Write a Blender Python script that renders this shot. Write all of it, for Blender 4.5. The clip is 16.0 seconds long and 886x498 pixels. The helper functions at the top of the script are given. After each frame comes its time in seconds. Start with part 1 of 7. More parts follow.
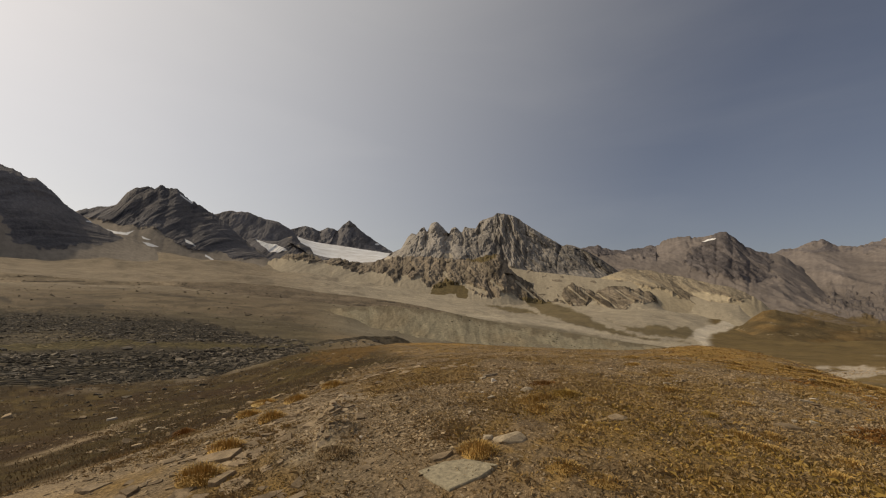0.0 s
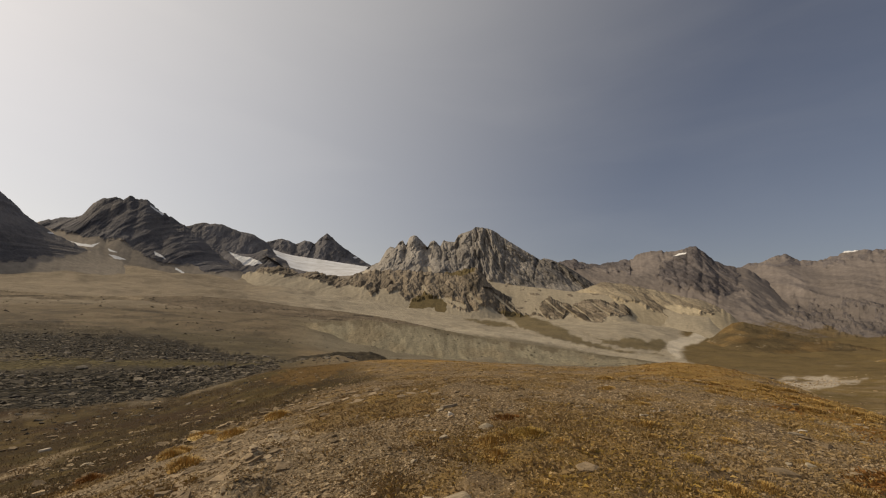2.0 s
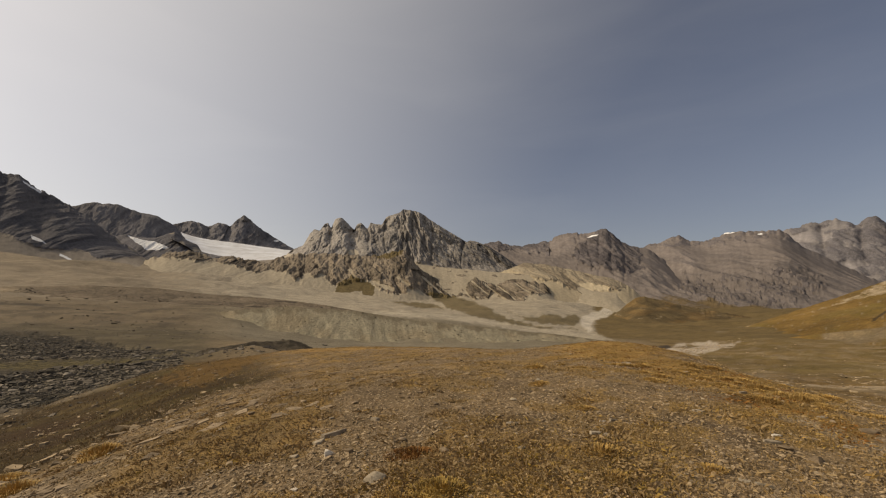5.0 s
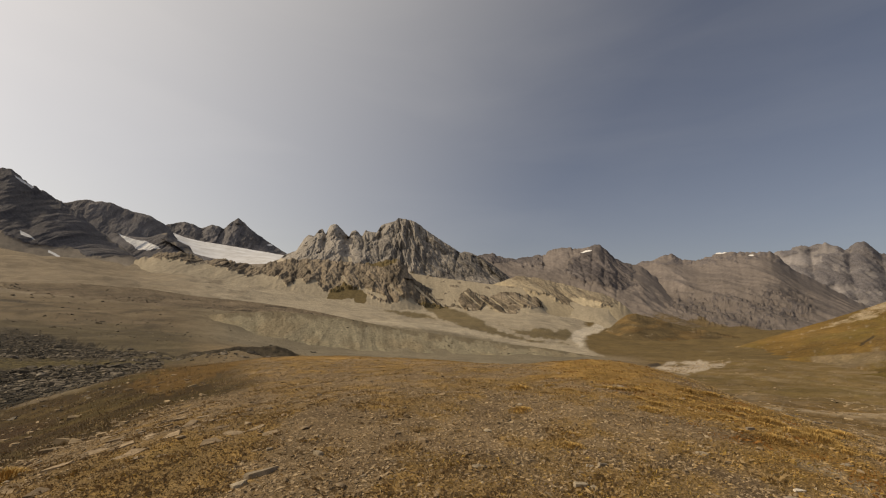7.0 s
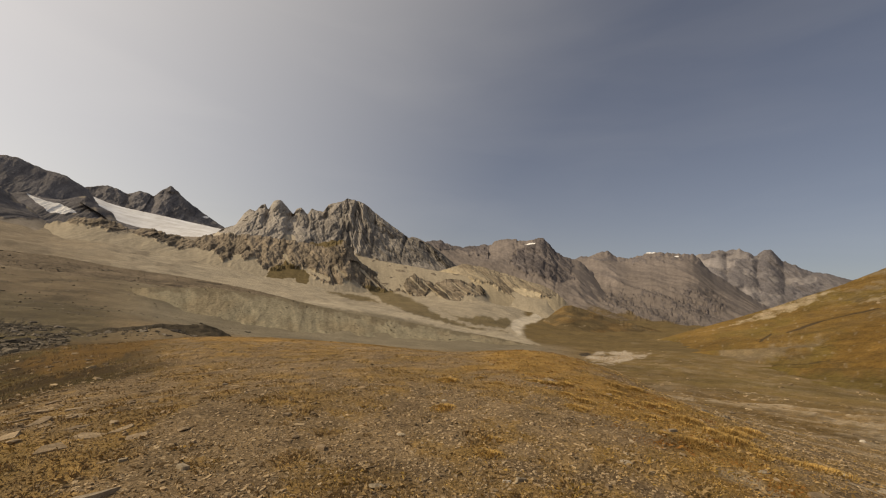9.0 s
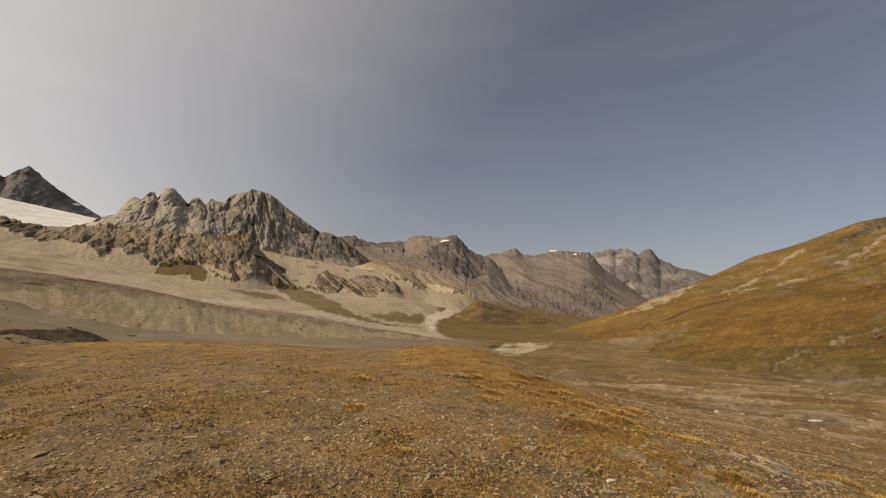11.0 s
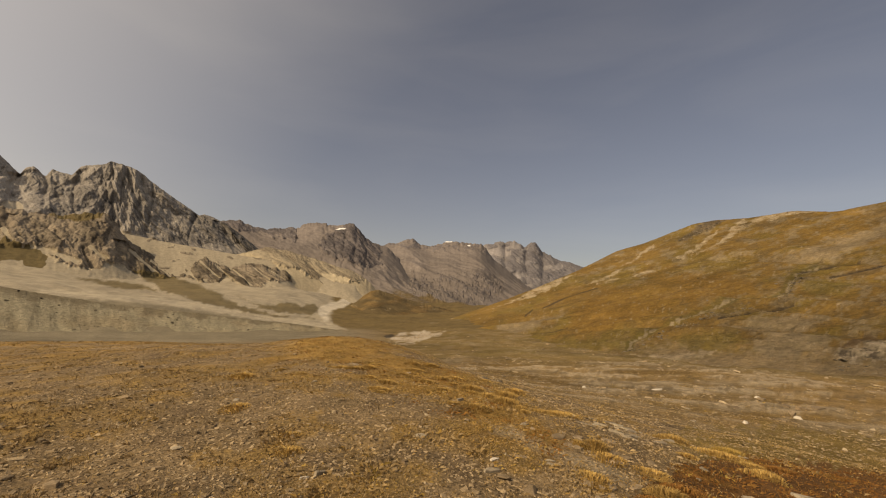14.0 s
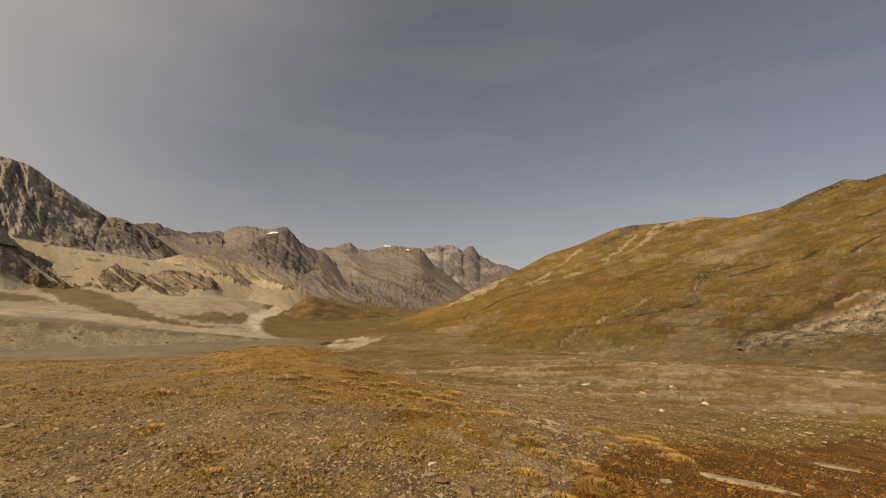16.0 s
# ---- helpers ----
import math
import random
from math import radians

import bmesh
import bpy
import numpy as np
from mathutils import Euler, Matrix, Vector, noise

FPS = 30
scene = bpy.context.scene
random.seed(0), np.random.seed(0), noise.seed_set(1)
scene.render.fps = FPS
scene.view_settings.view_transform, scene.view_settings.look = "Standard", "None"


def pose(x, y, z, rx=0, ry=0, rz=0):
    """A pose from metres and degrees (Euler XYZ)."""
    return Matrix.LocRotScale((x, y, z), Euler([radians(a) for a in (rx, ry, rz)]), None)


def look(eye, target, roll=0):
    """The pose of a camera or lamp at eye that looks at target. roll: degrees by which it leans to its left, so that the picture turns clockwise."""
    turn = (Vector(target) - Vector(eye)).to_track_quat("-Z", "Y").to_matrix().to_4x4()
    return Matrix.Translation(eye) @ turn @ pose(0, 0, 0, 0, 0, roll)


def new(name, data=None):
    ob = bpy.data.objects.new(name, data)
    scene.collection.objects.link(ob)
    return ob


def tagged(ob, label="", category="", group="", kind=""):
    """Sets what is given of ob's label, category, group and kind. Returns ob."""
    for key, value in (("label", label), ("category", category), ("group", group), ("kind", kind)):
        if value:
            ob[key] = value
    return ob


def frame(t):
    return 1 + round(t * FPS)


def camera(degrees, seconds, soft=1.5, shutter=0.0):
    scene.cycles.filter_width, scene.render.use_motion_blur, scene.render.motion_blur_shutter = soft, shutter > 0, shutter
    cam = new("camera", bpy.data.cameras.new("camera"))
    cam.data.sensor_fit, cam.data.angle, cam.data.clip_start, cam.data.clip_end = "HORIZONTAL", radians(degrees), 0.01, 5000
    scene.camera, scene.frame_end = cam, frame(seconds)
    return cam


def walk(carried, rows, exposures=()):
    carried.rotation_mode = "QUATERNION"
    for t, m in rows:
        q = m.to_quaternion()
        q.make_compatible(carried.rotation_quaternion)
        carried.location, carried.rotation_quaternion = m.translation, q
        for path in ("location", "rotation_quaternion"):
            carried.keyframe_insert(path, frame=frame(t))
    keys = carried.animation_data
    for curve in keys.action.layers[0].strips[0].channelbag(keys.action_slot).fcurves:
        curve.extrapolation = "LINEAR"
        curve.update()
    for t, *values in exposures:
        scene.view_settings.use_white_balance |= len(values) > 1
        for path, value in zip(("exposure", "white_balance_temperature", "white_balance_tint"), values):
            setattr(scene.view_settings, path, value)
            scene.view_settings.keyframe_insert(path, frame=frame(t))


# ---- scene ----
cam = camera(93.68, 16.0, soft=1.1)
PATH = [
    (0, pose(0.000, -0.144, 1.644, 98.82, -1.50, 6.22)),
    (0.5, pose(0.054, 0.070, 1.630, 101.06, -0.91, 3.75)),
    (1, pose(0.044, 0.270, 1.726, 99.41, -0.53, 1.71)),
    (1.5, pose(0.156, 0.498, 1.732, 100.27, 0.00, 4.02)),
    (2, pose(0.319, 0.682, 1.791, 100.75, -1.17, 3.31)),
    (2.5, pose(0.390, 1.000, 1.788, 100.74, -1.71, 1.24)),
    (3, pose(0.418, 1.339, 1.849, 100.62, -1.20, -0.19)),
    (3.5, pose(0.583, 1.736, 1.839, 101.74, 0.41, 2.43)),
    (4, pose(0.692, 2.069, 1.861, 100.61, -0.12, -1.42)),
    (4.5, pose(0.670, 2.397, 1.905, 99.58, 0.70, -5.57)),
    (5, pose(0.729, 2.608, 1.925, 98.38, 0.80, -6.41)),
    (5.2, pose(0.813, 2.650, 1.916, 98.99, -0.05, -5.27)),
    (7.3, pose(1.193, 3.523, 1.992, 99.79, -1.02, -7.93)),
    (7.5, pose(1.246, 3.628, 2.007, 99.54, -0.98, -8.54)),
    (8, pose(1.305, 3.867, 2.036, 98.79, -1.52, -13.25)),
    (8.5, pose(1.397, 3.937, 2.059, 97.23, -2.13, -12.88)),
    (9, pose(1.533, 3.974, 2.035, 98.09, -3.34, -15.13)),
    (9.5, pose(1.586, 4.051, 2.036, 98.21, -0.60, -18.30)),
    (9.7, pose(1.569, 4.031, 2.039, 98.21, -1.39, -20.47)),
    (11.8, pose(1.556, 4.026, 2.042, 98.59, -1.27, -29.89)),
    (12, pose(1.563, 4.033, 2.043, 98.80, -1.16, -31.06)),
    (12.5, pose(1.562, 4.036, 2.049, 98.56, -1.04, -33.31)),
    (13, pose(1.566, 4.041, 2.057, 98.01, -1.31, -37.14)),
    (13.5, pose(1.573, 4.042, 2.061, 97.16, -1.64, -38.60)),
    (14, pose(1.596, 4.048, 2.058, 97.24, -1.79, -40.94)),
    (14.5, pose(1.613, 4.051, 2.055, 97.62, -1.20, -41.81)),
    (15, pose(1.629, 4.053, 2.053, 97.83, -0.95, -43.52)),
    (15.5, pose(1.633, 4.056, 2.055, 98.08, 0.15, -46.25)),
    (16, pose(1.628, 4.054, 2.059, 97.95, -0.35, -49.27)),
]
walk(cam, PATH, exposures=[(0.0, -0.45, 7800, 8), (3.0, -0.34, 7850, 8.5), (5.0, -0.25, 7900, 9), (7.5, -0.24, 8150, 8.5), (9.0, -0.16, 8300, 9), (12.5, -0.04, 9000, 10.5), (16.0, -0.02, 9900, 11)])

# ---- sky and sun: from the left, high ----
SUN_BEARING, SUN_HEIGHT = -82.0, 40.0
world = bpy.data.worlds.new("sky")
scene.world = world
world.use_nodes = True
wn, wl = world.node_tree.nodes, world.node_tree.links
wn.clear()
sky = wn.new("ShaderNodeTexSky")
sky.sky_type = "NISHITA"
sky.sun_disc = False
sky.sun_elevation, sky.sun_rotation = radians(SUN_HEIGHT), radians(SUN_BEARING)
sky.altitude, sky.air_density, sky.dust_density, sky.ozone_density = 2400, 1.0, 4.0, 1.5
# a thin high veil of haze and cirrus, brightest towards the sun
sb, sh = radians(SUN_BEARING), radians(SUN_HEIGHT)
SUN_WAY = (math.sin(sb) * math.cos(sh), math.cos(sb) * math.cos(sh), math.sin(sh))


def wnode(kind, *links, **values):
    n = wn.new(kind)
    for k, v in values.items():
        if k == "operation":
            n.operation = v
    for i, a in enumerate(links):
        if a is None:
            continue
        if isinstance(a, (int, float, tuple)):
            n.inputs[i].default_value = a
        else:
            wl.new(a, n.inputs[i])
    return n


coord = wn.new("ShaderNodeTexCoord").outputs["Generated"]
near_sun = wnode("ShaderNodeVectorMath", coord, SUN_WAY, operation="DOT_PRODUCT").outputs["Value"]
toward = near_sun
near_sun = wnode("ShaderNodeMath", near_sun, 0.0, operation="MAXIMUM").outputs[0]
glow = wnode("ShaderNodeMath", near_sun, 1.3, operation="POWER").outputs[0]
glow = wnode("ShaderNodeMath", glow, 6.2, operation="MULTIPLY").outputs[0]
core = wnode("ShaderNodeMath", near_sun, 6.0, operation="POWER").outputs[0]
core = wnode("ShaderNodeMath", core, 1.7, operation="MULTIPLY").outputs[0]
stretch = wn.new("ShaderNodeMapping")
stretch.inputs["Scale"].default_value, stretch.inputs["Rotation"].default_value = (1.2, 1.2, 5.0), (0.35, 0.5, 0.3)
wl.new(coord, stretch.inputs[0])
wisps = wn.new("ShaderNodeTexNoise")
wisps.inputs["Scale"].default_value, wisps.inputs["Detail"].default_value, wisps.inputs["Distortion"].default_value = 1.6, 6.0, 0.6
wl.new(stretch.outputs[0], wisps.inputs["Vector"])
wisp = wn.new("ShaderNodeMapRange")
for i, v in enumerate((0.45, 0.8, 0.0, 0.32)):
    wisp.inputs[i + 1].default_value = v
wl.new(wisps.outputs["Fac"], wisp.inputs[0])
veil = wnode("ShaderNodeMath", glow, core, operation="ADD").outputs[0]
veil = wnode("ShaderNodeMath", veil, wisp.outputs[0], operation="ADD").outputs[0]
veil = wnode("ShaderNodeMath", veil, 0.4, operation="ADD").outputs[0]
height = wn.new("ShaderNodeSeparateXYZ")
wl.new(coord, height.inputs[0])
low = wnode("ShaderNodeMath", 1.0, height.outputs[2], operation="SUBTRACT").outputs[0]
low_air = wnode("ShaderNodeMath", low, 5.0, operation="POWER").outputs[0]
side = wnode("ShaderNodeMath", toward, 1.7, operation="MULTIPLY").outputs[0]
side = wnode("ShaderNodeMath", side, 1.75, operation="ADD").outputs[0]
low = wnode("ShaderNodeMath", low_air, side, operation="MULTIPLY").outputs[0]
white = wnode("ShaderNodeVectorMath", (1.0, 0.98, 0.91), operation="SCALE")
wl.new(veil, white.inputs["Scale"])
dusty = wnode("ShaderNodeVectorMath", (1.0, 0.925, 0.74), operation="SCALE")
wl.new(low, dusty.inputs["Scale"])
dim = wnode("ShaderNodeMath", low_air, -0.5, operation="MULTIPLY").outputs[0]
dim = wnode("ShaderNodeMath", dim, 1.0, operation="ADD").outputs[0]
clear = wnode("ShaderNodeVectorMath", sky.outputs[0], operation="SCALE")
wl.new(dim, clear.inputs["Scale"])
tint = wnode("ShaderNodeVectorMath", clear.outputs[0], (1.03, 0.95, 1.0), operation="MULTIPLY")
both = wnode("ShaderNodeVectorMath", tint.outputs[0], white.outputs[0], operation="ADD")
bg = wn.new("ShaderNodeBackground")
bg.inputs["Strength"].default_value = 0.095
wo = wn.new("ShaderNodeOutputWorld")
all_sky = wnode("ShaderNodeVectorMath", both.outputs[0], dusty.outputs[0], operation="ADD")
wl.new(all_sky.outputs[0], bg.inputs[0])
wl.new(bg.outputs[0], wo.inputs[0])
sun = new("sun", bpy.data.lights.new("sun", "SUN"))
sun.data.energy, sun.data.angle, sun.data.color = 3.0, radians(0.53), (1.0, 0.905, 0.76)
sun.matrix_world = look((0, 0, 500), (-500 * math.sin(sb) * math.cos(sh), -500 * math.cos(sb) * math.cos(sh), 500 - 500 * math.sin(sh)))

# ---- terrain numbers: bearings in degrees clockwise from +y, seen from the standing spot ----
SPOT = (1.5, 4.0, 2.04)


def _grad(seed):
    g = np.random.RandomState(seed)
    perm = g.permutation(512)
    vec = g.normal(size=(512, 3))
    vec /= np.linalg.norm(vec, axis=1)[:, None]
    return perm, vec


_PERM, _VEC = _grad(7)


_GX, _GY, _GZ = (np.ascontiguousarray(_VEC[:, k]) for k in range(3))


def perlin(x, y, z=0.0):
    """Gradient noise, about -0.7 to 0.7, on arrays."""
    x, y, z = np.broadcast_arrays(np.asarray(x, float), np.asarray(y, float), np.asarray(z, float))
    shape = x.shape
    x, y, z = x.reshape(-1), y.reshape(-1), z.reshape(-1)
    res = np.empty(len(x))
    for i in range(0, len(x), 8192):
        res[i:i + 8192] = _noise(x[i:i + 8192], y[i:i + 8192], z[i:i + 8192])
    return res.reshape(shape)


def _noise(x, y, z):
    fx, fy, fz = np.floor(x), np.floor(y), np.floor(z)
    xi, yi, zi = fx.astype(int), fy.astype(int), fz.astype(int)
    xf, yf, zf = x - fx, y - fy, z - fz
    u, v, w = [t * t * t * (t * (t * 6 - 15) + 10) for t in (xf, yf, zf)]
    out = 0.0
    for dx in (0, 1):
        a, ux = _PERM[(xi + dx) & 511] + yi, u if dx else 1 - u
        for dy in (0, 1):
            b, uv = _PERM[(a + dy) & 511] + zi, ux * (v if dy else 1 - v)
            for dz in (0, 1):
                h = _PERM[(b + dz) & 511]
                dot = _GX[h] * (xf - dx) + _GY[h] * (yf - dy) + _GZ[h] * (zf - dz)
                out = out + dot * uv * (w if dz else 1 - w)
    return out


def fbm(x, y, z=0.0, octaves=5, gain=0.5, lac=2.03):
    out, amp, f = 0.0, 1.0, 1.0
    for k in range(octaves):
        out = out + amp * perlin(np.asarray(x) * f + 17.3 * k, np.asarray(y) * f - 9.1 * k, np.asarray(z) * f + 3.7 * k)
        amp, f = amp * gain, f * lac
    return out


def ridged(x, y, z=0.0, octaves=5, gain=0.5, lac=2.1):
    out, amp, f, tot = 0.0, 1.0, 1.0, 0.0
    for k in range(octaves):
        n = 1 - np.abs(perlin(np.asarray(x) * f + 11.9 * k, np.asarray(y) * f + 5.3 * k, np.asarray(z) * f)) * 2.2
        out, tot = out + amp * n, tot + amp
        amp, f = amp * gain, f * lac
    return out / tot


_TAB = np.random.RandomState(19).uniform(-1, 1, (5, 512))


def facets(x, y, seed=0, cone=1.25, slant=0.9):
    """Broken rock as planes that meet in edges and clefts: the height, about -0.7 to 0.7, and a tone for each plane."""
    x, y = np.broadcast_arrays(np.asarray(x, float), np.asarray(y, float))
    fx, fy = np.floor(x), np.floor(y)
    xi, yi, u, v = fx.astype(int), fy.astype(int), x - fx, y - fy
    best, tone = np.full(x.shape, -9.0), np.zeros(x.shape)
    for i in (-1, 0, 1):
        a = _PERM[(xi + i + 37 * int(seed)) & 511]
        for j in (-1, 0, 1):
            h = _PERM[(a + yi + j) & 511]
            dx, dy = u - i - 0.5 - 0.42 * _TAB[0][h], v - j - 0.5 - 0.42 * _TAB[1][h]
            p = 0.3 * _TAB[2][h] + slant * (_TAB[3][h] * dx + 0.6 * _TAB[4][h] * dy) - cone * np.maximum(np.abs(dx), np.abs(dy))
            k = p > best
            best, tone = np.where(k, p, best), np.where(k, _TAB[3][h], tone)
    return best + 0.3, tone


def region(A, E, corners, soft=0.12, rag=0.35, seed=0.0):
    """A patch inside a ring of (bearing, angle) corners, with a ragged edge."""
    A, E = np.broadcast_arrays(np.asarray(A, float), np.asarray(E, float))
    out = np.zeros(A.shape)
    c = np.array(corners, float)
    lo, hi = c.min(0) - rag - 2 * soft, c.max(0) + rag + 2 * soft
    k = (A > lo[0]) & (A < hi[0]) & (E > lo[1]) & (E < hi[1])
    if not k.any():
        return out
    a, e = A[k], E[k]
    a, e = a + rag * fbm(a * 1.1, e * 1.5, seed + 0.7, 4, 0.6), e + 0.8 * rag * fbm(a * 1.1 + 40, e * 1.5, seed + 5.1, 4, 0.6)
    near, odd = np.full(a.shape, 1e9), np.zeros(a.shape, bool)
    for (x0, y0), (x1, y1) in zip(c, np.roll(c, -1, 0)):
        dx, dy = x1 - x0, y1 - y0
        t = np.clip(((a - x0) * dx + (e - y0) * dy) / (dx * dx + dy * dy + 1e-9), 0, 1)
        near = np.minimum(near, (a - x0 - t * dx) ** 2 + (e - y0 - t * dy) ** 2)
        odd ^= ((y0 > e) != (y1 > e)) & (a < x0 + (e - y0) * dx / (dy if dy else 1e-9))
    out[k] = sstep(-soft, soft, np.sqrt(near) * np.where(odd, 1, -1))
    return out


def regions(A, E, rings, soft=0.12, rag=0.35, seed=0.0):
    k = 0.0
    for i, ring in enumerate(rings):
        k = np.maximum(k, region(A, E, ring, soft, rag, seed + 3.1 * i))
    return k


def sstep(a, b, x):
    t = np.clip((np.asarray(x, float) - a) / (b - a), 0, 1)
    return t * t * (3 - 2 * t)


def curve(x, xs, ys):
    """A smooth curve (monotone cubic) through the knots."""
    xs, ys, x = np.asarray(xs, float), np.asarray(ys, float), np.asarray(x, float)
    h = np.diff(xs)
    d = np.diff(ys) / h
    m = np.zeros(len(xs))
    m[0], m[-1] = d[0], d[-1]
    ok = d[:-1] * d[1:] > 0
    m[1:-1] = np.where(ok, 2 * d[:-1] * d[1:] / np.where(ok, d[:-1] + d[1:], 1), 0)
    i = np.clip(np.searchsorted(xs, x) - 1, 0, len(xs) - 2)
    t = np.clip((x - xs[i]) / h[i], 0, 1)
    return ((2 * t ** 3 - 3 * t ** 2 + 1) * ys[i] + (t ** 3 - 2 * t ** 2 + t) * h[i] * m[i]
            + (3 * t ** 2 - 2 * t ** 3) * ys[i + 1] + (t ** 3 - t ** 2) * h[i] * m[i + 1])


BEAR = [-180, -120, -75, -55, -40, -25, -10, 5, 18, 27, 36, 45, 58, 75, 95, 130, 180]
# heights of the rings of the knoll, in metres, by bearing
NEAR_RINGS = [
    (0.0, [0.48] * 17),
    (3.0, [0.15, 0.1, 0.28, 0.42, 0.46, 0.54, 0.59, 0.62, 0.62, 0.6, 0.57, 0.52, 0.45, 0.38, 0.33, 0.3, 0.15]),
    (6.0, [-0.05, -0.35, -0.3, -0.06, 0.2, 0.44, 0.57, 0.62, 0.62, 0.62, 0.6, 0.55, 0.4, 0.15, 0.0, 0.0, -0.05]),
    (10.5, [-0.4, -1.0, -1.6, -1.3, -0.7, -0.08, 0.26, 0.38, 0.44, 0.5, 0.42, 0.22, -0.25, -0.6, -0.7, -0.5, -0.4]),
    (17.0, [-1.0, -1.9, -2.9, -2.7, -2.0, -0.9, -0.3, -0.02, 0.2, 0.52, 0.2, -0.7, -1.4, -1.7, -1.8, -1.4, -1.0]),
    (27.0, [-1.6, -2.8, -4.4, -4.2, -3.5, -1.6, -0.75, -0.65, -0.75, -0.7, -1.5, -2.3, -2.7, -2.7, -2.4, -2.0, -1.6]),
    (40.0, [-2.0, -3.2, -5.0, -5.2, -4.6, -2.2, -1.4, -1.75, -2.6, -3.3, -3.9, -4.0, -3.7, -3.1, -2.6, -2.2, -2.0]),
]
# angles above the eye's level of the rings further out, in degrees, by bearing
FAR_RINGS = [
    (60, [-3, -5, -6.7, -7.0, -6.9, -5.9, -6.8, -7.6, -8.0, -8.4, -8.4, -8.0, -7.3, -6.5, -6.0, -4, -3]),
    (90, [-2, -3, -4.2, -4.3, -4.6, -4.7, -6.0, -7.0, -7.2, -7.5, -7.4, -7.1, -6.8, -6.4, -5.8, -3, -2]),
    (150, [0, -1, -2.6, -2.6, -3.1, -3.6, -5.0, -5.8, -6.0, -6.2, -6.2, -5.8, -5.6, -5.4, -5, -1, 0]),
    (260, [2, 1, -1.0, -1.0, -1.2, -1.9, -4.0, -4.8, -4.8, -4.8, -5.0, -4.6, -4.4, -4, -3, 1, 2]),
    (450, [4, 3, 1.2, 1.2, 1.4, 0.8, -0.8, -1.7, -3.1, -3.7, -4.0, -3.4, -3.2, -3, -2, 3, 4]),
    (750, [6, 4, 2.6, 2.4, 2.6, 2.2, 1.0, -0.3, -2.0, -2.9, -2.7, -2.3, -2, -2, -1, 4, 6]),
    (1200, [7, 6, 4.0, 3.8, 4.2, 3.9, 2.2, 0.9, 0.9, -0.6, -1.5, -1.3, -1, -1, 0, 5, 7]),
    (1800, [7, 6, 5, 5.2, 6.0, 5.2, 4.6, 2.8, 2.8, 1.0, -0.2, -0.2, 0, 0, 1, 6, 7]),
    (2600, [7, 6, 5, 5, 5.5, 5.5, 5, 3, 3, 2, 1, 0.5, 0, 0, 1, 6, 7]),
    (4800, [0] * 17),
]


def polar(x, y):
    dx, dy = np.asarray(x, float) - SPOT[0], np.asarray(y, float) - SPOT[1]
    return np.degrees(np.arctan2(dx, dy)), np.hypot(dx, dy)


def base_height(az, r):
    """The height of the bare ground at a bearing and distance from the spot."""
    az, r = np.broadcast_arrays(np.asarray(az, float), np.asarray(r, float))
    radii = [k[0] for k in NEAR_RINGS] + [k[0] for k in FAR_RINGS]
    levels = [curve(az, BEAR, k[1]) for k in NEAR_RINGS]
    levels += [SPOT[2] + k[0] * np.tan(np.radians(curve(az, BEAR, k[1]))) for k in FAR_RINGS]
    lr = np.log(np.array(radii) + 4.0)
    q = np.log(r + 4.0)
    L = np.stack(levels)
    i = np.clip(np.searchsorted(lr, q) - 1, 0, len(lr) - 2)
    take = lambda k: np.take_along_axis(L, np.clip(k, 0, len(lr) - 1)[None], 0)[0]
    h = lr[i + 1] - lr[i]
    t = np.clip((q - lr[i]) / h, 0, 1)
    p0, p1 = take(i), take(i + 1)
    pm, pp = take(i - 1), take(i + 2)
    rm, rp = lr[np.clip(i - 1, 0, None)], lr[np.clip(i + 2, None, len(lr) - 1)]
    s = (p1 - p0) / h
    sa = np.where(i > 0, (p0 - pm) / np.maximum(lr[i] - rm, 1e-6), s)
    sb = np.where(i < len(lr) - 2, (pp - p1) / np.maximum(rp - lr[i + 1], 1e-6), s)
    lim = lambda a, b: np.where(a * b > 0, 2 * a * b / np.where(a * b > 0, a + b, 1), 0)
    m0, m1 = lim(sa, s), lim(s, sb)
    return ((2 * t ** 3 - 3 * t ** 2 + 1) * p0 + (t ** 3 - 2 * t ** 2 + t) * h * m0
            + (3 * t ** 2 - 2 * t ** 3) * p1 + (t ** 3 - t ** 2) * h * m1)


def terrace_lines(az, r):
    """Low terraces across the slope, right of the knoll."""
    return fbm(az * 0.09 + 0.4 * fbm(az * 0.1, np.log(r + 1) * 3, 58.0, 3), np.log(r + 1) * 9 - 0.06 * az, 57.0, 5, 0.62)


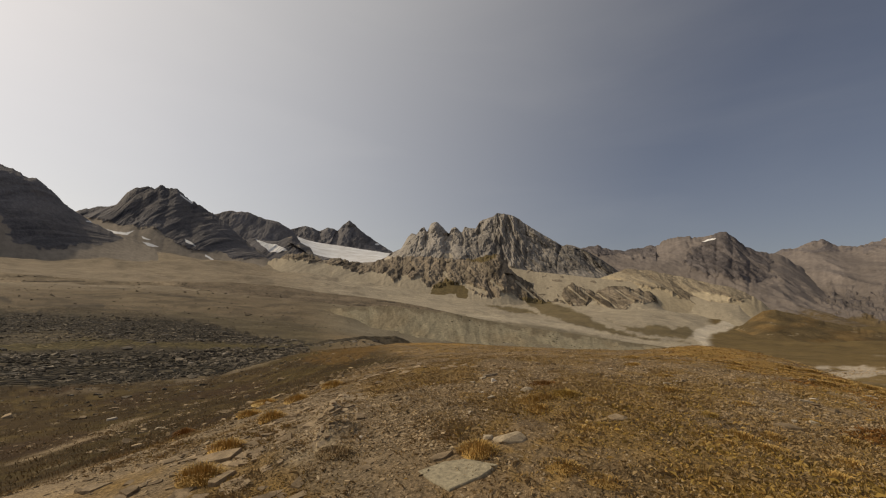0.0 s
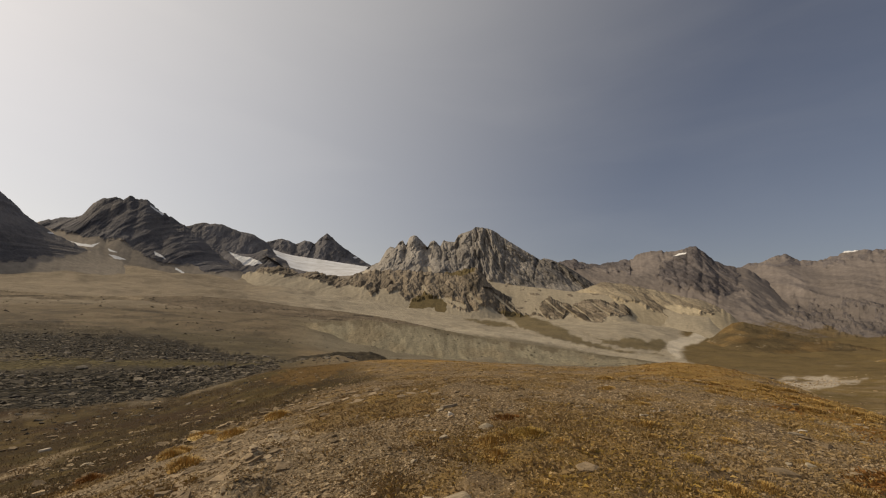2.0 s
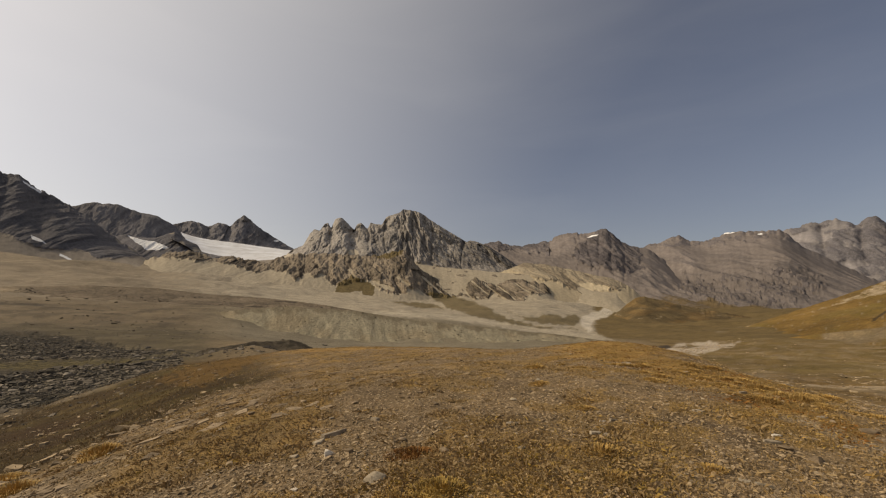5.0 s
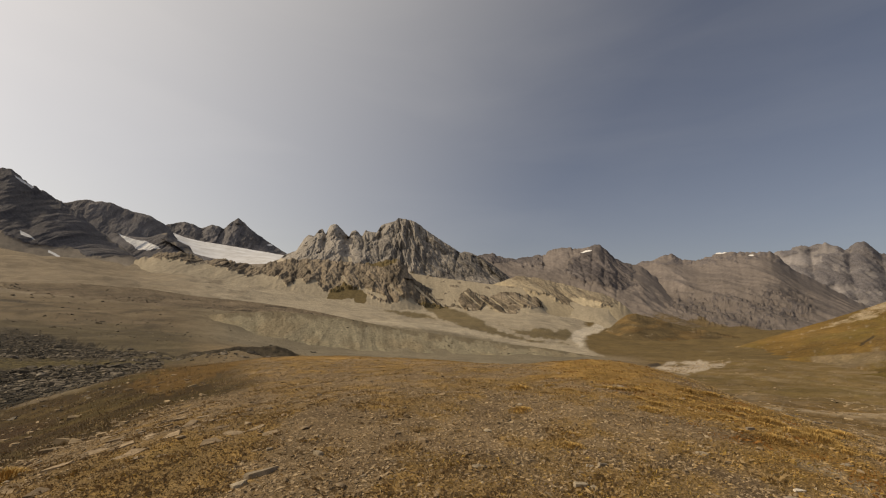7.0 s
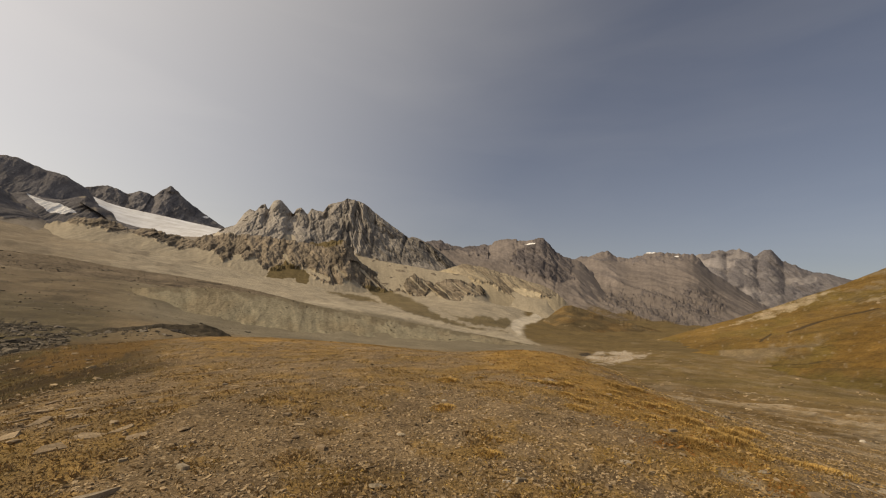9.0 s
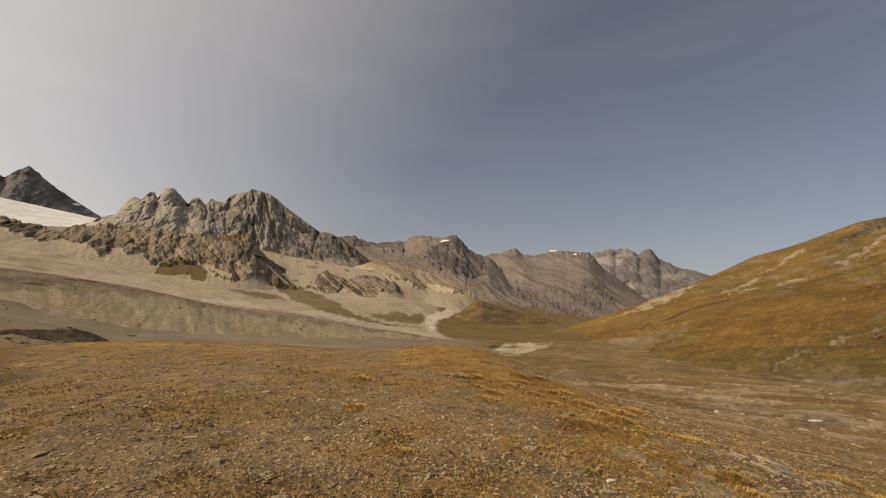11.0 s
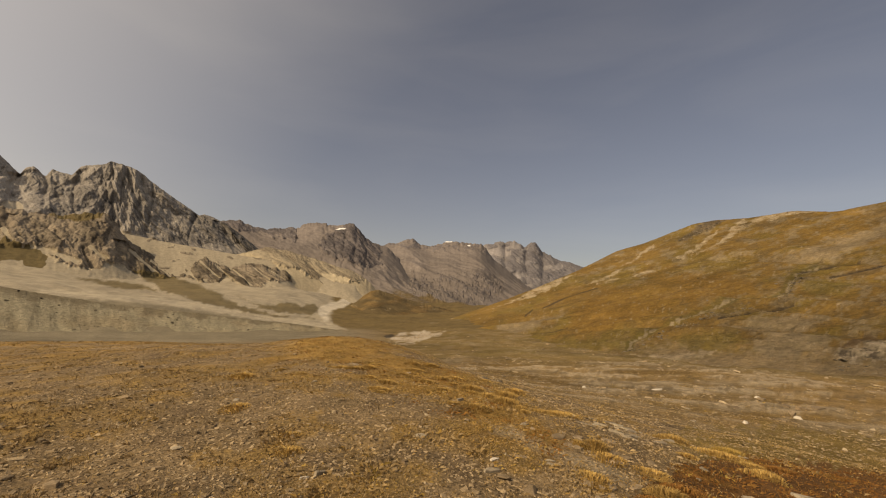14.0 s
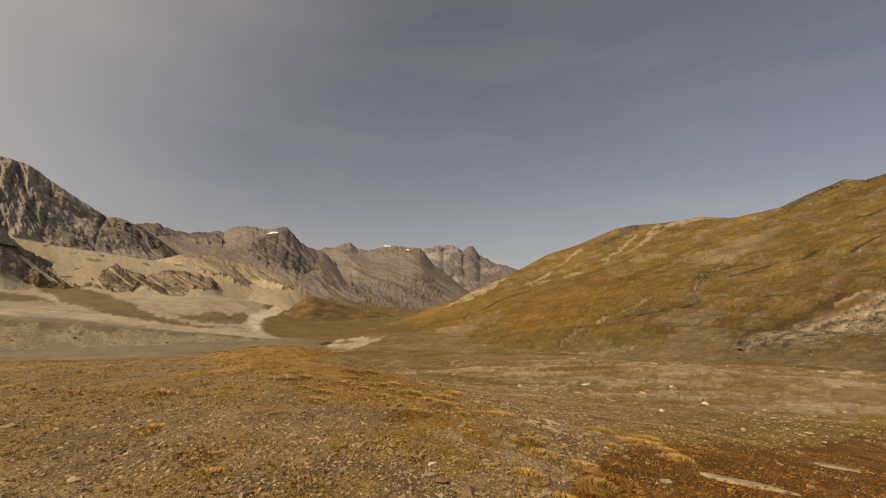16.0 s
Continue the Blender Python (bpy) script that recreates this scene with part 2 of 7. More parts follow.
def ground_height(x, y):
    """The height of the ground with its hummocks, at any place."""
    x, y = np.asarray(x, float), np.asarray(y, float)
    az, r = polar(x, y)
    z = base_height(az, r)
    shape = z.shape
    x, y, z, az, r = (np.array(np.broadcast_to(v, shape), float).reshape(-1) for v in (x, y, z, az, r))
    k = r < 9
    a, b = x[k], y[k]
    for x0, y0, x1, y1 in ((-2.38, 6.94, -2.19, 5.84), (-2.19, 5.84, -1.75, 4.84), (-1.75, 4.84, -2.2, 4.2)):
        t = np.clip(((a - x0) * (x1 - x0) + (b - y0) * (y1 - y0)) / ((x1 - x0) ** 2 + (y1 - y0) ** 2), 0, 1)
        z[k] += 0.07 * np.exp(-((a - x0 - t * (x1 - x0)) ** 2 + (b - y0 - t * (y1 - y0)) ** 2) / 0.18 ** 2) * (1 + 1.5 * fbm(a / 0.3, b / 0.3, 71.0, 3))
    k = r < 60
    a, b = x[k], y[k]
    z[k] += (1 - sstep(30, 60, r[k])) * (0.10 * fbm(a / 3.1, b / 3.1, 1.0, 3) + 0.035 * fbm(a / 0.7, b / 0.7, 2.0, 3))
    k = (r > 25) & (r < 1200)
    a, b, q, w = x[k], y[k], r[k], az[k]
    z[k] += sstep(25, 60, q) * (1 - sstep(500, 1200, q)) * (0.006 * q * fbm(a / 38.0, b / 38.0, 3.0, 5, 0.55) + sstep(36, 46, w) * (1 - sstep(200, 320, q)) * (0.7 * fbm(a / 15.0, b / 15.0, 6.0, 4, 0.6) + 0.004 * q * fbm(a / 5.0, b / 5.0, 9.0, 3)) + 0.35 * fbm(a / 6.0, b / 6.0, 4.0, 3))
    n = (w > 40) & (q < 110)
    step = np.zeros_like(q)
    step[n] = sstep(40, 50, w[n]) * sstep(15, 24, q[n]) * (1 - sstep(75, 110, q[n])) * (sstep(0.02, 0.26, terrace_lines(w[n], q[n])) - 0.5)
    z[k] += 0.0035 * q * step
    blocks = sstep(55, 60, q) * (1 - sstep(150, 190, q)) * (1 - sstep(-28, -24, w))
    z[k] += 1.7 * np.exp(-((w + 18) / 5.0) ** 2 - ((q - 76) / 7.0) ** 2) + blocks * (0.55 * fbm(a / 9.0, b / 9.0, 8.0, 4) - 0.25)
    k = r > 200
    a, b, q = x[k], y[k], r[k]
    z[k] += sstep(200, 900, q) * 0.011 * q * fbm(a / 200.0, b / 200.0, 5.0, 6, 0.55)
    return z.reshape(shape)

# ---- materials ----
class Nodes:
    """A small helper to write node trees."""

    def __init__(self, name):
        self.mat = bpy.data.materials.new(name)
        self.mat.use_nodes = True
        self.t = self.mat.node_tree
        self.t.nodes.clear()
        self.out = self.t.nodes.new("ShaderNodeOutputMaterial")
        self.bsdf = self.t.nodes.new("ShaderNodeBsdfPrincipled")
        self.t.links.new(self.bsdf.outputs[0], self.out.inputs[0])
        self.geo = self.t.nodes.new("ShaderNodeNewGeometry")

    def link(self, a, b):
        if isinstance(a, (int, float)):
            b.default_value = a
        elif isinstance(a, tuple):
            b.default_value = (*a, 1.0) if len(a) == 3 and b.type == "RGBA" else a
        else:
            self.t.links.new(a, b)

    def noise(self, scale, detail=4.0, rough=0.55, stretch=(1, 1, 1), offset=0.0):
        m = self.t.nodes.new("ShaderNodeMapping")
        m.inputs["Scale"].default_value = stretch
        m.inputs["Location"].default_value = (offset, offset * 1.7, offset * 0.6)
        self.t.links.new(self.geo.outputs["Position"], m.inputs["Vector"])
        n = self.t.nodes.new("ShaderNodeTexNoise")
        n.inputs["Scale"].default_value, n.inputs["Detail"].default_value, n.inputs["Roughness"].default_value = scale, detail, rough
        self.t.links.new(m.outputs[0], n.inputs["Vector"])
        return n.outputs["Fac"]

    def cells(self, scale, stretch=(1, 1, 1), feature="F1"):
        m = self.t.nodes.new("ShaderNodeMapping")
        m.inputs["Scale"].default_value = stretch
        self.t.links.new(self.geo.outputs["Position"], m.inputs["Vector"])
        n = self.t.nodes.new("ShaderNodeTexVoronoi")
        n.feature = feature
        n.inputs["Scale"].default_value = scale
        self.t.links.new(m.outputs[0], n.inputs["Vector"])
        return n

    def span(self, value, a, b, lo=0.0, hi=1.0):
        n = self.t.nodes.new("ShaderNodeMapRange")
        self.link(value, n.inputs[0])
        n.inputs[1].default_value, n.inputs[2].default_value, n.inputs[3].default_value, n.inputs[4].default_value = a, b, lo, hi
        return n.outputs[0]

    def math(self, op, a, b=0.0):
        n = self.t.nodes.new("ShaderNodeMath")
        n.operation = op
        self.link(a, n.inputs[0])
        self.link(b, n.inputs[1])
        return n.outputs[0]

    def mix(self, fac, a, b, mode="MIX"):
        n = self.t.nodes.new("ShaderNodeMix")
        n.data_type, n.blend_type = "RGBA", mode
        self.link(fac, n.inputs[0])
        self.link(a, n.inputs[6])
        self.link(b, n.inputs[7])
        return n.outputs[2]

    def scale(self, colour, value):
        """The colour times a number."""
        n = self.t.nodes.new("ShaderNodeVectorMath")
        n.operation = "SCALE"
        self.link(colour, n.inputs[0])
        self.link(value, n.inputs["Scale"])
        return n.outputs[0]

    def attr(self, name):
        n = self.t.nodes.new("ShaderNodeAttribute")
        n.attribute_name = name
        return n

    def up(self):
        n = self.t.nodes.new("ShaderNodeSeparateXYZ")
        self.t.links.new(self.geo.outputs["Normal"], n.inputs[0])
        return n.outputs[2]

    def bump(self, height, distance, strength=1.0):
        n = self.t.nodes.new("ShaderNodeBump")
        n.inputs["Distance"].default_value, n.inputs["Strength"].default_value = distance, strength
        self.link(height, n.inputs["Height"])
        self.t.links.new(n.outputs[0], self.bsdf.inputs["Normal"])

    def done(self, colour, rough=0.9, spec=0.2):
        self.link(colour, self.bsdf.inputs["Base Color"])
        self.link(rough, self.bsdf.inputs["Roughness"])
        self.bsdf.inputs["Specular IOR Level"].default_value = spec
        return self.mat


def rock_material(name, dark, light, scree, size, grass=(0.135, 0.102, 0.05)):
    """Rock of a mountain: blocks of several tones, joints and beds, with scree, dry grass and old snow where the landform has them."""
    k = Nodes(name)
    big = k.noise(1.0 / size, 6, 0.6)
    stain = k.noise(5.0 / size, 9, 0.7, (1, 1, 0.4), 31.0)
    fine = k.noise(26.0 / size, 7, 0.74, (1, 1, 0.7), 5.0)
    tone = k.attr("Tone").outputs["Fac"]
    rock = k.mix(k.span(k.math("ADD", k.math("MULTIPLY", k.math("SUBTRACT", stain, 0.5), 1.7), tone), 0.1, 0.9), dark, light)
    rock = k.mix(k.span(big, 0.42, 0.64, 0.0, 0.35), rock, tuple(0.5 * a + 0.5 * b for a, b in zip(scree, light)))
    rock = k.scale(rock, k.span(fine, 0.28, 0.72, 0.6, 1.4))
    loose = k.scale(scree, k.span(k.noise(9.0 / size, 9, 0.7, (1, 1, 1), 11.0), 0.3, 0.7, 0.8, 1.2))
    loose = k.scale(loose, k.span(k.attr("Run").outputs["Fac"], 0.15, 0.85, 0.93, 1.07))
    loose = k.scale(loose, k.span(tone, 0.0, 1.0, 0.7, 1.3))
    ragged = k.math("MULTIPLY", k.math("SUBTRACT", k.noise(12.0 / size, 7, 0.68, (1, 1, 0.6), 19.0), 0.5), 0.9)
    col = k.mix(k.span(k.math("ADD", k.attr("Rock").outputs["Fac"], ragged), 0.38, 0.62), loose, rock)
    turf = k.scale(grass, k.span(k.noise(8.0 / size, 8, 0.68, (1, 1, 1), 41.0), 0.3, 0.7, 0.72, 1.28))
    col = k.mix(k.span(k.math("ADD", k.attr("Grass").outputs["Fac"], ragged), 0.4, 0.65), col, turf)
    col = k.mix(k.span(k.math("ADD", k.attr("Snow").outputs["Fac"], k.math("MULTIPLY", ragged, 0.5)), 0.42, 0.58), col, (0.8, 0.79, 0.77))
    k.bump(k.math("MULTIPLY", k.noise(16.0 / size, 9, 0.74, (1, 1, 0.7), 3.0), k.span(k.attr("Rock").outputs["Fac"], 0, 1, 0.2, 1.0)), size * 0.05, 0.8)
    return k.done(col, 0.95, 0.1)


MAT = {}
MAT["main_rock"] = rock_material("pale_limestone", (0.085, 0.079, 0.076), (0.37, 0.335, 0.298), (0.345, 0.298, 0.232), 120)
# dark schist, with some distant haze mixed into its colours
MAT["left_rock"] = rock_material("dark_schist", (0.098, 0.094, 0.1), (0.2, 0.188, 0.19), (0.265, 0.226, 0.182), 140)
# haze of the distance put into pale, low-contrast rock colours
MAT["haze_rock"] = rock_material("hazy_grey_rock", (0.115, 0.107, 0.115), (0.185, 0.172, 0.176), (0.21, 0.192, 0.187), 230, (0.2, 0.16, 0.12))
MAT["bench_rock"] = rock_material("brown_bench_rock", (0.068, 0.055, 0.042), (0.29, 0.235, 0.175), (0.335, 0.285, 0.21), 90)
MAT["spur_rock"] = rock_material("cream_spur_rock", (0.15, 0.12, 0.088), (0.34, 0.285, 0.205), (0.35, 0.29, 0.2), 80)
# brown rock tinted greyish purple to stand for aerial haze
MAT["far_rock"] = rock_material("far_brown_rock", (0.085, 0.075, 0.077), (0.185, 0.162, 0.156), (0.175, 0.149, 0.134), 190, (0.125, 0.09, 0.048))


def hill_material():
    k = Nodes("hill_turf")
    a = k.attr("Col")
    n1 = k.noise(0.012, 14, 0.74, (1, 1, 1.6))
    n2 = k.noise(0.4, 8, 0.7, (1, 1, 1.5), 9.0)
    col = k.scale(a.outputs["Color"], k.span(n1, 0.3, 0.7, 0.5, 1.5))
    col = k.scale(col, k.span(n2, 0.28, 0.72, 0.58, 1.42))
    ledge = k.noise(0.045, 9, 0.68, (0.45, 0.45, 3.2), 27.0)
    col = k.scale(col, k.span(ledge, 0.57, 0.68, 1.0, 0.66))
    col = k.scale(col, k.span(ledge, 0.30, 0.44, 1.4, 1.0))
    rag = k.math("MULTIPLY", k.math("SUBTRACT", k.noise(0.07, 9, 0.7, (1, 1, 1.2), 14.0), 0.5), 3.4)
    pale = k.scale((0.44, 0.36, 0.25), k.span(n2, 0.3, 0.7, 0.75, 1.2))
    col = k.mix(k.span(k.math("ADD", k.attr("Rock").outputs["Fac"], rag), 0.55, 0.95, 0.0, 0.9), col, pale)
    k.bump(k.noise(0.12, 10, 0.72), 2.6, 1.0)
    return k.done(col, 0.95, 0.1)


def slope_material(name, strike, dip, along, across, ledges, pale, much=1.0):
    """A turfed or gravelly slope whose beds run along one direction: U is the bearing, V the angle of each place."""
    k = Nodes(name)
    u, v = k.attr("U").outputs["Fac"], k.attr("V").outputs["Fac"]
    n = k.t.nodes.new("ShaderNodeCombineXYZ")
    k.link(k.math("MULTIPLY", k.math("ADD", u, k.math("MULTIPLY", v, dip)), along), n.inputs[0])
    k.link(k.math("MULTIPLY", k.math("SUBTRACT", v, k.math("MULTIPLY", u, strike)), across), n.inputs[1])

    def beds(scale, detail, rough, shift):
        t = k.t.nodes.new("ShaderNodeTexNoise")
        t.inputs["Scale"].default_value, t.inputs["Detail"].default_value, t.inputs["Roughness"].default_value = scale, detail, rough
        m = k.t.nodes.new("ShaderNodeVectorMath")
        m.inputs[1].default_value = (shift, shift * 1.3, shift)
        k.t.links.new(n.outputs[0], m.inputs[0])
        k.t.links.new(m.outputs[0], t.inputs["Vector"])
        return t.outputs["Fac"]

    wide, narrow, gaps = beds(0.35, 9, 0.7, 0.0), beds(1.3, 10, 0.74, 31.0), beds(0.22, 5, 0.6, 67.0)
    col = k.scale(k.attr("Col").outputs["Color"], k.span(wide, 0.3, 0.7, 1 - 0.32 * much, 1 + 0.32 * much))
    col = k.scale(col, k.span(narrow, 0.28, 0.72, 1 - 0.38 * much, 1 + 0.38 * much))
    n2 = k.noise(0.5, 9, 0.74, (1, 1, 1.5), 9.0)
    col = k.scale(col, k.span(n2, 0.28, 0.72, 0.6, 1.4))
    # thin dark ledges and the paler stones at their feet
    line = k.math("ABSOLUTE", k.math("SUBTRACT", beds(0.55, 2, 0.5, 11.0), 0.5))
    here = k.math("MULTIPLY", k.span(line, 0.004, 0.016, 1.0, 0.0), k.span(gaps, 0.5, 0.58, 0.0, ledges))
    col = k.scale(col, k.span(here, 0.0, 1.0, 1.0, 0.45))
    rag = k.math("MULTIPLY", k.math("SUBTRACT", k.math("ADD", k.math("MULTIPLY", narrow, 0.6), k.math("MULTIPLY", k.noise(0.2, 9, 0.72, (1, 1, 1.2), 14.0), 0.4)), 0.5), 2.0)
    bare = k.scale(pale, k.span(n2, 0.3, 0.7, 0.75, 1.2))
    col = k.mix(k.span(k.math("ADD", k.attr("Rock").outputs["Fac"], rag), 0.4, 1.05, 0.0, 0.95), col, bare)
    k.bump(k.math("ADD", k.math("ADD", k.math("MULTIPLY", narrow, 0.8 * much), k.math("MULTIPLY", k.noise(0.2, 10, 0.74), 0.7)), k.math("MULTIPLY", here, -0.35)), 2.6, 1.0)
    return k.done(col, 0.95, 0.1)


def ground_material():
    k = Nodes("alpine_ground")
    a = k.attr("Col")
    coarse = k.noise(0.025, 15, 0.74)
    clump = k.noise(1.7, 8, 0.7, (1, 1, 1), 4.0)
    grain = k.noise(24.0, 5, 0.7, (1, 1, 1), 8.0)
    soft = k.mix(k.attr("Near").outputs["Fac"], (1.0, 1.0, 1.0), k.span(coarse, 0.3, 0.7, 0.5, 1.5))
    col = k.mix(1.0, a.outputs["Color"], soft, "MULTIPLY")
    col = k.scale(col, k.span(clump, 0.28, 0.72, 0.6, 1.4))
    col = k.scale(col, k.span(grain, 0.3, 0.7, 0.4, 1.6))
    # fields of blocks: stones of many tones with dark gaps
    field = k.attr("Block").outputs["Fac"]
    stones, edges = k.cells(0.75, (1, 1, 1.4)), k.cells(0.75, (1, 1, 1.4), "DISTANCE_TO_EDGE")
    small = k.cells(2.1, (1, 1, 1.4))
    sep = k.t.nodes.new("ShaderNodeSeparateColor")
    k.t.links.new(stones.outputs["Color"], sep.inputs[0])
    sep2 = k.t.nodes.new("ShaderNodeSeparateColor")
    k.t.links.new(small.outputs["Color"], sep2.inputs[0])
    tone = k.math("MULTIPLY", k.span(k.math("POWER", sep.outputs[0], 2.0), 0, 1, 0.6, 2.3), k.span(sep2.outputs[1], 0, 1, 0.55, 1.5))
    tone = k.math("MULTIPLY", tone, k.span(edges.outputs["Distance"], 0.02, 0.14, 0.35, 1.0))
    col = k.mix(field, col, k.scale(col, tone))
    lift = k.math("MULTIPLY", k.math("ADD", sep.outputs[2], k.span(edges.outputs["Distance"], 0.0, 0.2)), k.math("MULTIPLY", field, 3.0))
    k.bump(k.math("ADD", k.math("ADD", k.math("MULTIPLY", clump, 0.6), k.math("MULTIPLY", grain, 0.12)), lift), 0.18, 1.0)
    return k.done(col, 0.95, 0.12)


def snow_material():
    k = Nodes("old_snow")
    n = k.noise(0.012, 6, 0.6, (1, 1, 3.0))
    col = k.mix(k.span(n, 0.35, 0.7), (0.86, 0.86, 0.86), (0.62, 0.6, 0.57))
    k.bump(k.noise(0.03, 6, 0.6), 3.0, 0.4)
    return k.done(col, 0.6, 0.3)


MAT["hill"] = hill_material()
MAT["hillside"] = slope_material("hillside_turf", 0.28, 1.1, 0.3, 1.7, 0.35, (0.44, 0.36, 0.25))
MAT["moraine"] = slope_material("moraine_gravel", 0.0, 0.35, 1.3, 0.5, 0.0, (0.35, 0.3, 0.22), 0.4)
MAT["ground"] = ground_material()
MAT["snow"] = snow_material()


def stone_material(name, dark, light, per="RandomPerIsland", size=1.0, contrast=0.5):
    """Broken stone; each piece has a tone of its own."""
    k = Nodes(name)
    if per == "RandomPerIsland":
        tone = k.geo.outputs["Random Per Island"]
    else:
        tone = k.t.nodes.new("ShaderNodeObjectInfo").outputs["Random"]
    n = k.noise(6.0 / size, 7, 0.7)
    n2 = k.noise(45.0 / size, 5, 0.65, (1, 1, 1), 7.0)
    col = k.mix(k.span(tone, 0.0, 1.0), dark, light)
    col = k.scale(col, k.span(n, 0.28, 0.72, 1 - contrast, 1 + contrast))
    col = k.scale(col, k.span(n2, 0.28, 0.72, 0.75, 1.25))
    k.bump(k.math("ADD", n, k.math("MULTIPLY", n2, 0.35)), 0.02 * size, 0.8)
    return k.done(col, 0.85, 0.25)


def blade_material(name, a, b, c):
    """Dry grass: each blade between three tones, patches of tone over the ground."""
    k = Nodes(name)
    r = k.geo.outputs["Random Per Island"]
    patch = k.noise(0.9, 5, 0.65)
    col = k.mix(k.span(patch, 0.38, 0.62), a, b)
    col = k.mix(k.span(r, 0.6, 1.0, 0.0, 0.7), col, c)
    col = k.scale(col, k.span(k.math("FRACT", k.math("MULTIPLY", r, 37.0)), 0, 1, 0.75, 1.25))
    k.bsdf.inputs["Subsurface Weight"].default_value = 0.0
    return k.done(col, 0.8, 0.15)


MAT["chips"] = stone_material("slate_chips", (0.15, 0.106, 0.062), (0.45, 0.33, 0.196), contrast=0.35)
MAT["pale_chips"] = stone_material("pale_chips", (0.27, 0.2, 0.122), (0.45, 0.35, 0.225), contrast=0.3)
MAT["stone"] = stone_material("tan_stone", (0.25, 0.2, 0.14), (0.37, 0.305, 0.215), "object", 0.6)
MAT["slab_stone"] = stone_material("lichen_grey_slab", (0.3, 0.255, 0.175), (0.31, 0.265, 0.18), "object", 0.25, 0.5)
MAT["pale_stone"] = stone_material("pale_tan_stone", (0.33, 0.262, 0.175), (0.44, 0.355, 0.245), "object", 0.35, 0.5)
MAT["rib_stone"] = stone_material("tan_rib_stone", (0.3, 0.222, 0.138), (0.47, 0.36, 0.235), "object", 0.4, 0.35)
MAT["white_stone"] = stone_material("white_quartz", (0.5, 0.43, 0.34), (0.62, 0.55, 0.45), "object", 0.4, 0.2)
MAT["slate"] = stone_material("brown_slate", (0.17, 0.121, 0.072), (0.34, 0.252, 0.156), "object", 0.5)
MAT["boulders"] = stone_material("grey_boulders", (0.05, 0.041, 0.03), (0.22, 0.18, 0.13), size=8.0)
MAT["boulder"] = stone_material("big_boulder", (0.06, 0.05, 0.04), (0.26, 0.22, 0.17), "object", 6.0)
MAT["grass"] = blade_material("dry_grass", (0.345, 0.24, 0.12), (0.285, 0.195, 0.095), (0.44, 0.325, 0.18))
MAT["ochre_grass"] = blade_material("ochre_grass", (0.38, 0.24, 0.08), (0.315, 0.195, 0.065), (0.43, 0.3, 0.12))
MAT["rust_grass"] = blade_material("rust_heath", (0.18, 0.08, 0.026), (0.24, 0.112, 0.033), (0.33, 0.19, 0.056))
MAT["olive_grass"] = blade_material("olive_moss", (0.32, 0.208, 0.055), (0.385, 0.255, 0.074), (0.45, 0.315, 0.12))
MAT["tuft_grass"] = blade_material("tuft_grass", (0.44, 0.275, 0.09), (0.37, 0.23, 0.075), (0.5, 0.36, 0.15))
MAT["shrub"] = blade_material("grey_shrub", (0.26, 0.185, 0.1), (0.31, 0.225, 0.125), (0.4, 0.3, 0.17))

# ---- large landforms ----
def grid_mesh(name, P, material, colours=None, closed=False, smooth=True, masks=None, faces=None):
    """A mesh from a grid of places P[rows, cols, 3], with a colour or masks for each vertex if given."""
    nr, nc = P.shape[:2]
    me = bpy.data.meshes.new(name)
    a = np.arange(nr * nc).reshape(nr, nc)
    if closed:
        b = np.roll(a, -1, 1)
        q = np.stack([a[:-1], b[:-1], b[1:], a[1:]], -1).reshape(-1, 4)
    else:
        q = np.stack([a[:-1, :-1], a[:-1, 1:], a[1:, 1:], a[1:, :-1]], -1).reshape(-1, 4)
    masks = {key: np.broadcast_to(v, (nr, nc)).reshape(-1) for key, v in (masks or {}).items()}
    P, colours = P.reshape(-1, 3), None if colours is None else colours.reshape(-1, 3)
    if faces is not None:
        q = q[faces.reshape(-1)]
        used, q = np.unique(q, return_inverse=True)
        q = q.reshape(-1, 4)
        P, masks = P[used], {key: v[used] for key, v in masks.items()}
        colours = None if colours is None else colours[used]
    me.vertices.add(len(P))
    me.vertices.foreach_set("co", np.ascontiguousarray(P, dtype=np.float32).reshape(-1))
    me.loops.add(len(q) * 4)
    me.loops.foreach_set("vertex_index", q.reshape(-1).astype(np.int32))
    me.polygons.add(len(q))
    me.polygons.foreach_set("loop_start", np.arange(len(q), dtype=np.int32) * 4)
    me.polygons.foreach_set("use_smooth", np.full(len(q), smooth))
    me.update(calc_edges=True)
    if colours is not None:
        at = me.color_attributes.new("Col", "FLOAT_COLOR", "POINT")
        at.data.foreach_set("color", np.concatenate([colours, np.ones((len(P), 1))], 1).astype(np.float32).reshape(-1))
    for key, values in masks.items():
        at = me.attributes.new(key, "FLOAT", "POINT")
        at.data.foreach_set("value", np.ascontiguousarray(values, dtype=np.float32))
    me.materials.append(material)
    return me


def place_polar(az, r, z):
    a = np.radians(az)
    return np.stack([SPOT[0] + r * np.sin(a), SPOT[1] + r * np.cos(a), z], -1)


def blur(v, width):
    n = int(max(1, width))
    k = np.hanning(2 * n + 3)[1:-1]
    p = np.pad(v, len(k) // 2, mode="edge")
    return np.convolve(p, k / k.sum(), "valid")[:len(v)]


def streak(A, E, a0, e0, a1, e1, w):
    """A soft streak along a line between two places of a slope."""
    dx, dy = a1 - a0, e1 - e0
    t = np.clip(((A - a0) * dx + (E - e0) * dy) / (dx * dx + dy * dy), 0, 1)
    return np.exp(-(((A - a0 - t * dx) ** 2 + (E - e0 - t * dy) ** 2) / w ** 2))


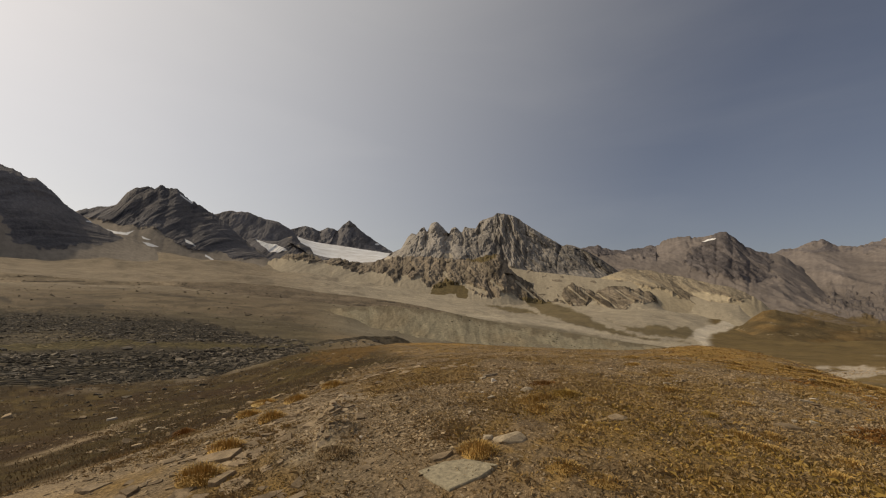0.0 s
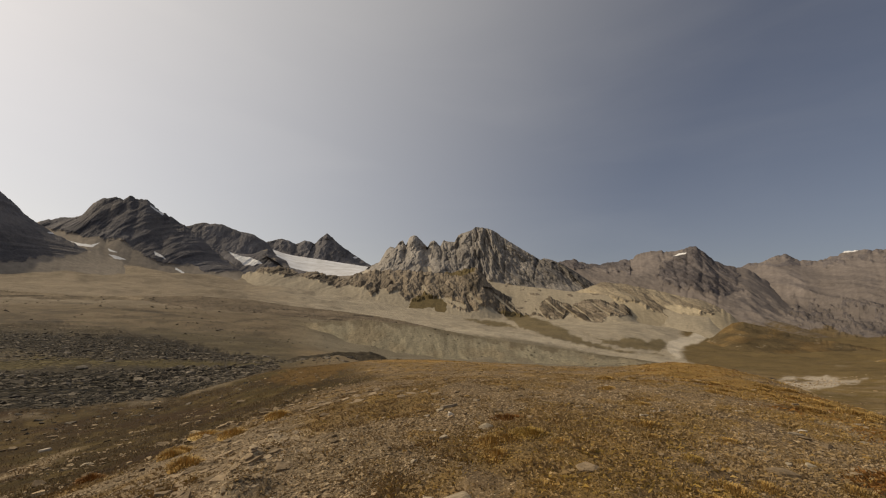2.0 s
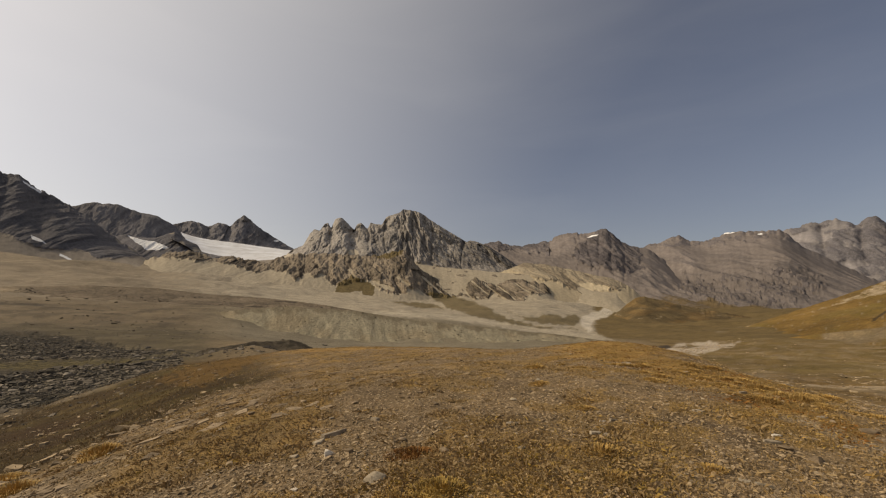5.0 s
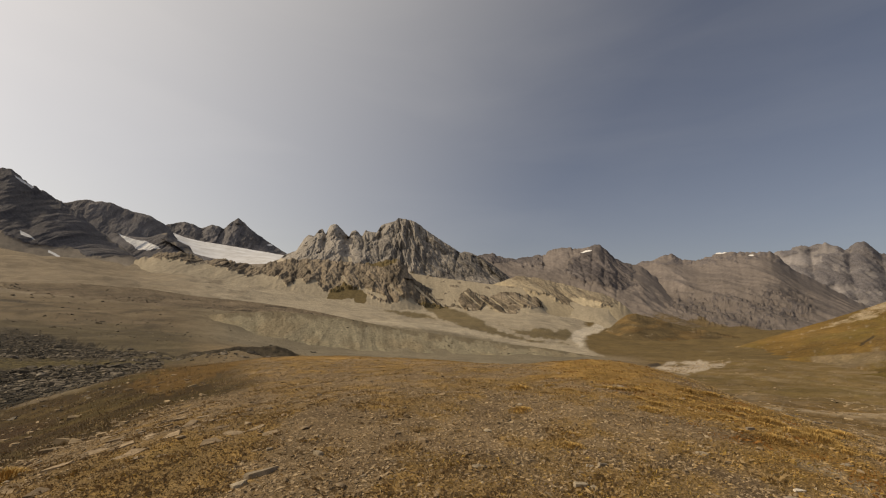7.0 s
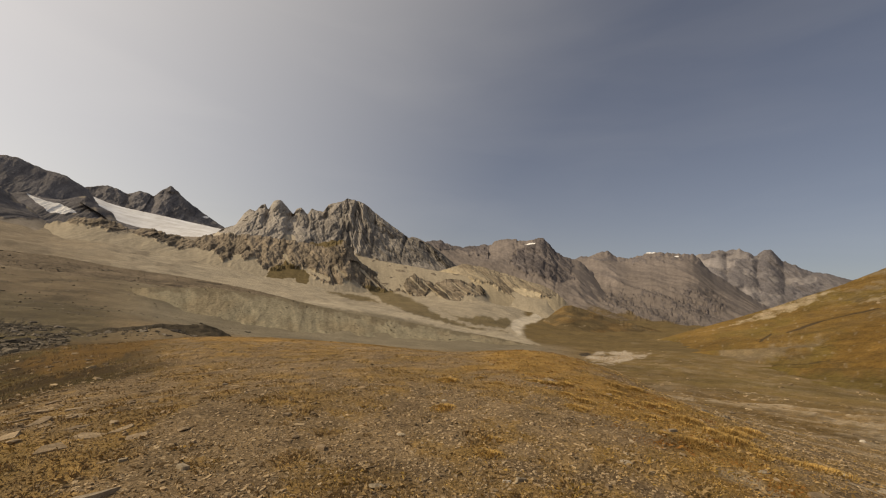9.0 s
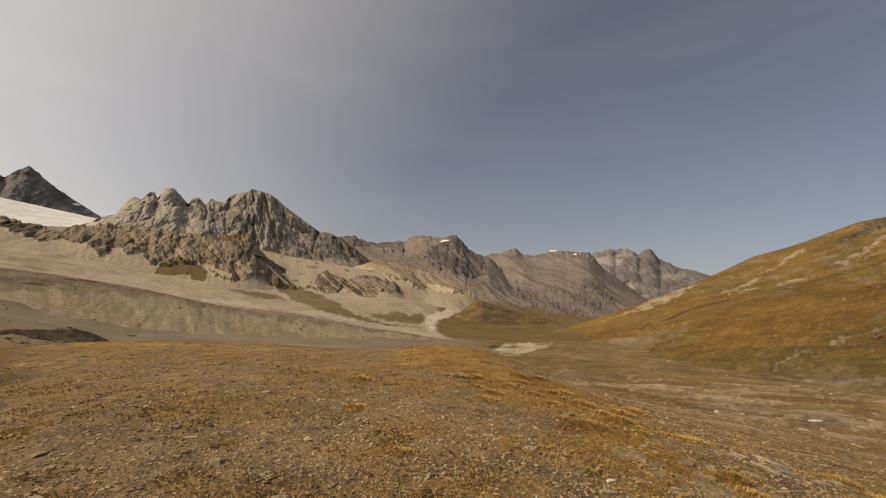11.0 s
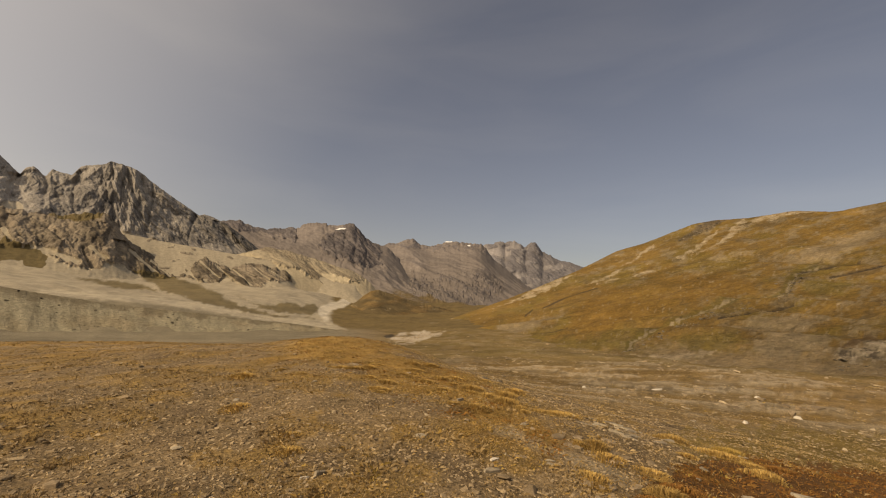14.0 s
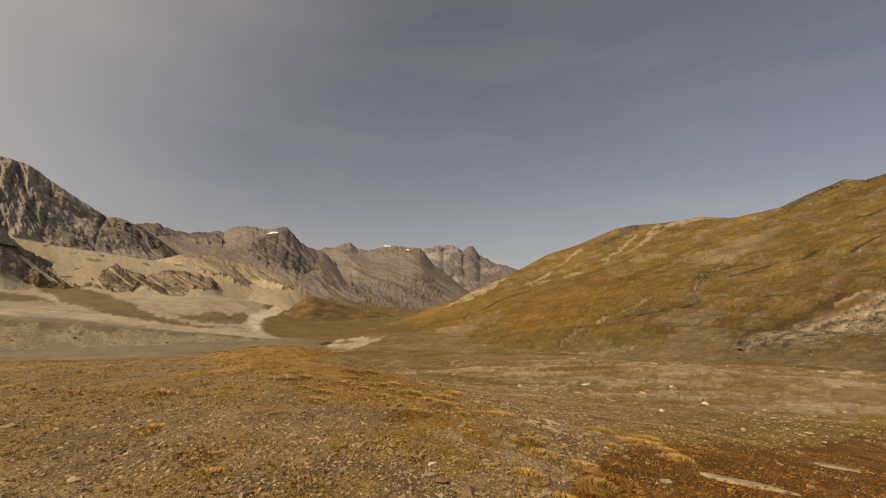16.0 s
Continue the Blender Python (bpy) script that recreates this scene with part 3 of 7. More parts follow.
def spot(A, E, a, e, wa, we):
    """A soft patch round a bearing and angle."""
    return np.exp(-((A - a) / wa) ** 2 - ((E - e) / we) ** 2)


def landform(name, crest, foot, r_crest, r_foot, cols, rows, rough, rib, seed, shape=1.0, jag=0.12, material=None, colour=None, up=2.2, cliff=None,
             grass=None, snow=None, gullies=(), gully_depth=0.0, gully_width=0.35, fine=0.28, soft_foot=0.3, drop=60.0, names=(), rise=0.0, split=None, flat=1.0,
             block=0.0, deep=0.0, bare=0.12, lean=0.0, tone=None, extra=None, plan=0.0, tooth=7, tall=1.5):
    """A mountain or ridge: a crest line (bearing, angle above eye level) at its distance, a foot line at its own,
    and between them a slope with ribs, gullies and broken rock; behind the crest it falls away, below the foot it goes on into the ground."""
    az = np.linspace(crest[0][0], crest[-1][0], cols)
    ec = np.interp(az, *zip(*crest))
    ec = blur(ec, cols * 0.15 / (az[-1] - az[0]))
    teeth = jag * fbm(az * 1.7, seed, 0.5, 5, 0.62)
    ec_soft = blur(ec, cols * 2.6 / (az[-1] - az[0]))
    ef = curve(az, *zip(*foot))
    rc, rf = curve(az, *zip(*r_crest)), curve(az, *zip(*r_foot))
    s = np.linspace(0, 1, rows)[:, None]
    el = ef + (ec_soft + (ec - ec_soft) * s ** 7 - ef) * s ** shape + teeth * s ** tooth
    A = np.broadcast_to(az, (rows, cols))
    R = rf + (rc - rf) * s
    Z = SPOT[2] + R * np.tan(np.radians(el))
    arc = np.radians(az)[None, :] * R
    warp = rib * 0.7 * fbm(arc / (rib * 2.5), Z / (rib * 2), seed + 4.2, 3)
    mask = np.ones_like(R) if cliff is None else np.clip(cliff(A, el, s + 0 * R), 0, 1)
    env = np.clip(s / soft_foot, 0, 1) * (1 - 0.75 * sstep(0.92, 1.0, s))
    d = rough * ((flat + (1 - flat) * mask) * 1.3 * (ridged((arc + warp) / (rib * 1.9), R / plan if plan else Z / (rib * up * 1.6), seed, 5, 0.52) - 0.35)
                 + mask * 0.42 * (ridged((arc + warp) / (rib * 0.55), Z / (rib * up * 0.8), seed + 8.1, 3, 0.5) - 0.4)
                 + (0.15 + 0.85 * mask) * fine * fbm(arc / (rib * 0.15), Z / (rib * 0.34), seed + 2.7, 5, 0.62))
    facing = np.zeros_like(R)
    if block:
        # broken planes at three scales
        u = arc + (lean(A) if callable(lean) else lean) * Z + 0.4 * warp
        for size, much in ((1.0, 1.0), (0.4, 0.42), (0.15, 0.17)):
            h, f = facets(u / (block * size), Z / (block * size * tall), seed + size * 10)
            d, facing = d + deep * much * (bare + (1 - bare) * mask) * h, facing + 0.5 * much * f
    if extra is not None:
        d = d + extra(A, el, s + 0 * R)
    for g in gullies:
        lean = 0.9 * perlin(g * 3.3, 2.0, s * 2.4) + 1.6 * (s - 0.8) * perlin(g * 1.7, 5.0, 1.0)
        size = 0.75 + 0.8 * float(perlin(g * 2.9, 1.0, 7.0))
        d = d - gully_depth * size * np.exp(-np.abs((A - g - lean) / (gully_width * (0.6 + size))) ** 1.4) * (0.35 + 0.65 * sstep(0.2, 0.8, s + 0.5 * perlin(g * 5.1, 3.0, s * 3)))
    tilt = np.arctan2(np.gradient(Z, axis=0), np.gradient(R, axis=0))
    lift = rise * (1 - sstep(0.5, 0.95, s))
    R, Z = R - d * env * (lift * np.sin(tilt) + 1 - lift), Z + d * env * lift * np.cos(tilt)
    k = np.linspace(0, 1, 8)[1:, None]
    Rb, Zb = R[-1:] * (1 + 0.22 * k), Z[-1:] - (Z[-1:] + 40) * k ** 1.2
    Rf, Zf = R[:1] * 0.93 + 0 * k[:1], Z[:1] - drop
    full = lambda v, b=0.0: np.vstack([v[:1], v, np.broadcast_to(v[-1:], (7, cols)) + b])
    P = place_polar(full(A), np.vstack([Rf, R, Rb]), np.vstack([Zf, Z, Zb]))
    masks = {"Rock": full(mask)}
    masks["Run"] = full(0.5 + 1.1 * fbm(A * 2.4 + 1.2 * fbm(A * 0.5, s * 2.5, seed, 3), s * 1.4, seed + 5.5, 5, 0.64))
    masks["Tone"] = full(np.clip(0.5 + 0.5 * facing * (bare + (1 - bare) * mask) + (tone(A, el, s + 0 * R) if tone else 0.0), -0.4, 1.6))
    masks["U"], masks["V"] = full(A), full(el)
    masks["Grass"] = full(np.clip(grass(A, el, s + 0 * R), 0, 1)) if grass else np.zeros_like(P[..., 0])
    masks["Snow"] = full(np.clip(snow(A, el, s + 0 * R), 0, 1)) if snow else np.zeros_like(P[..., 0])
    LAND[name] = P, np.degrees(np.arctan2(P[..., 2] - SPOT[2], np.hypot(P[..., 0] - SPOT[0], P[..., 1] - SPOT[1]))), full(A)
    cv = colour(full(A), full(el), full(s + 0 * R)) if colour else None
    if not names:
        return new(name, grid_mesh(name, P, material, cv, masks=masks))
    root = new(name)
    root.location = tuple(P[1, cols // 2])
    cover = np.where(masks["Snow"] > 0.5, 2, np.where(masks["Rock"] > 0.5, 1, 0)) if split is None else full(split(A, el, s + 0 * R)).astype(int)
    face = np.maximum(np.maximum(cover[:-1, :-1], cover[1:, 1:]), np.maximum(cover[:-1, 1:], cover[1:, :-1]))
    for k in range(3):
        if (face == k).any() and names[k]:
            ob = new(names[k], grid_mesh(names[k], P - np.array(root.location), material, cv, masks=masks, faces=face == k))
            ob.parent = root
    return root


LAND = {}


def edge(v, width=0.08):
    return sstep(-width, width, v)


MOUNTAIN = "mountains round the valley head"
# rings of corners round the patches of each kind, as (bearing, angle above eye level)
DARK_BAND = [(-60, 8.6), (-54.1, 8.2), (-53.2, 6.9), (-53.5, 6.3), (-52.2, 5.6), (-51.0, 5.3), (-49.4, 5.5), (-49.0, 6.0), (-46.3, 6.3), (-45.2, 6.9), (-43.5, 7.8), (-44.3, 7.8), (-46.0, 7.9), (-47.4, 8.0), (-48.4, 8.6), (-49.1, 9.4), (-53, 8.8)]
BROWN_FACE = [(-51.5, 10.6), (-50.2, 9.9), (-49.2, 9.0), (-51, 8.8), (-53.2, 9.3), (-53.4, 10.2)]
DARK_FACE = [(-48.9, 9.2), (-48.1, 10.2), (-45.6, 11.2), (-44.1, 13.4), (-41.5, 14.2), (-40.4, 14), (-36.0, 11.8), (-34.0, 10), (-31.9, 7.9), (-29.5, 6.4), (-32.4, 6.1), (-33.3, 6.0), (-35.0, 6.8), (-37.3, 6.5), (-38.5, 6.8), (-40.3, 7.6), (-41.6, 8.8), (-43.6, 8.7), (-44.9, 8.7), (-46.6, 8.8), (-48.0, 9.0)]
SNOW_LEDGES = [[(-47.6, 8.3), (-46.6, 8.05), (-45.5, 7.9), (-44.3, 7.85), (-43.6, 8.2), (-44.2, 7.6), (-45.5, 7.6), (-46.9, 7.9)], [(-42.9, 7.1), (-41.9, 6.9), (-41.2, 6.6), (-42.2, 6.6)], [(-38.8, 7.9), (-38.0, 7.4), (-37.6, 7.0), (-38.6, 7.4)],
               [(-39.9, 12.95), (-38.4, 12.2), (-38.5, 12.0), (-39.8, 12.7)], [(-36.5, 6.25), (-35.6, 5.7), (-35.8, 5.6), (-36.5, 6.0)], [(-43.0, 7.7), (-41.9, 7.3), (-42.8, 7.4)]]
CLIFFS = [[(-16.1, 6.8), (-13.4, 7.8), (-11.5, 8.2), (-8.8, 8.2), (-6.0, 8), (-3.4, 7.8), (-1.6, 8.2), (1.0, 9), (2.0, 8), (3.0, 6.6), (4.6, 5.3), (6.2, 4.3), (7.8, 3.9), (9.7, 3.7), (9.0, 1.6), (6.7, 1.8), (4.8, 1.9), (2.8, 2.8), (1.7, 3.1), (1.1, 2.3), (-0.1, 2.2), (-1.2, 2.3), (-2.4, 3.2), (-4.3, 4.1), (-6.4, 3.7), (-8.6, 3.4), (-9.4, 4.5), (-9.9, 5.1), (-10.7, 4.4), (-11.6, 5.2), (-12.5, 4.6), (-13.2, 4.0), (-14.1, 5.0), (-15.4, 5.0)],
          [(9.3, 3.8), (11.0, 4.8), (12.0, 4.1), (13.8, 3.6), (14.9, 4.2), (16.5, 4.5), (18.0, 4.2), (20.3, 3.6), (20.9, 2.2), (19.5, 1.9), (17.9, 1.7), (17.0, 0.8), (16.1, 0.6), (15.0, 1.3), (13.9, 1.7), (13.1, 2.3), (12.7, 1.6), (13.2, 0.3), (11.8, 0.6), (10.7, 1.4), (9.3, 1.4)],
          [(-28.1, 6.6), (-26.8, 7.4), (-25.1, 7.6), (-23.5, 7.3), (-22.3, 6.7), (-23.5, 6.1), (-24.6, 6.0), (-25.7, 6.3), (-27.0, 6.4)],
          [(-22.8, 6.5), (-21.4, 7.2), (-19.8, 7), (-18.3, 6.9), (-16.9, 6.4), (-15.5, 7.2), (-13.9, 8), (-11.5, 7.9), (-13.0, 4.8), (-14.2, 5.4), (-15.2, 5.8), (-16.4, 5.4), (-17.6, 5.0), (-19.1, 5.5), (-20.6, 5.9), (-21.9, 5.8)]]
SCREE_CHUTES = [(3.6, 4.6, 6.3, 2.2, 0.16), (5.6, 3.6, 7.6, 1.9, 0.12), (8.9, 3.3, 10.3, 1.3, 0.16), (12.0, 3.6, 14.2, 1.6, 0.14), (14.0, 3.1, 16.2, 1.3, 0.13), (10.4, 3.9, 12.6, 1.9, 0.12), (16.2, 3.5, 18.2, 2.0, 0.12), (17.9, 3.4, 19.6, 2.4, 0.1), (-3.4, 3.9, -0.6, 2.9, 0.3), (0.2, 4.6, 1.8, 3.2, 0.16), (-6.2, 5.6, -5.6, 4.2, 0.2)]
TURF_PATCH = [(-8.3, 2.0), (-7.9, 3.3), (-7.1, 4.2), (-5.7, 4.6), (-4.8, 3.8), (-4.3, 4.1), (-2.9, 3.3), (-2.9, 2.4), (-3.4, 1.9), (-4.1, 1.9), (-4.9, 2.7), (-6.3, 2.4), (-7.3, 2.0)]
BENCH_TOP = [(-3.4, 7.4), (-1.6, 7.8), (0.7, 8.5), (0.9, 7.6), (-0.5, 7.1), (-2.3, 7.1)]
TURF_STRIPS = [[(-0.9, 1.3), (1.8, 1.1), (4.8, 0.8), (6.8, 0.4), (6.4, 0.1), (3.3, 0.4), (0.3, 0.9)],
               [(3.8, 2.3), (6.3, 2.2), (8.6, 1.6), (11.0, 0.9), (12.4, 0.2), (13.4, -0.4), (14.5, -1.1), (17.2, -1.8), (20.3, -2.4), (24.1, -2.6), (24.9, -3.0), (22.2, -3.3), (19.6, -3.1), (16.5, -2.4), (13.4, -1.6), (10.3, -0.8), (7.5, 0.1), (5.6, 1.3)],
               [(15.0, -0.2), (16.8, -1.1), (18.9, -1.0), (20.4, -0.8), (22.2, -1.2), (24.0, -0.8), (24.6, -1.5), (23.7, -2.1), (21.8, -2.2), (19.5, -1.9), (17.2, -1.4)]]
PALE_STRIP = [(-4.0, 0.1), (-1.1, 0.0), (3.4, -0.3), (8.0, -0.7), (11.8, -1.2), (15.7, -2.0), (19.6, -2.6), (23.3, -2.6), (26.3, -3.2), (28.4, -4.1), (26.3, -4.1), (21.8, -3.7), (18.0, -3.1), (14.2, -2.4), (10.3, -1.8), (6.5, -1.2), (1.9, -0.9), (-1.8, -0.7)]
SPUR_ROCK = [(14.5, 6.9), (16.9, 6.9), (19.4, 6.4), (21.7, 5.9), (24.0, 5.4), (26.2, 4.7), (28.4, 4.1), (30.2, 3.2), (29.8, 2.4), (28.0, 2.0), (26.2, 2.3), (24.7, 1.8), (23.1, 2.8), (21.7, 3.6), (19.4, 3.8), (17.5, 4.5), (15.4, 5.2)]
SPUR_DARK = [(22.6, 3.2), (24.0, 3.1), (25.1, 2.7), (26.1, 2.2), (24.9, 1.8), (23.6, 2.4)]
SPUR_WHITE = [(24.4, 3.3), (25.8, 3.2), (28.3, 2.6), (28.0, 2.1), (26.2, 2.3), (25.1, 2.6)]
STREAM_FAN = [(28.4, 0.4), (29.1, -0.2), (27.7, -1.1), (26.2, -1.6), (25.7, -2.2), (25.9, -2.9), (25.4, -3.1), (24.6, -2.2), (24.3, -1.5), (25.1, -0.9), (26.6, -0.4)]
PEAK_FACE = [(23.9, 6.4), (25.1, 8.4), (26.5, 9.3), (28.0, 10.6), (29.5, 10), (30.6, 8.4), (32.0, 7), (32.3, 4.7), (30.5, 3.9), (27.7, 4.6), (24.7, 5.3)]
PEAK_SLOPE = [(17.0, 7.4), (20.1, 8.3), (23.1, 9.5), (26.2, 9.9), (27.3, 9.7), (24.7, 8.4), (23.2, 7.2), (20.1, 6.9)]
LOW_CLIFFS = [(30.5, 3.9), (33.3, 3.2), (37.3, 3.3), (42.2, 3.0), (45.7, 3.4), (48.3, 2.8), (49.3, 1.5), (47.7, 0.2), (45.5, -0.8), (43.8, -1.2), (41.5, -0.7), (37.9, 0.2), (34.6, 0.4), (31.9, 0.6)]
FLANK_PATCH = [(34.7, 6.0), (36.0, 6.5), (37.3, 6.0), (38.3, 4.7), (37.6, 3.9), (36.0, 4.1), (35.0, 4.8)]

m = landform("mountain", [(-78, 11), (-70, 14), (-62, 14.4), (-58, 13.6), (-54.6, 12.8), (-53.8, 12.5), (-52.7, 12.1), (-52, 12.1), (-51, 11.3), (-50, 10.3), (-48.8, 9.4), (-45.4, 7.6), (-41, 6.5), (-38, 5)],
             [(-78, 3), (-53, 3.4), (-44, 4), (-38, 4)], [(-78, 1500), (-38, 1750)], [(-78, 1100), (-38, 1400)], 360, 130, 14, 130, 3.0, 0.8, 0.2, MAT["left_rock"],
             cliff=lambda A, E, s: np.maximum(region(A, E, DARK_BAND, 0.2, 0.5), edge(E - (8.0 + 0.5 * fbm(A * 0.5, 3.0, 1.0, 4)), 0.4)),
             tone=lambda A, E, s: 0.5 * region(A, E, BROWN_FACE, 0.6, 0.8) - 0.25 * region(A, E, DARK_BAND, 0.3, 0.5),
             snow=lambda A, E, s: spot(A, E, -47.3, 8.6, 0.7, 0.12), names=("scree", "cliff", "snow_patch"), rise=0.1, flat=0.5, block=100, deep=22, lean=0.4, tall=2.4)
tagged(m, "dark grey rocky mountain shoulder with scree at its foot", "mountain", MOUNTAIN)
m = landform("mountain", [(-53, 6), (-50.5, 8.6), (-48.9, 9.3), (-48.1, 9.9), (-46.6, 10.3), (-45.5, 10.8), (-44.9, 12), (-44.2, 12.8), (-43, 13.3), (-42.3, 13.1), (-41.7, 13.7), (-41.2, 13.4), (-40.2, 13.6), (-39, 12.6), (-36.6, 11.5), (-34.6, 10.2), (-32.6, 8.6), (-30.1, 6.8), (-28, 5)],
             [(-53, 4.5), (-48.6, 5), (-42.7, 4.8), (-38.4, 5), (-30, 5), (-28, 4.4)], [(-53, 2100), (-28, 2000)], [(-53, 1650), (-28, 1600)], 400, 150, 18, 130, 11.0, 0.85, 0.2, MAT["left_rock"],
             cliff=lambda A, E, s: region(A, E, DARK_FACE, 0.2, 0.5), tone=lambda A, E, s: -0.2 * region(A, E, DARK_FACE, 0.5, 0.8) + 0.25 * spot(A, E, -42, 9.2, 1.5, 0.5),
             snow=lambda A, E, s: regions(A, E, SNOW_LEDGES, 0.06, 0.12),
             gullies=(-43.3, -40.9, -38.2), gully_depth=26, gully_width=0.5, names=("scree", "cliff", "snow_patch"), rise=0.1, flat=0.4, block=120, deep=27, lean=0.3, tall=2.4)
tagged(m, "dark schist mountain with a jagged flat summit", "mountain", MOUNTAIN)
m = landform("mountain", [(-40, 9), (-36.5, 11), (-35.2, 11.5), (-34.4, 11.8), (-32.2, 11.9), (-30.4, 11.3), (-28.7, 11.1), (-26.9, 10.2), (-25, 8)],
             [(-40, 6), (-25, 6.2)], [(-40, 2700), (-25, 2700)], [(-40, 2300), (-25, 2400)], 240, 90, 14, 120, 23.0, 1.0, 0.12, MAT["left_rock"],
             cliff=lambda A, E, s: edge(E - 7.2, 0.4), tone=lambda A, E, s: 0.35 * spot(A, E, -33.4, 11.2, 1.0, 0.7) - 0.1, names=("scree", "cliff", ""), rise=0.1, flat=0.4, block=100, deep=24, lean=0.3, tall=2.4)
tagged(m, "rounded dark mountain beside the glacier", "mountain", MOUNTAIN)
m = landform("mountain", [(-28, 9.6), (-26.9, 10.4), (-25.2, 10.9), (-24.2, 10.7), (-23.4, 10.4), (-22.3, 10.9), (-21.6, 10.9), (-21, 10.6), (-20.3, 11.5), (-19.6, 12.1), (-18.9, 11.7), (-17.8, 10.7), (-13.8, 8.3), (-11, 7)],
             [(-28, 7), (-11, 6)], [(-28, 3300), (-11, 3300)], [(-28, 3000), (-11, 3000)], 300, 90, 16, 110, 31.0, 0.9, 0.1, MAT["left_rock"],
             snow=lambda A, E, s: spot(A, E, -15.6, 9.1, 0.4, 0.14), gullies=(-23.4, -21.1, -18.6), gully_depth=40, gully_width=0.3, names=("scree", "cliff", "snow_patch"), block=110, deep=42, lean=0.2)
tagged(m, "pointed dark peak above the glacier", "mountain", MOUNTAIN)
m = landform("glacier", [(-27.2, 9.6), (-26.5, 9.55), (-25, 9.1), (-23.6, 8.85), (-19.2, 8.5), (-13.8, 7.95), (-12.5, 7.2)],
             [(-27.2, 8.6), (-25.5, 7.8), (-24.2, 7.0), (-20.6, 6.0), (-16.8, 5.8), (-12.5, 6.0)], [(-27.2, 2950), (-12.5, 2950)], [(-27.2, 2350), (-12.5, 2300)], 200, 60, 8, 160, 41.0, 1.0, 0.03, MAT["snow"], drop=20)
tagged(m, "white glacier tongue with grey old snow between dark peaks", "glacier")
m = landform("rock_shoulder", [(-32.5, 8.3), (-31.2, 8.8), (-29.9, 8.5), (-28.6, 8.6), (-27.4, 9.2), (-26.8, 9.4), (-26.2, 8.9), (-25.4, 8.5), (-24.4, 8.1), (-23.9, 7.3), (-22.4, 7.0), (-20.2, 6.65), (-18, 6.5), (-15.9, 6.7), (-14.1, 7.5), (-13, 7.4)],
             [(-32.5, 5.4), (-13, 5.4)], [(-32.5, 2310), (-13, 2290)], [(-32.5, 2050), (-13, 1950)], 260, 70, 8, 60, 49.0, 0.9, 0.06, MAT["left_rock"],
             cliff=lambda A, E, s: edge(fbm(A * 0.6, E * 1.2, 3.0, 4) + 0.25 - 0.06 * (A + 27), 0.15),
             snow=lambda A, E, s: region(A, E, [(-31.2, 8.7), (-29.9, 8.3), (-28.6, 8.1), (-27.2, 7.6), (-28.3, 7.1), (-29.5, 7.2), (-30.4, 7.9)], 0.08, 0.2), names=("scree", "cliff", "snowfield"), rise=0.8, block=60, deep=10)
tagged(m, "grey rocky shoulder with an old snowfield along the glacier edge", "rock shoulder")
m = landform("mountain", [(-15, 6.6), (-13.8, 8), (-12.3, 8.7), (-11.5, 10.3), (-10.9, 10.9), (-10.3, 10.7), (-9.7, 11.6), (-9.2, 11.8), (-8.8, 11.1), (-8.3, 12.2), (-7.8, 12.5), (-7.2, 12.4), (-6.1, 11.3), (-5.7, 11.0), (-5.4, 11.7), (-4.9, 11.9), (-3.9, 11.1), (-3.5, 12.0), (-3.0, 11.8), (-2.0, 11.7), (-1.4, 12.8), (-0.4, 13.1), (0.5, 13.4), (1.0, 13.9), (1.8, 13.7), (2.7, 13.7), (3.6, 13.3), (4.3, 12.8), (5.7, 11.8), (8, 10.4), (9, 9.8), (9.8, 9.3), (10.4, 9.5), (12, 9.0), (13.3, 8.3), (15.7, 6.6), (17.6, 5.2), (20, 3)],
             [(-15, 6.0), (-13, 6.2), (-5.2, 6.0), (2.6, 4.6), (10.1, 3.8), (16.9, 2.9), (20, 2.2)], [(-15, 2250), (20, 2100)], [(-15, 1900), (20, 1800)], 620, 230, 12, 90, 53.0, 0.8, 0.1, MAT["main_rock"], None, 5.0,
             cliff=lambda A, E, s: edge(E - (np.interp(A, [-15, -13, -5.2, 2.6, 10.1, 16.9, 20], [7.6, 7.5, 7.3, 6.6, 5.1, 4.2, 3.6]) + 0.35 * fbm(A * 1.3, 2.0, 1.0, 4)) - 1.3 * spot(A, E, -5.8, 8.0, 0.8, 0.6), 0.2),
             tone=lambda A, E, s: 0.32 * (1 - sstep(-6, -2, A)) - 0.12 * sstep(7, 12, A) + 0.3 * spot(A, E, 3.2, 11.2, 1.6, 1.2) - 0.28 * spot(A, E, 4.2, 8.8, 1.0, 1.2) - 0.22 * spot(A, E, 0.6, 9.6, 1.2, 1.3) - 0.25 * spot(A, E, 8.6, 6.6, 1.0, 0.8),
             gullies=(-10.2, -8.8, -6.0, -3.9, -1.5, 2.2, 5.0, 9.2), gully_depth=34, gully_width=0.16, fine=0.4, soft_foot=0.2, names=("scree", "cliff", ""), flat=0.3, block=74, deep=50,
             lean=lambda A: 0.1 + 0.55 * sstep(0, 5, A))
tagged(m, "pale limestone massif with towers, buttresses and gullies", "mountain", MOUNTAIN)


def bench_cliff(A, E, s):
    chutes = 0.0
    for p in SCREE_CHUTES:
        chutes = np.maximum(chutes, streak(A, E, *p))
    return np.clip(regions(A, E, CLIFFS, 0.16, 0.6, 2.0) - 1.2 * edge(chutes - 0.45 + 0.5 * fbm(A * 1.5, E * 1.5, 9.0, 4), 0.12), 0, 1)


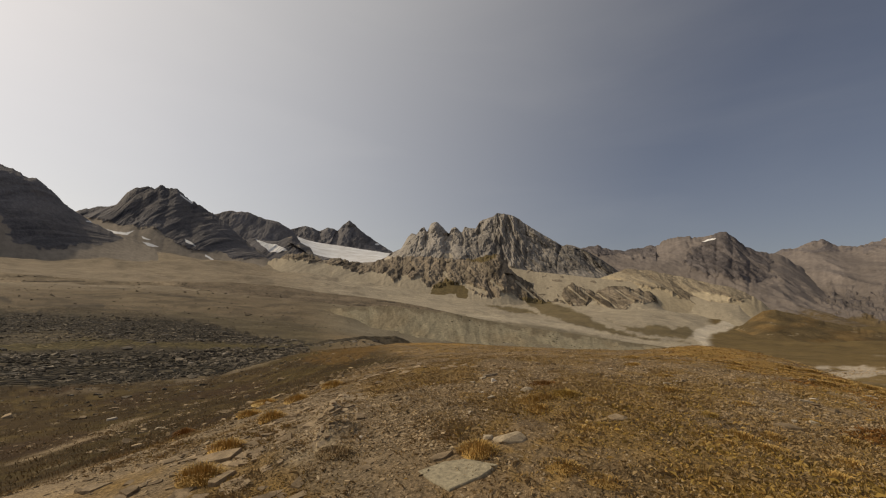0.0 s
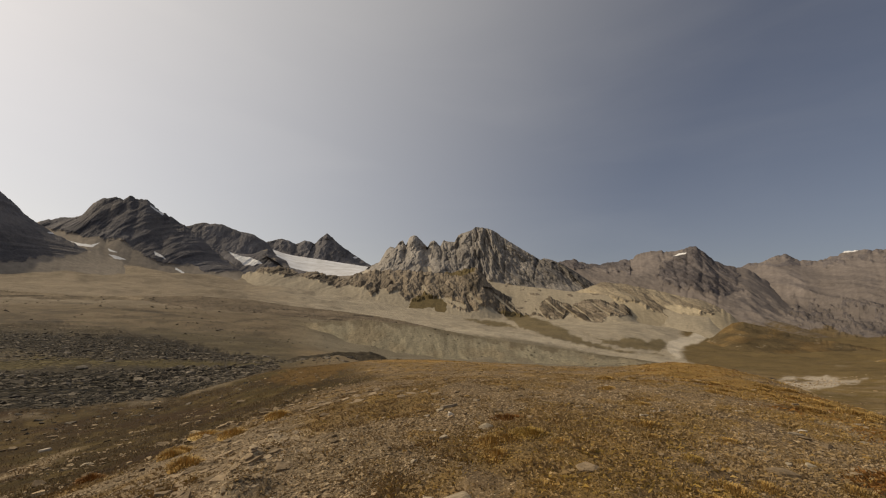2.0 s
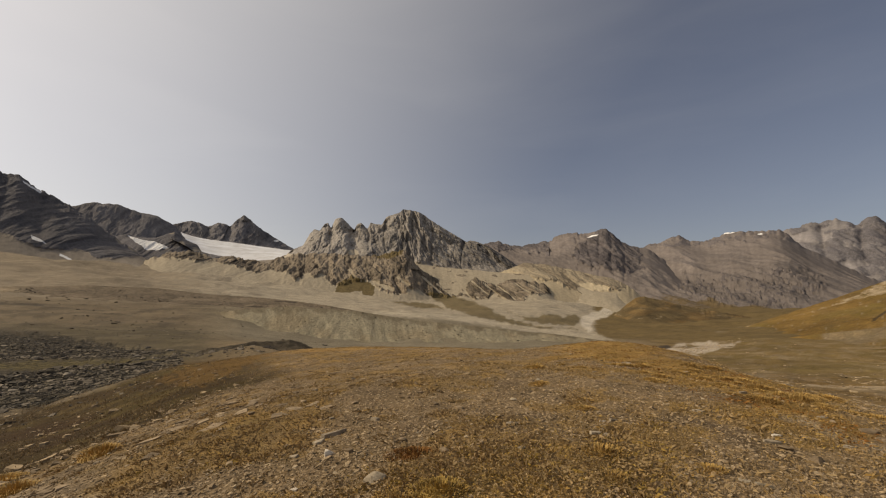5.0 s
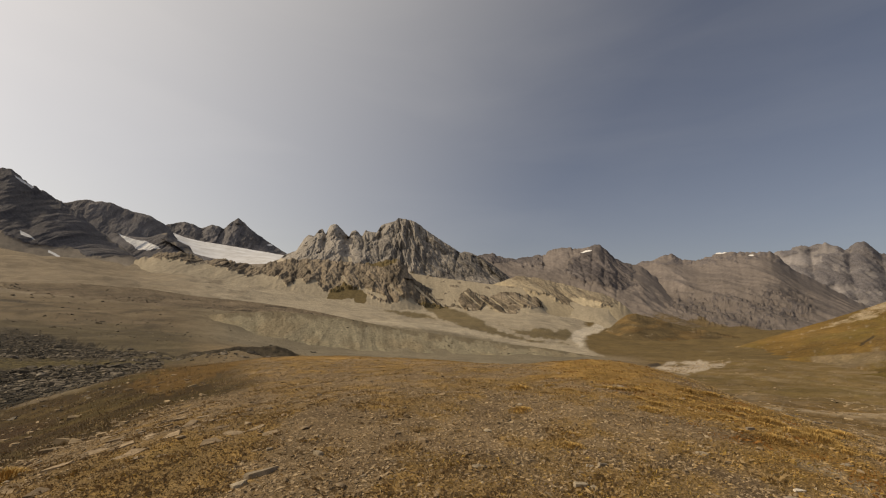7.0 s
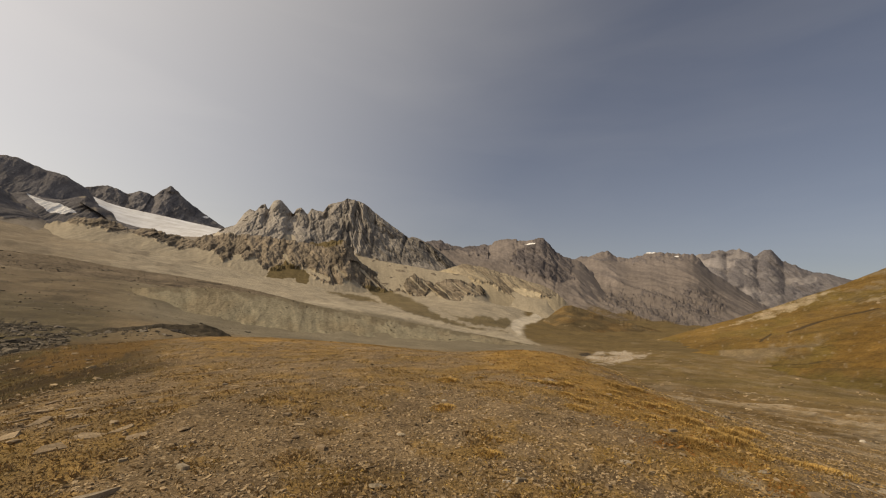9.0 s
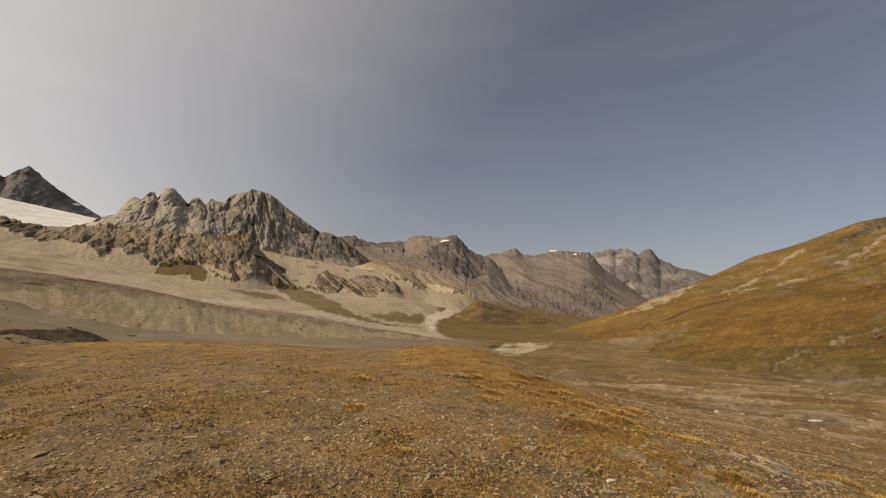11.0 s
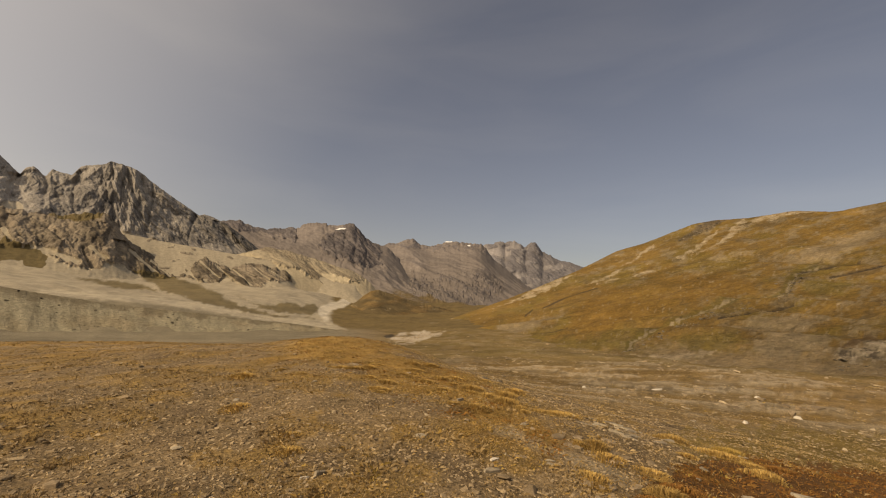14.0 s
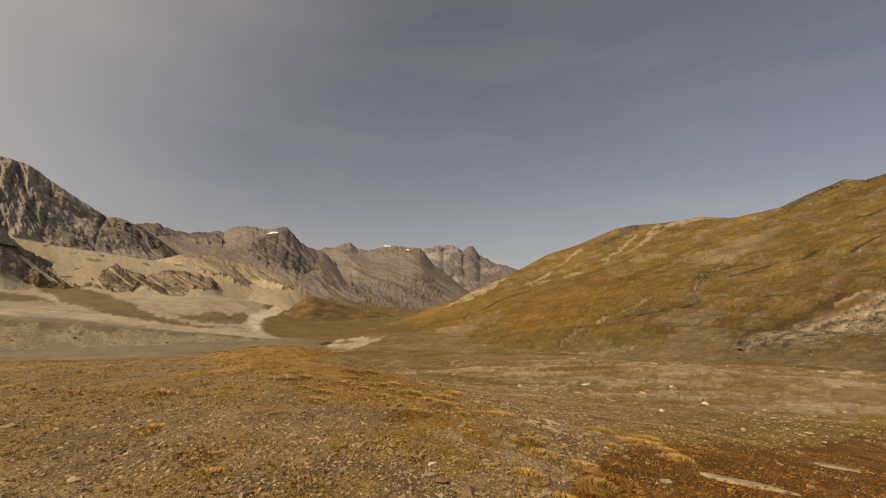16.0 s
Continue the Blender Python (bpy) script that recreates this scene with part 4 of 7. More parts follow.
def bench_turf(A, E, s):
    k = np.maximum(region(A, E, TURF_PATCH, 0.1, 0.4), regions(A, E, TURF_STRIPS, 0.12, 0.5, 4.0))
    k = np.maximum(k, 0.8 * region(A, E, BENCH_TOP, 0.2, 0.4))
    return np.maximum(k, 0.75 * region(A, E, [(4.4, 2.3), (7, 1.9), (9, 1.5), (13.5, 0.6), (12, 0.1), (9, 0.3), (6, 1.0)], 0.25, 0.8, 8.0))


m = landform("rock_bench", [(-31, 5.0), (-28.7, 6.3), (-27.2, 7.0), (-25.1, 7.3), (-23.5, 7.1), (-22.6, 6.6), (-21.4, 7.0), (-19.8, 6.8), (-18.3, 6.7), (-16.9, 6.2), (-15.5, 6.9), (-13.4, 7.5), (-11.5, 7.7), (-8.8, 7.8), (-6, 7.6), (-3.4, 7.4), (-1.6, 7.8), (1, 8.4), (2, 7.4), (3, 6.1), (4.6, 4.8), (6.2, 3.9), (7.8, 3.5), (9.5, 3.6), (11, 4.4), (12, 3.8), (13.8, 3.3), (14.9, 3.9), (16.5, 4.1), (18, 3.8), (20.3, 3.3), (21, 2.3), (22, 1.0)],
             [(-31, 3.8), (-27.6, 3.7), (-20.4, 3.0), (-14.4, 2.2), (-8.1, 0.9), (-3.5, 0.2), (2.6, -1.2), (10, -2.4), (16.8, -2.0), (22, -1.6)], [(-31, 1850), (22, 1500)], [(-31, 1400), (22, 1050)], 680, 210, 12, 80, 61.0, 0.85, 0.34, MAT["bench_rock"], None, 1.8,
             cliff=bench_cliff, fine=0.4, soft_foot=0.15, grass=bench_turf, names=("scree_fan", "cliff", ""), rise=0.6, flat=0.25, block=34, deep=27, lean=0.3,
             tone=lambda A, E, s: 0.25 * spot(A, E, -9, 6.4, 5, 0.7) - 0.3 * sstep(3, 6, A) * bench_cliff(A, E, s) * (0.6 + 1.6 * fbm(A * 1.2 + E, E * 2.5, 6.0, 4)) + 0.2 * spot(A, E, -1, 3.6, 2, 0.7))
tagged(m, "brown broken cliff band with pale scree fans below the massif", "rock bench")
m = landform("scree_slope", [(-1, 6), (2.6, 6.4), (6, 5.9), (10.1, 5.5), (14, 5.0), (17, 4.7), (20, 4.3), (23, 3.2), (26, 2.4), (29, 1.8), (31, 0)],
             [(-1, 3.5), (2.6, 3.2), (7.1, 2.4), (11.4, 2), (17, 0.4), (23, -1.4), (31, -2.4)], [(-1, 1850), (31, 1500)], [(-1, 1560), (23, 1300), (31, 1150)], 320, 80, 8, 90, 67.0, 1.0, 0.05, MAT["bench_rock"],
             cliff=lambda A, E, s: edge(fbm(A * 0.7, E * 1.6, 3.0, 4) - 0.36, 0.1) * (A < 19), grass=bench_turf, rise=0.8)
tagged(m, "pale scree apron between the cliffs and the rock bench", "scree slope")
m = landform("mountain", [(8, 7), (11, 8.6), (13, 9.1), (14.4, 9.2), (15.5, 8.7), (17.1, 8.5), (19.6, 8.7), (20.4, 9.1), (20.9, 8.8), (22.2, 9.7), (23.5, 9.9), (26.4, 9.6), (27.6, 10.1), (28.1, 10.2), (29.1, 9.4), (30, 8.4), (31, 7.7), (33, 7.2), (37, 3.5), (42, -0.5)],
             [(8, 2), (17, 2), (24, 0), (30, -1), (42, -2.2)], [(8, 2900), (42, 2700)], [(8, 2100), (25, 1800), (42, 1400)], 360, 130, 60, 150, 71.0, 0.85, 0.26, MAT["far_rock"],
             cliff=lambda A, E, s: np.maximum(region(A, E, PEAK_FACE, 0.25, 0.7), edge(E - 8.3 + 0.12 * (A - 12) + 0.8 * fbm(A * 0.6, E * 0.8, 3.0, 5), 0.2) * (A < 21)),
             tone=lambda A, E, s: 0.4 * region(A, E, PEAK_SLOPE, 0.5, 0.7) - 0.18 * region(A, E, PEAK_FACE, 0.4, 0.6),
             grass=lambda A, E, s: 0.6 * edge(1.2 - E + 1.0 * fbm(A * 0.4, E * 0.6, 8.0, 4), 0.6), snow=lambda A, E, s: region(A, E, [(25.9, 9.12), (26.5, 9.34), (27.3, 9.42), (27.1, 9.24), (26.3, 9.06)], 0.05, 0.2),
             gullies=(24.6, 26.2, 27.4, 28.8, 30.2), gully_depth=16, gully_width=0.14, names=("slope", "cliff", "snow_patch"), rise=0.6, block=60, deep=18, bare=0.3, lean=0.15, flat=0.9, plan=480.0, tooth=20)
tagged(m, "brown grey mountain with a small summit snow patch", "mountain", MOUNTAIN)
m = landform("mountain", [(28, 6), (31, 7.4), (32.6, 7.5), (34.5, 7.9), (35.8, 8.45), (36.6, 8.4), (37.6, 7.7), (38.6, 7.5), (40.1, 7.9), (41.5, 8.3), (44.1, 8.1), (46, 8), (46.7, 7.3), (48, 5.8), (50, 4.3), (52, 2.7), (56, 0), (62, -1)],
             [(28, -1), (36, -2.2), (46, -2.4), (62, -2.5)], [(28, 3400), (62, 3300)], [(28, 2300), (36, 1700), (62, 1500)], 380, 130, 60, 170, 83.0, 0.75, 0.24, MAT["far_rock"],
             cliff=lambda A, E, s: np.clip(0.6 * region(A, E, LOW_CLIFFS, 0.8, 1.4) * edge(fbm(A * 1.5 + 0.9 * E, E * 1.8, 3.0, 6, 0.68) - 0.06, 0.16) + 0.7 * edge(E - 6.9 + 1.2 * fbm(A * 0.8, E, 5.0, 4), 0.3) * edge(fbm(A * 1.1, E * 1.7, 13.0, 4), 0.1), 0, 1),
             tone=lambda A, E, s: 0.4 * region(A, E, FLANK_PATCH, 0.4, 0.8) - 0.24 * region(A, E, LOW_CLIFFS, 0.8, 1.0) + 0.12 * sstep(5, 7, E),
             grass=lambda A, E, s: edge(1.0 - 0.12 * (A - 32) - E + 1.0 * fbm(A * 0.3, E * 0.8, 8.0, 4), 0.6),
             snow=lambda A, E, s: 1.4 * spot(A, E, 41.4, 8.25, 0.7, 0.09) + spot(A, E, 44.3, 7.75, 0.3, 0.1), names=("slope", "cliff", "snow_patch"), rise=0.8, block=44, deep=7, bare=0.5, lean=0.3, flat=1.0, plan=560.0, tooth=20)
tagged(m, "broad brown grey mountain with steep gullied flank", "mountain", MOUNTAIN)
m = landform("mountain", [(42, 6.5), (46.5, 7.9), (48.4, 8.3), (50.5, 8.5), (51.1, 8.1), (51.9, 7.8), (52.6, 8.2), (53.2, 8.4), (53.9, 7.6), (54.7, 6.9), (56.7, 5.9), (58, 5.6), (59.2, 5.2), (63, 4.6), (70, 3)],
             [(42, 0), (70, 0)], [(42, 4300), (70, 4300)], [(42, 3600), (70, 3600)], 320, 110, 60, 160, 97.0, 0.85, 0.28, MAT["haze_rock"],
             cliff=lambda A, E, s: edge(0.15 + fbm(A * 0.5, E * 0.7, 3.0, 4), 0.2) * (1 - region(A, E, [(46.5, 7.2), (48.0, 7.4), (50, 7.2), (50.2, 6.6), (48.5, 6.3), (46.9, 6.6)], 0.2, 0.4)),
             tone=lambda A, E, s: 0.6 * np.maximum(streak(A, E, 47, 6.6, 50, 4.4, 0.22), streak(A, E, 50.8, 3.9, 52, 2.7, 0.2)) + 0.35 * region(A, E, [(46.5, 7.2), (48.0, 7.4), (50, 7.2), (50.2, 6.6), (48.5, 6.3), (46.9, 6.6)], 0.3, 0.5) + 0.3 * spot(A, E, 57, 4.8, 2, 1),
             gullies=(49.6, 52.0, 54.5), gully_depth=70, gully_width=0.3, names=("slope", "cliff", ""), rise=0.5, block=90, deep=26, bare=0.5, lean=0.3, flat=0.9, plan=500.0, tooth=20)
tagged(m, "distant hazy grey mountain range", "mountain", MOUNTAIN)
m = landform("rock_bench", [(14, 4.9), (17.6, 6.2), (20, 5.95), (21.7, 5.5), (24, 5.0), (26.2, 4.3), (28.4, 3.8), (30, 3.0), (31, 2.2), (32.6, 0.4), (34, -1.2)],
             [(14, 1.5), (20, 1.0), (26, -1.6), (34, -3.2)], [(14, 1850), (34, 1560)], [(14, 1450), (34, 1250)], 300, 110, 9, 60, 103.0, 0.9, 0.14, MAT["spur_rock"],
             cliff=lambda A, E, s: region(A, E, SPUR_ROCK, 0.2, 0.6) * (1 - region(A, E, SPUR_WHITE, 0.15, 0.3)),
             tone=lambda A, E, s: 0.5 * region(A, E, SPUR_WHITE, 0.15, 0.3) - 0.5 * region(A, E, SPUR_DARK, 0.2, 0.4), names=("scree", "cliff", ""), rise=0.5, flat=0.3, block=46, deep=20, lean=0.3)
tagged(m, "low pale rocky spur at the valley end", "rock bench")
m = landform("grassy_hill", [(24, -3.6), (25.4, -2.9), (26, -2.0), (28, -1.1), (29.2, -0.4), (30.2, 0.5), (31.2, 1.2), (32.2, 1.3), (33.4, 1.0), (36, 0.2), (39, -0.5), (42, -1.1), (45, -1.8), (47, -3.3)],
             [(24, -3.8), (30, -4.6), (38, -5.0), (47, -5.2)], [(24, 1180), (47, 1250)], [(24, 900), (47, 760)], 320, 80, 14, 90, 109.0, 0.9, 0.08, MAT["hill"],
             lambda A, E, s: np.array([0.115, 0.083, 0.042]) * (1 + 0.5 * fbm(A * 0.5, E * 1.2, 3.0, 5))[..., None] + np.array([0.04, 0.018, 0.002]) * sstep(-0.1, 0.3, fbm(A * 0.25, E * 0.9, 8.0, 4))[..., None],
             cliff=lambda A, E, s: 0.45 * edge(fbm(A * 0.8, E * 1.6, 5.0, 4) - 0.3, 0.1), rise=0.8, block=60, deep=5)
tagged(m, "rounded brown grassy hill above the valley floor", "hill")


def moraine_colour(A, E, s):
    tan, dark, olive = np.array([0.275, 0.24, 0.165]), np.array([0.145, 0.117, 0.077]), np.array([0.265, 0.218, 0.142])
    runs = fbm(A * 2.4 + 1.5 * s, s * 0.9, 2.0, 5, 0.62)[..., None]
    c = tan + (olive - tan) * sstep(-0.2, 0.25, fbm(A * 0.2, s * 2, 8.0, 4))[..., None]
    c = c * (1 + 0.13 * runs + 0.3 * fbm(A * 1.1, s * 5, 21.0, 6, 0.68)[..., None])
    low = sstep(0.12, 0.32, fbm(A * 0.5, s * 3.4, 31.0, 5, 0.62)) * (1 - sstep(0.4, 0.75, s))
    c = c + (dark * 1.1 - c) * (0.3 * low)[..., None]
    c = c + (dark - c) * (0.7 * sstep(0.91, 0.98, s + 0.22 * fbm(A * 0.5, s * 3, 5.0, 4)))[..., None]
    return np.clip(c, 0.02, 1)


m = landform("moraine", [(-34, -2.6), (-31, -1.4), (-29, -0.8), (-25, -0.2), (-20.2, 0.35), (-16, 0.65), (-13.5, 0.75), (-8, 0.3), (-5, -0.05), (2.6, -1.35), (10, -2.15), (16.7, -2.95), (21, -3.3), (27, -4.1), (32, -5.6)],
             [(-34, -3.6), (-25, -4.6), (-10, -6.8), (5, -7.2), (20, -6.8), (32, -7.0)], [(-34, 420), (32, 330)], [(-34, 235), (32, 200)], 620, 60, 1.6, 12, 113.0, 0.95, 0.04, MAT["moraine"], moraine_colour, 6.0, fine=0.25, cliff=lambda A, E, s: 0 * A, rise=0.8, names=("face", "crest", ""), split=lambda A, E, s: s > 0.88)
LAND["front_moraine"] = LAND["moraine"]
tagged(m, "long grey green lateral moraine with a gullied face", "moraine")
def old_moraine_colour(A, E, s):
    grey, tan, dark = np.array([0.145, 0.113, 0.079]), np.array([0.215, 0.169, 0.114]), np.array([0.06, 0.048, 0.035])
    c = tan * (1 + 0.5 * fbm(A * 0.6, s * 7, 3.0, 7, 0.7))[..., None]
    band = region(A, E, [(-40, 3.4), (-34.2, 3.6), (-27.6, 3.2), (-20, 2.6), (-10, 1.6), (-2, -0.3), (-13, 0.8), (-24, 0.2), (-31.5, 0.5), (-38, 1.6)], 0.2, 0.5)
    c = c + (grey * (1 + 0.3 * fbm(A * 0.8, s * 9, 5.0, 6, 0.7))[..., None] - c) * (0.85 * band)[..., None]
    for p in ((-52, 1.9, -47.5, 2.3, 0.1), (-46, 1.6, -43.6, 1.75, 0.07), (-42.5, 1.3, -37.4, 1.0, 0.09), (-22.5, 0.3, -17, 0.5, 0.08), (-15.5, 1.4, -13, 1.25, 0.12), (-34, 0.9, -31, 0.7, 0.1)):
        c = c + (dark - c) * (0.8 * sstep(0.35, 0.7, streak(A, E, *p) + 0.5 * fbm(A * 1.5, E * 5, 8.0, 4)))[..., None]
    return np.clip(c, 0.02, 1)


m = landform("moraine", [(-62, 2.9), (-53, 2.7), (-44.7, 2.5), (-38, 2.9), (-33.9, 3.1), (-28, 2.9), (-23.2, 2.3), (-18, 1.95), (-12.9, 1.4), (-9, 0.8), (-4, -0.2)],
             [(-62, -1.5), (-40, -1), (-25, -0.8), (-4, -2.5)], [(-62, 700), (-4, 520)], [(-62, 380), (-4, 400)], 360, 60, 4, 50, 127.0, 0.9, 0.05, MAT["hill"],
             old_moraine_colour, 3.0, cliff=lambda A, E, s: 0 * A, rise=1.0, names=("face", "crest", ""), split=lambda A, E, s: s > 0.8)
tagged(m, "brown grey old moraine ridge above the block field", "moraine")


BROOK = [(64.6, -5.8), (66.0, -4.5), (67.5, -3.8), (69.6, -2.5), (71.6, -1.6), (74.2, -0.3), (75.5, 0.1), (76.5, 0.4), (78.5, 0.4), (80.1, 1.4), (80.7, 2.4), (81.3, 3.7), (82.8, 4.1)]


def chain(A, E, places, w):
    """A soft line through several places."""
    k = 0.0
    for (a0, e0), (a1, e1) in zip(places, places[1:]):
        k = np.maximum(k, streak(A, E, a0, e0, a1, e1, w))
    return k


def brook_bed(A, E, w=0.35):
    """The stony bed of a brook that comes down the hillside."""
    return chain(A, E, BROOK, w)


BANKS = [[(57.3, -7.6), (61.0, -6.7), (63.9, -6.4), (68.7, -6.0), (74.0, -5.2), (74.6, -5.4), (69.4, -6.5), (65.3, -6.8), (61.0, -7.3)], [(55.8, -8.4), (61.0, -8.0), (65.9, -7.9), (70.6, -7.6), (69.3, -8.2), (63.8, -8.5), (58.0, -8.7)],
         [(70.7, -6.9), (73.9, -6.4), (76.9, -6.5), (79.3, -6.0), (82.5, -6.5), (84.6, -6.2), (83.5, -7.0), (80.3, -7.5), (76.9, -7.2), (73.2, -7.4)], [(90.4, -7.3), (92.2, -6.3), (93.8, -5.9), (93.3, -6.6), (92.1, -7.4)], [(62, -9.4), (68, -8.9), (75, -8.5), (82, -8.2), (82, -8.7), (74, -9.2), (66, -9.7)]]


def pale_bank(A, E):
    """The bare edges of the banks at the foot of the hillside."""
    return regions(A, E, BANKS, 0.15, 0.5, 9.0) * (0.8 + 0.6 * fbm(A * 0.9, E * 3.0, 2.0, 4))


PALE_ROCK = [[(45.9, -1.2), (49.0, -0.2), (52.1, 1.5), (54.4, 2.9), (56.7, 3.6), (57.1, 2.9), (55.1, 2.0), (52.8, 0.9), (50.5, 0.2), (48.2, -0.6)], [(55.1, 3.1), (57.5, 3.9), (59.6, 4.4), (57.4, 3.4)],
             [(58.2, 2.1), (60.5, 3.0), (62.7, 4.0), (64.6, 4.9), (63.8, 4.1), (62.0, 3.1), (59.7, 2.5)], [(61.2, 2.9), (64.9, 3.7), (66.3, 4.3), (68.1, 4.8), (67.8, 4.3), (65.6, 3.7), (62.7, 3.0)],
             [(63.8, 5.0), (65.7, 6.1), (67.0, 7.4), (67.7, 7.8), (68.0, 7.5), (66.8, 6.6), (65.3, 5.4)], [(69.9, 5.7), (72.0, 6.8), (73.4, 8.2), (74.4, 9.2), (74.6, 8.8), (73.5, 7.6), (72.3, 6.5), (70.6, 5.6)],
             [(74.3, 7.4), (75.3, 8.4), (76.2, 9.8), (77.3, 10.3), (77.2, 9.2), (75.8, 8.1), (74.6, 7.2)], [(77.3, 10.0), (78.6, 10.4), (80.1, 10.8), (81.6, 11), (84.0, 10.6), (83.2, 10.2), (80.9, 10.2), (79.4, 9.6), (78.2, 9.7)]]
DARK_RIM = [[(70.3, 7.8), (71.1, 8.7), (72.5, 9.7), (73.5, 10.5), (75.4, 10.4), (74.8, 9.7), (73.1, 8.9), (71.7, 8.1)], [(88.9, 10.9), (90.8, 11.8), (92.7, 12.6), (94.0, 13.2), (94.4, 12.4), (93.1, 11.9), (91.3, 11.3), (89.6, 10.6)], [(94.4, 12.4), (97, 13), (100, 13.6), (100, 12.8), (96, 12.1)]]
SLAB = [(83.6, -5.0), (84.8, -4.2), (86.8, -3.5), (88.7, -2.9), (90.1, -2.4), (92.3, -1.5), (94.7, -0.6), (100, 1.2), (100, -2.7), (95.5, -2.9), (92.9, -3.5), (90.8, -4.3), (88.5, -4.9), (86.1, -5.3), (84.2, -5.3)]
SLAB_SHADE = [(83.7, -4.7), (85.1, -3.4), (86.1, -2.8), (86.8, -3.0), (87.8, -2.6), (89.7, -1.3), (91.9, -0.4), (93.2, 0.0), (93.2, -0.4), (91.0, -1.5), (88.7, -2.9), (85.8, -3.9)]
RED_SPUR = [(59.7, 0.0), (62.7, 1.9), (67.0, 2.9), (71.2, 3.6), (75.1, 3.9), (77.5, 2.8), (78.0, 1.4), (75.5, 0.8), (72.3, -0.2), (68.2, -1.8), (64.0, -3.3), (60.3, -4.1), (58.1, -3.4), (57.4, -1.9)]
GREY_TURF = [[(77.0, -5.0), (78.3, -3.5), (80.6, -2.9), (83.3, -3.3), (83.2, -4.7), (80.4, -5.4), (78.2, -5.6)], [(48, -3.6), (53, -2.6), (57, -1.6), (56, -2.8), (52, -4.2), (48.5, -4.6)], [(79, 5.2), (84, 6.5), (89, 9.2), (88, 7.2), (84, 5)], [(74, -2.6), (79, -1.6), (83, -1.4), (82, -2.4), (77, -3.4)]]
OLIVE_TURF = [[(47.5, -7.2), (50.5, -5.4), (53.6, -4.6), (55.1, -6.0), (52.8, -7.5)], [(69.5, -4.7), (72.1, -3.8), (75.3, -3.7), (77.1, -4.4), (75.2, -5.1), (72.0, -5.8)], [(81.6, 2.7), (84.3, 3.0), (85.7, 2.0), (83.6, 1.1), (81.7, 1.4)], [(88.2, 7.7), (90.1, 8.7), (91.4, 8.0), (90.9, 6.8), (89.0, 6.4)], [(55, -5.4), (61, -5.0), (66, -5.8), (61, -6.4), (56, -6.8)]]
LEDGES = [[(83.8, 3.2), (86.9, 3.8), (89.3, 4.6), (91.6, 5.5)], [(84.1, 0.1), (86.4, 0.7), (89.0, 1.0)], [(94.6, 8.6), (96.4, 9.2)], [(81.6, 3.9), (83.8, 4.1), (86.0, 4.8)], [(74.1, -2.0), (77.3, -1.1), (80.8, -0.4)], [(92.9, 5.0), (96.1, 6.2)], [(54.3, -0.8), (58.2, 1.1), (61.2, 2.2)], [(48.2, -5.0), (52.8, -4.6), (57.4, -3.4)], [(52.0, -2.1), (53.0, -1.1)]]


def hill_ledges(A, E, w=0.11):
    k = 0.0
    for line in LEDGES:
        k = np.maximum(k, chain(A, E, line, w))
    return k


